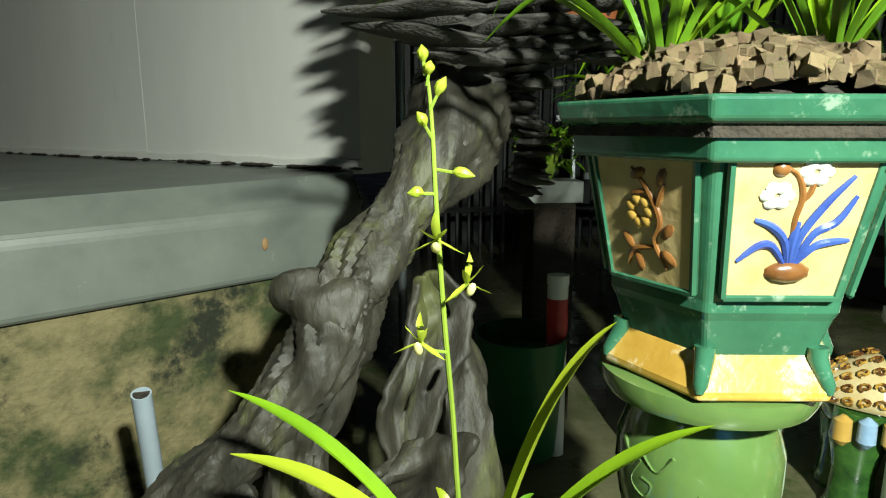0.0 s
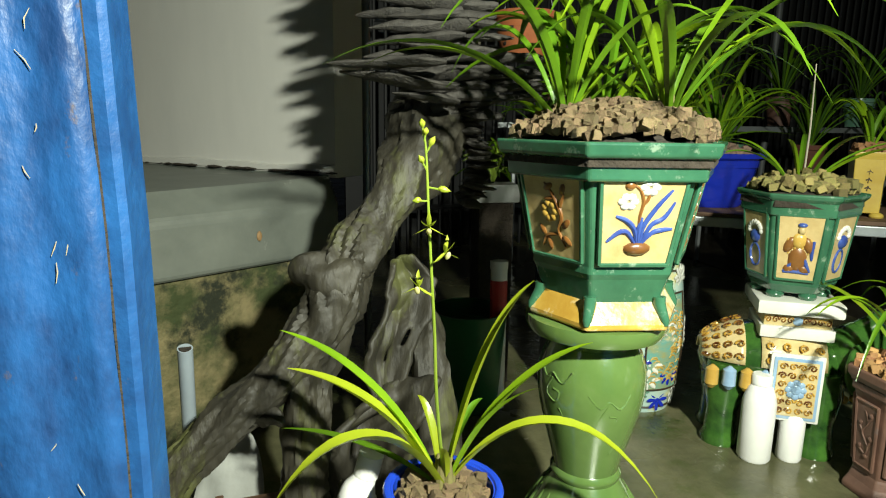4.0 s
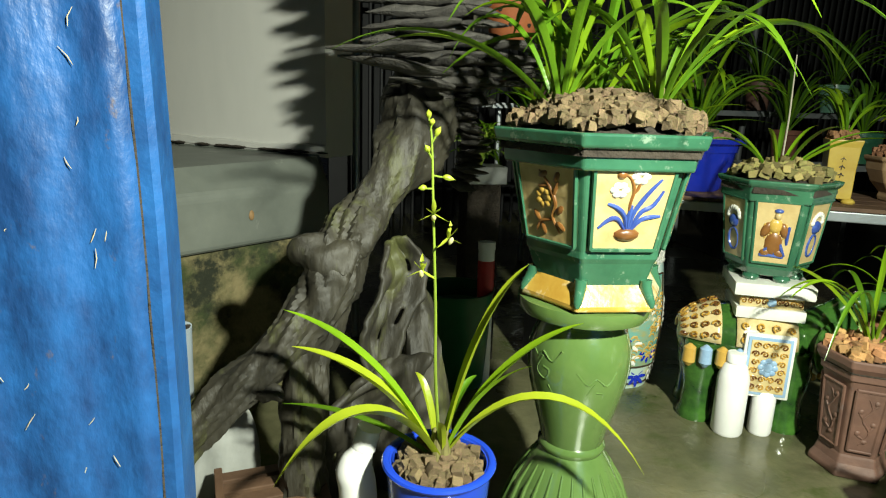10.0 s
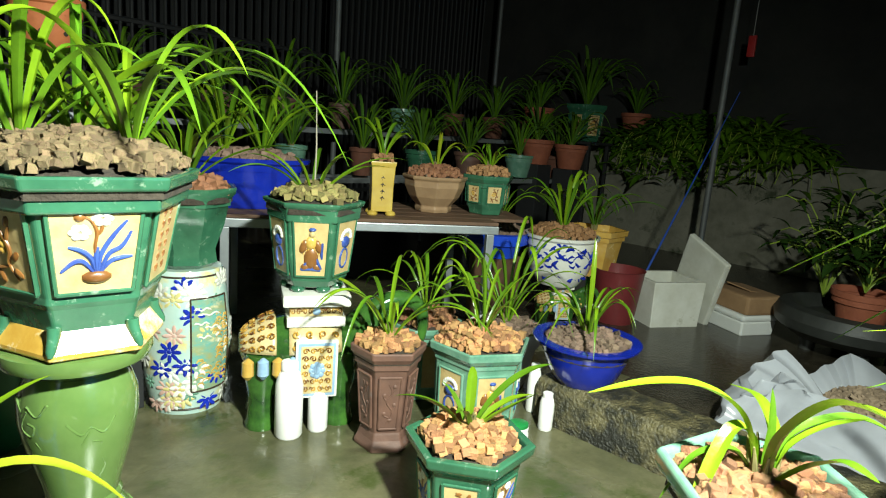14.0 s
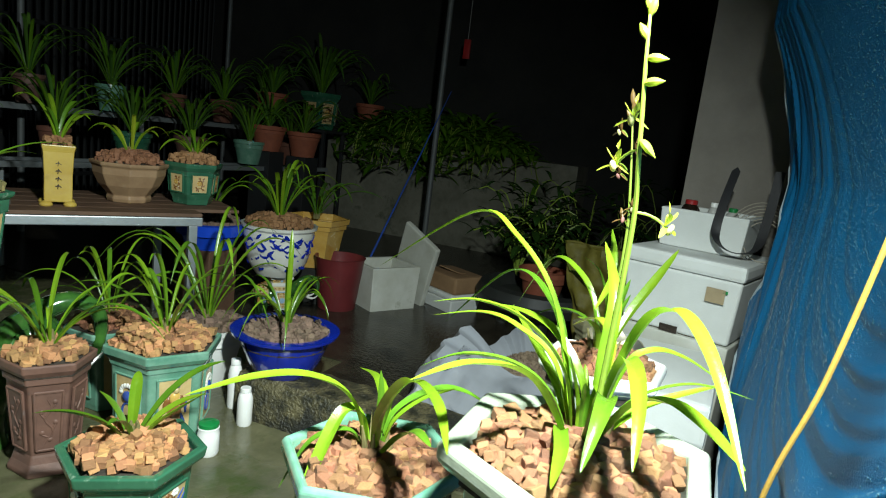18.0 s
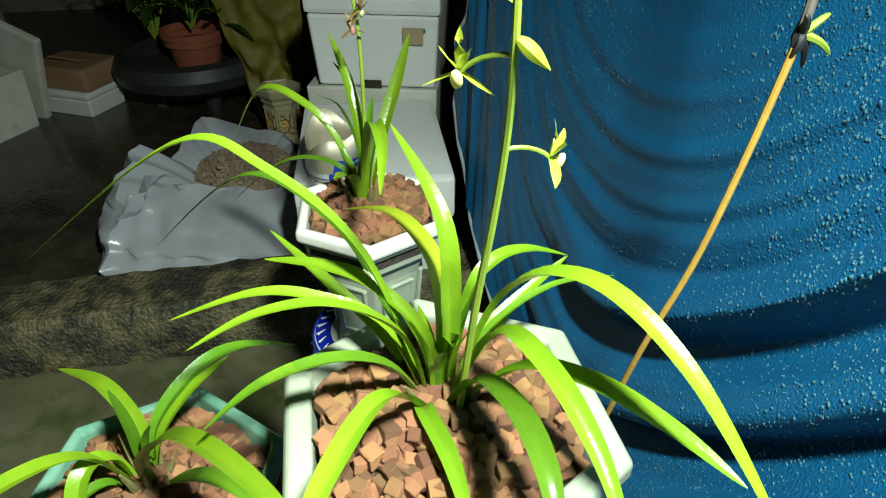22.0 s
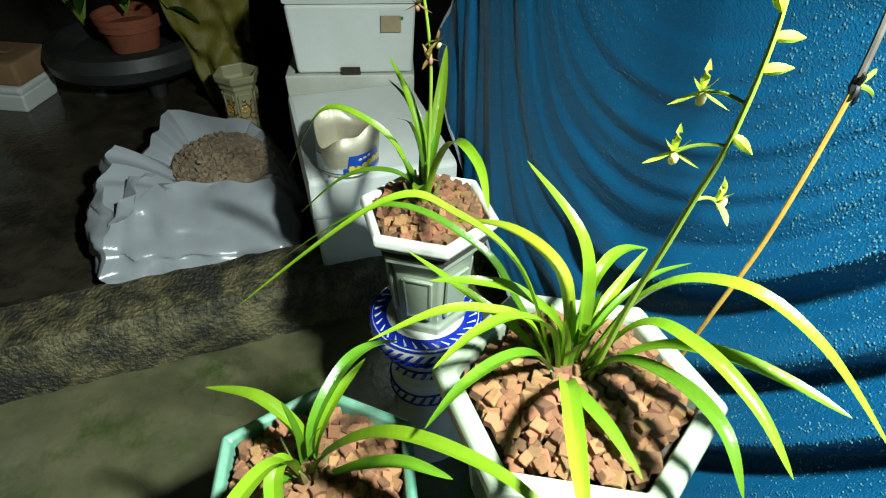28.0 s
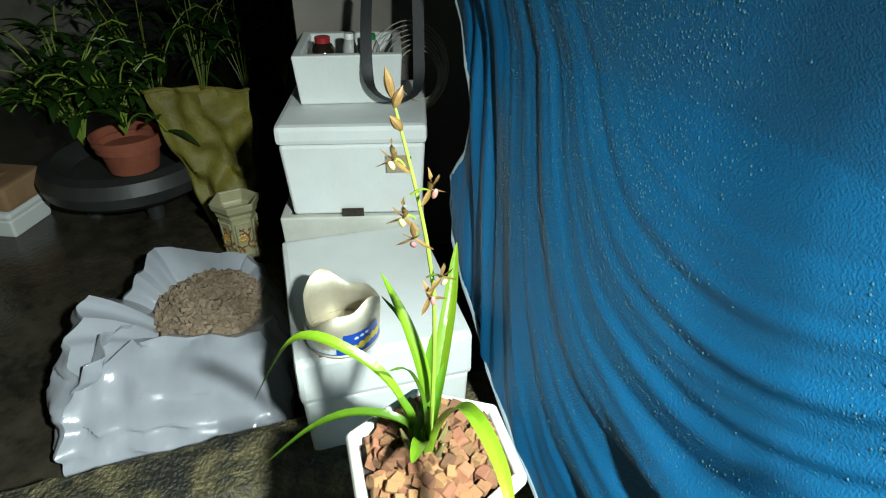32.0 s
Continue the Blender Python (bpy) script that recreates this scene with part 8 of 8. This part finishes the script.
tuft((q[0], q[1], 0.665), 12, 0.17, 0.12, 0.016, 97, ("leaf_bright", "leaf"), "green orchid in a small green pot", 0.4)

# the blue-and-white pot on the second elephant
elephant("ceramic_elephant", (2.60, 0.91, 0), -40, 0.5, "small white and gold ceramic elephant under a painted pot")
bw = round_pot("plant_pot", (2.60, 0.91, 0.199), [(0.085, 0.0), (0.095, 0.012), (0.125, 0.06), (0.14, 0.13), (0.142, 0.19), (0.158, 0.204), (0.16, 0.216)], "white_glaze", "blue-and-white painted round porcelain pot on a ceramic elephant", thick=0.012)
rnd = random.Random(41)
for k in range(120):
    a, z = rnd.uniform(0, 6.28), 0.025 + 0.16 * rnd.random() ** 0.8
    r = 0.096 + (0.045 * min(1, z / 0.14)) + 0.0015
    pts = [(r * math.cos(a + t * 0.25), r * math.sin(a + t * 0.25), z + 0.014 * math.sin(t * 3 + k)) for t in (0, 0.33, 0.66, 1)]
    part("brush_mark", tube(pts, [0.002, 0.007 * rnd.random() + 0.003, 0.006, 0.001], 6), "cobalt", bw)
gravel(bw, 0.14, 0.212, "brick", 0.022, 23, 0, 0, 0.03, False)
tuft((2.60, 0.91, 0.42), 14, 0.3, 0.3, 0.02, 98, ("leaf", "leaf_bright"), "large green orchid in a blue-and-white pot", 0.35)
gp2 = round_pot("plant_pot", (2.42, 1.12, 0.30), [(0.09, 0.0), (0.13, 0.1), (0.14, 0.11)], "blue_plastic", "blue plastic pot behind the painted pot", n=32)
part("prop", box(0.16, 0.16, 0.298, (0, 0, -0.299), 0.004), "crate", gp2, "brown crate under the pot", smooth=False)
gravel(gp2, 0.12, 0.1, "grey_brick", 0.022, 24, 0, 0, 0.02, False)
tuft((2.42, 1.12, 0.42), 9, 0.2, 0.2, 0.016, 99, ("leaf", "leaf_bright"), "green orchid in a blue plastic pot", 0.3)
op = round_pot("plant_pot", (2.99, 0.99, 0.17), [(0.11, 0.0), (0.14, 0.2), (0.16, 0.21), (0.162, 0.235)], "amber", "orange-brown glazed pot with a printed panel", n=6, thick=0.012)
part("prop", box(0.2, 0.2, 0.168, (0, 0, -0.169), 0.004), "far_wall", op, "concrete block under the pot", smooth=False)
tuft((2.99, 0.99, 0.41), 14, 0.34, 0.22, 0.02, 100, ("leaf_dark", "leaf"), "spreading green orchid in an orange-brown pot", 0.4)

# ---- rear rows of pots ----
rnd = random.Random(51)
rowA, rowB = Vector((1.2, 2.35, 0)), Vector((4.6, 2.0, 0))
rear = thing("plant_bench", (0, 0, 0), 0, "long dark rear plant bench", "bench")
for z, off, h in ((0.5, 0.0, 0.03), (0.75, 0.45, 0.03)):
    n = Vector((0, off, z))
    bm = bmesh.new()
    tube([rowA + n, rowB + n], 0.02, 4, bm)
    tube([rowA + n + Vector((0, 0.18, 0)), rowB + n + Vector((0, 0.18, 0))], 0.02, 4, bm)
    part("rail", bm, "galv", rear)
    for f in (0.02, 0.34, 0.66, 0.98):
        p = rowA.lerp(rowB, f) + Vector((0, off + 0.09, 0))
        part("leg", tube([p, p + Vector((0, 0, z))], 0.014, 6), "galv", rear)
for i in range(16):
    back = i % 2
    f = (i + 0.5) / 16
    p = rowA.lerp(rowB, f) + Vector((rnd.uniform(-0.04, 0.04), 0.09 + 0.45 * back, 0.521 + 0.25 * back))
    r = rnd.uniform(0.07, 0.1)
    mat = rnd.choice(("old_clay", "old_clay", "green_glaze", "brown_clay", "brown_clay", "jade_glaze"))
    word = {"old_clay": "dull red clay", "green_glaze": "green glazed", "brown_clay": "brown clay", "jade_glaze": "blue-green"}[mat]
    round_pot("plant_pot", p, [(r * 0.7, 0), (r * 0.98, 0.13), (r * 1.08, 0.135), (r * 1.08, 0.155)], mat, "%s pot in the dark rear row" % word, n=20)
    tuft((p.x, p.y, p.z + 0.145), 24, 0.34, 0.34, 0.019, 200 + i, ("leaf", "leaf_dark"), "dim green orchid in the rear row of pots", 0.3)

# pots and foliage at the far wall
hx = sided_pot("hexagonal_pot", (4.72, 2.18, 0.80), [(0.12, 0.0), (0.13, 0.02), (0.15, 0.22), (0.175, 0.25), (0.178, 0.28)], start=-150, reliefs=(relief_branch,), pz=(0.04, 0.21), label="large green hexagonal pot on a tall rack", pw=0.66)
rack = thing("plant_rack", (4.72, 2.18, 0), 0, "dark metal rack under a large pot", "rack")
part("shelf", box(0.34, 0.34, 0.02, (0, 0, 0.778), 0.002), "dark_metal", rack, smooth=False)
for x in (-0.14, 0.14):
    for y in (-0.14, 0.14):
        part("leg", box(0.025, 0.025, 0.778, (x, y, 0), 0.002), "dark_metal", rack, smooth=False)
tuft((4.72, 2.18, 1.05), 32, 0.5, 0.5, 0.03, 301, ("leaf", "leaf_dark"), "large dim green orchid on the tall rack", 0.35)
for k, (x, y, z) in enumerate(((4.42, 2.42, 0.86), (5.15, 1.98, 0.88), (4.0, 2.1, 0.62), (4.2, 1.95, 0.60))):
    o = round_pot("plant_pot", (x, y, z), [(0.08, 0.0), (0.11, 0.14), (0.12, 0.145), (0.12, 0.17)], "terracotta", "red clay pot on a rack by the far wall", n=24)
    part("prop", box(0.16, 0.16, z - 0.002, (0, 0, -z), 0.003), "dark_metal", o, "dark support under the pot", smooth=False)
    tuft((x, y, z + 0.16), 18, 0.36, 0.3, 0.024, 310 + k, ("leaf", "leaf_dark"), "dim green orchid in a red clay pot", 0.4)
for k in range(9):
    mid = 1 - ((k - 4) / 4.6) ** 2
    bushy((5.08 + 0.05 * math.sin(k * 2.1), 1.98 - 0.165 * k, 0.765), 24 + int(16 * mid), 0.26 + 0.1 * mid, 0.12 + 0.24 * mid, 400 + k, "hanging_plant", "broad-leaved foliage hanging over the low wall", 0.055, "leaf", 1.1, 0.17)
slab("ledge_3", [(5.05, 0.15), (5.5, 0.15), (5.5, 2.3), (5.05, 2.3)], 0.0, 0.76, "low_concrete", "stained low concrete planting wall along the back")
for k in range(5):
    bushy((4.3 + 0.12 * k, -0.1 - 0.22 * k, 0.0), 13, 0.35, 0.75, 500 + k, "shrub", "leafy shrub at the back, its shade put into dark leaf colour", 0.04, "leaf_dimmed", 0.2, 0.13)
tag = thing("red_tag", (4.95, 1.09, 1.45), 0, "small red tag hanging on a thread", "tag")
part("card", box(0.02, 0.05, 0.14, (0, 0, 0), 0.003), "red_label", tag)
part("thread", tube([(0, 0, 0.14), (0, 0, 1.7)], 0.002, 4), "wire_white", tag)

# ---- by the driftwood: hanging pot, tubs, pipe, crate, cables ----
hp = round_pot("hanging_pot", (0.90, 1.69, 0.965), [(0.06, 0.0), (0.075, 0.02), (0.092, 0.08), (0.098, 0.12), (0.106, 0.125), (0.106, 0.145)], "orange_clay", "orange clay orchid pot pierced with round holes, hung on wires", n=36)
# dark discs on the unpierced wall paint the shade inside the round holes
for k in range(16):
    a, z = 2 * math.pi * (k % 8) / 8 + (0.39 if k > 7 else 0), 0.045 if k > 7 else 0.09
    r = 0.082 if k > 7 else 0.0945
    bm = bmesh.new()
    bmesh.ops.create_uvsphere(bm, u_segments=10, v_segments=6, radius=1, matrix=Matrix.LocRotScale((r * math.cos(a), r * math.sin(a), z), Euler((0, 0, a)), (0.002, 0.008, 0.008)))
    part("hole", bm, "soil", hp)
for k in range(3):
    a = k * 2.09
    part("hanger", tube([(0.1 * math.cos(a), 0.1 * math.sin(a), 0.14), (0, 0, 0.6), (0, 0, 2.2)], 0.0012, 4), "galv", hp)
tuft((0.90, 1.69, 1.085), 8, 0.3, 0.16, 0.014, 600, ("leaf", "leaf_bright"), "green orchid in a hanging clay pot", 0.5)

pipe = thing("pipe", (-0.045, 0.80, 0), 0, "upright grey plastic water pipe with an open end", "pipe")
part("tube", tube([(0, 0.02, -0.01), (0.028, -0.10, 0.363)], 0.0128, 18), "pvc", pipe)
# dark plug in the closed end, coloured as the shade inside the pipe
part("bore", tube([(0.0278, -0.0992, 0.355), (0.0281, -0.1003, 0.3636)], 0.0105, 16), "soil", pipe)
tub = round_pot("tub", (0.60, 1.16, 0), [(0.08, 0.0), (0.085, 0.01), (0.098, 0.26), (0.104, 0.27)], "green_plastic", "dark green plastic tub in shadow", "tub", "buckets", n=32)
tb = thing("caulk_tube", (0.672, 1.08, 0), 0, "red and white cardboard tube leaning by the tub", "tube")
part("barrel", tube([(0.0, 0.05, 0.0), (0.0, 0.06, 0.38)], 0.022, 20), "white_plastic", tb)
part("label", tube([(0.0, 0.056, 0.25), (0.0, 0.059, 0.35)], 0.0226, 20), "red_label", tb, "red printed band")
part("cap", tube([(0.0, 0.06, 0.38), (0.0, 0.061, 0.40)], 0.0235, 20), "white_plastic", tb)
fr = bushy((0.70, 1.32, 0.585), 22, 0.1, 0.12, 33, "fern", "small feathery green fern in shade", 0.01, "leaf", 0.2, 0.06)
trough = thing("trough", (0.70, 1.32, 0), 0, "small grey planting trough on a dark block", "trough")
part("tray", box(0.13, 0.1, 0.05, (0, 0, 0.535), 0.004), "grey_cloth", trough, smooth=False)
part("prop", box(0.1, 0.09, 0.534, (0, 0, 0), 0.004), "soil", trough, smooth=False)
o = round_pot("plant_pot", (0.90, 1.2, 0.52), [(0.07, 0.0), (0.095, 0.13), (0.104, 0.135), (0.104, 0.155)], "old_clay", "dull clay pot behind the large hexagonal pot", n=24)
part("prop", box(0.12, 0.12, 0.518, (0, 0, -0.52), 0.003), "dark_metal", o, "dark support under the pot", smooth=False)
tuft((0.90, 1.2, 0.66), 20, 0.3, 0.26, 0.024, 602, ("leaf", "leaf_bright", "leaf"), "broad-leaved green orchid in a clay pot", 0.55)
elbow = thing("white_bottle", (0.268, 0.478, 0), 0, "white plastic bottle with a wide screw cap, leaning", "bottle")
part("body", tube(smooth3([(0.0, 0.0, 0.0), (-0.005, 0.0, 0.15), (-0.01, 0, 0.19), (-0.002, 0, 0.215), (0.006, 0.0, 0.232)], 4), [0.03] * 9 + [0.028, 0.026, 0.024, 0.021, 0.019, 0.018, 0.017, 0.017], 20), "white_plastic", elbow)
part("cap", tube([(0.004, 0, 0.228), (0.013, 0, 0.262)], 0.019, 20), "white_plastic", elbow)
cr = thing("wooden_crate", (0.125, 0.60, 0), 8, "brown slatted wooden crate on the floor", "crate")
for k in range(4):
    part("slat", box(0.16, 0.026, 0.012, (0, -0.055 + 0.036 * k, 0.085), 0.002), "crate", cr, smooth=False)
for x in (-0.085, 0.085):
    part("end_board", box(0.014, 0.16, 0.1, (x, 0, 0), 0.002), "crate", cr, smooth=False)
sh = thing("metal_sheet", (0.02, 0.70, 0), 0, "dented grey sheet-metal offcut leaning on the wood", "sheet")
bm = bmesh.new()
g = []
for j in range(9):
    row = []
    for i in range(11):
        u, v = i / 10, j / 8
        w = 0.13 * math.sqrt(max(0.0, 1 - (v * 0.9) ** 2))
        row.append(bm.verts.new((-0.06 + 0.05 * v + w * u, 0.03 * v + 0.015 * noise.noise((u * 3, v * 3, 0)), 0.2 * v)))
    g.append(row)
for a, b in zip(g, g[1:]):
    for i in range(10):
        bm.faces.new((a[i], a[i + 1], b[i + 1], b[i]))
o = part("plate", bm, "grey_cloth", sh)
md = o.modifiers.new("sheet", "SOLIDIFY")
md.thickness = 0.002
cable = thing("cable", (0.12, 0.55, 0.1), 0, "loose white cable looped over the crate", "cable")
part("wire", tube(smooth3([(0.15, -0.05, 0.03), (0.02, -0.08, 0.012), (-0.09, -0.08, 0.012), (-0.10, -0.05, 0.015), (-0.02, -0.05, 0.02), (0.06, -0.06, 0.0)], 6), 0.0022, 6), "wire_white", cable)
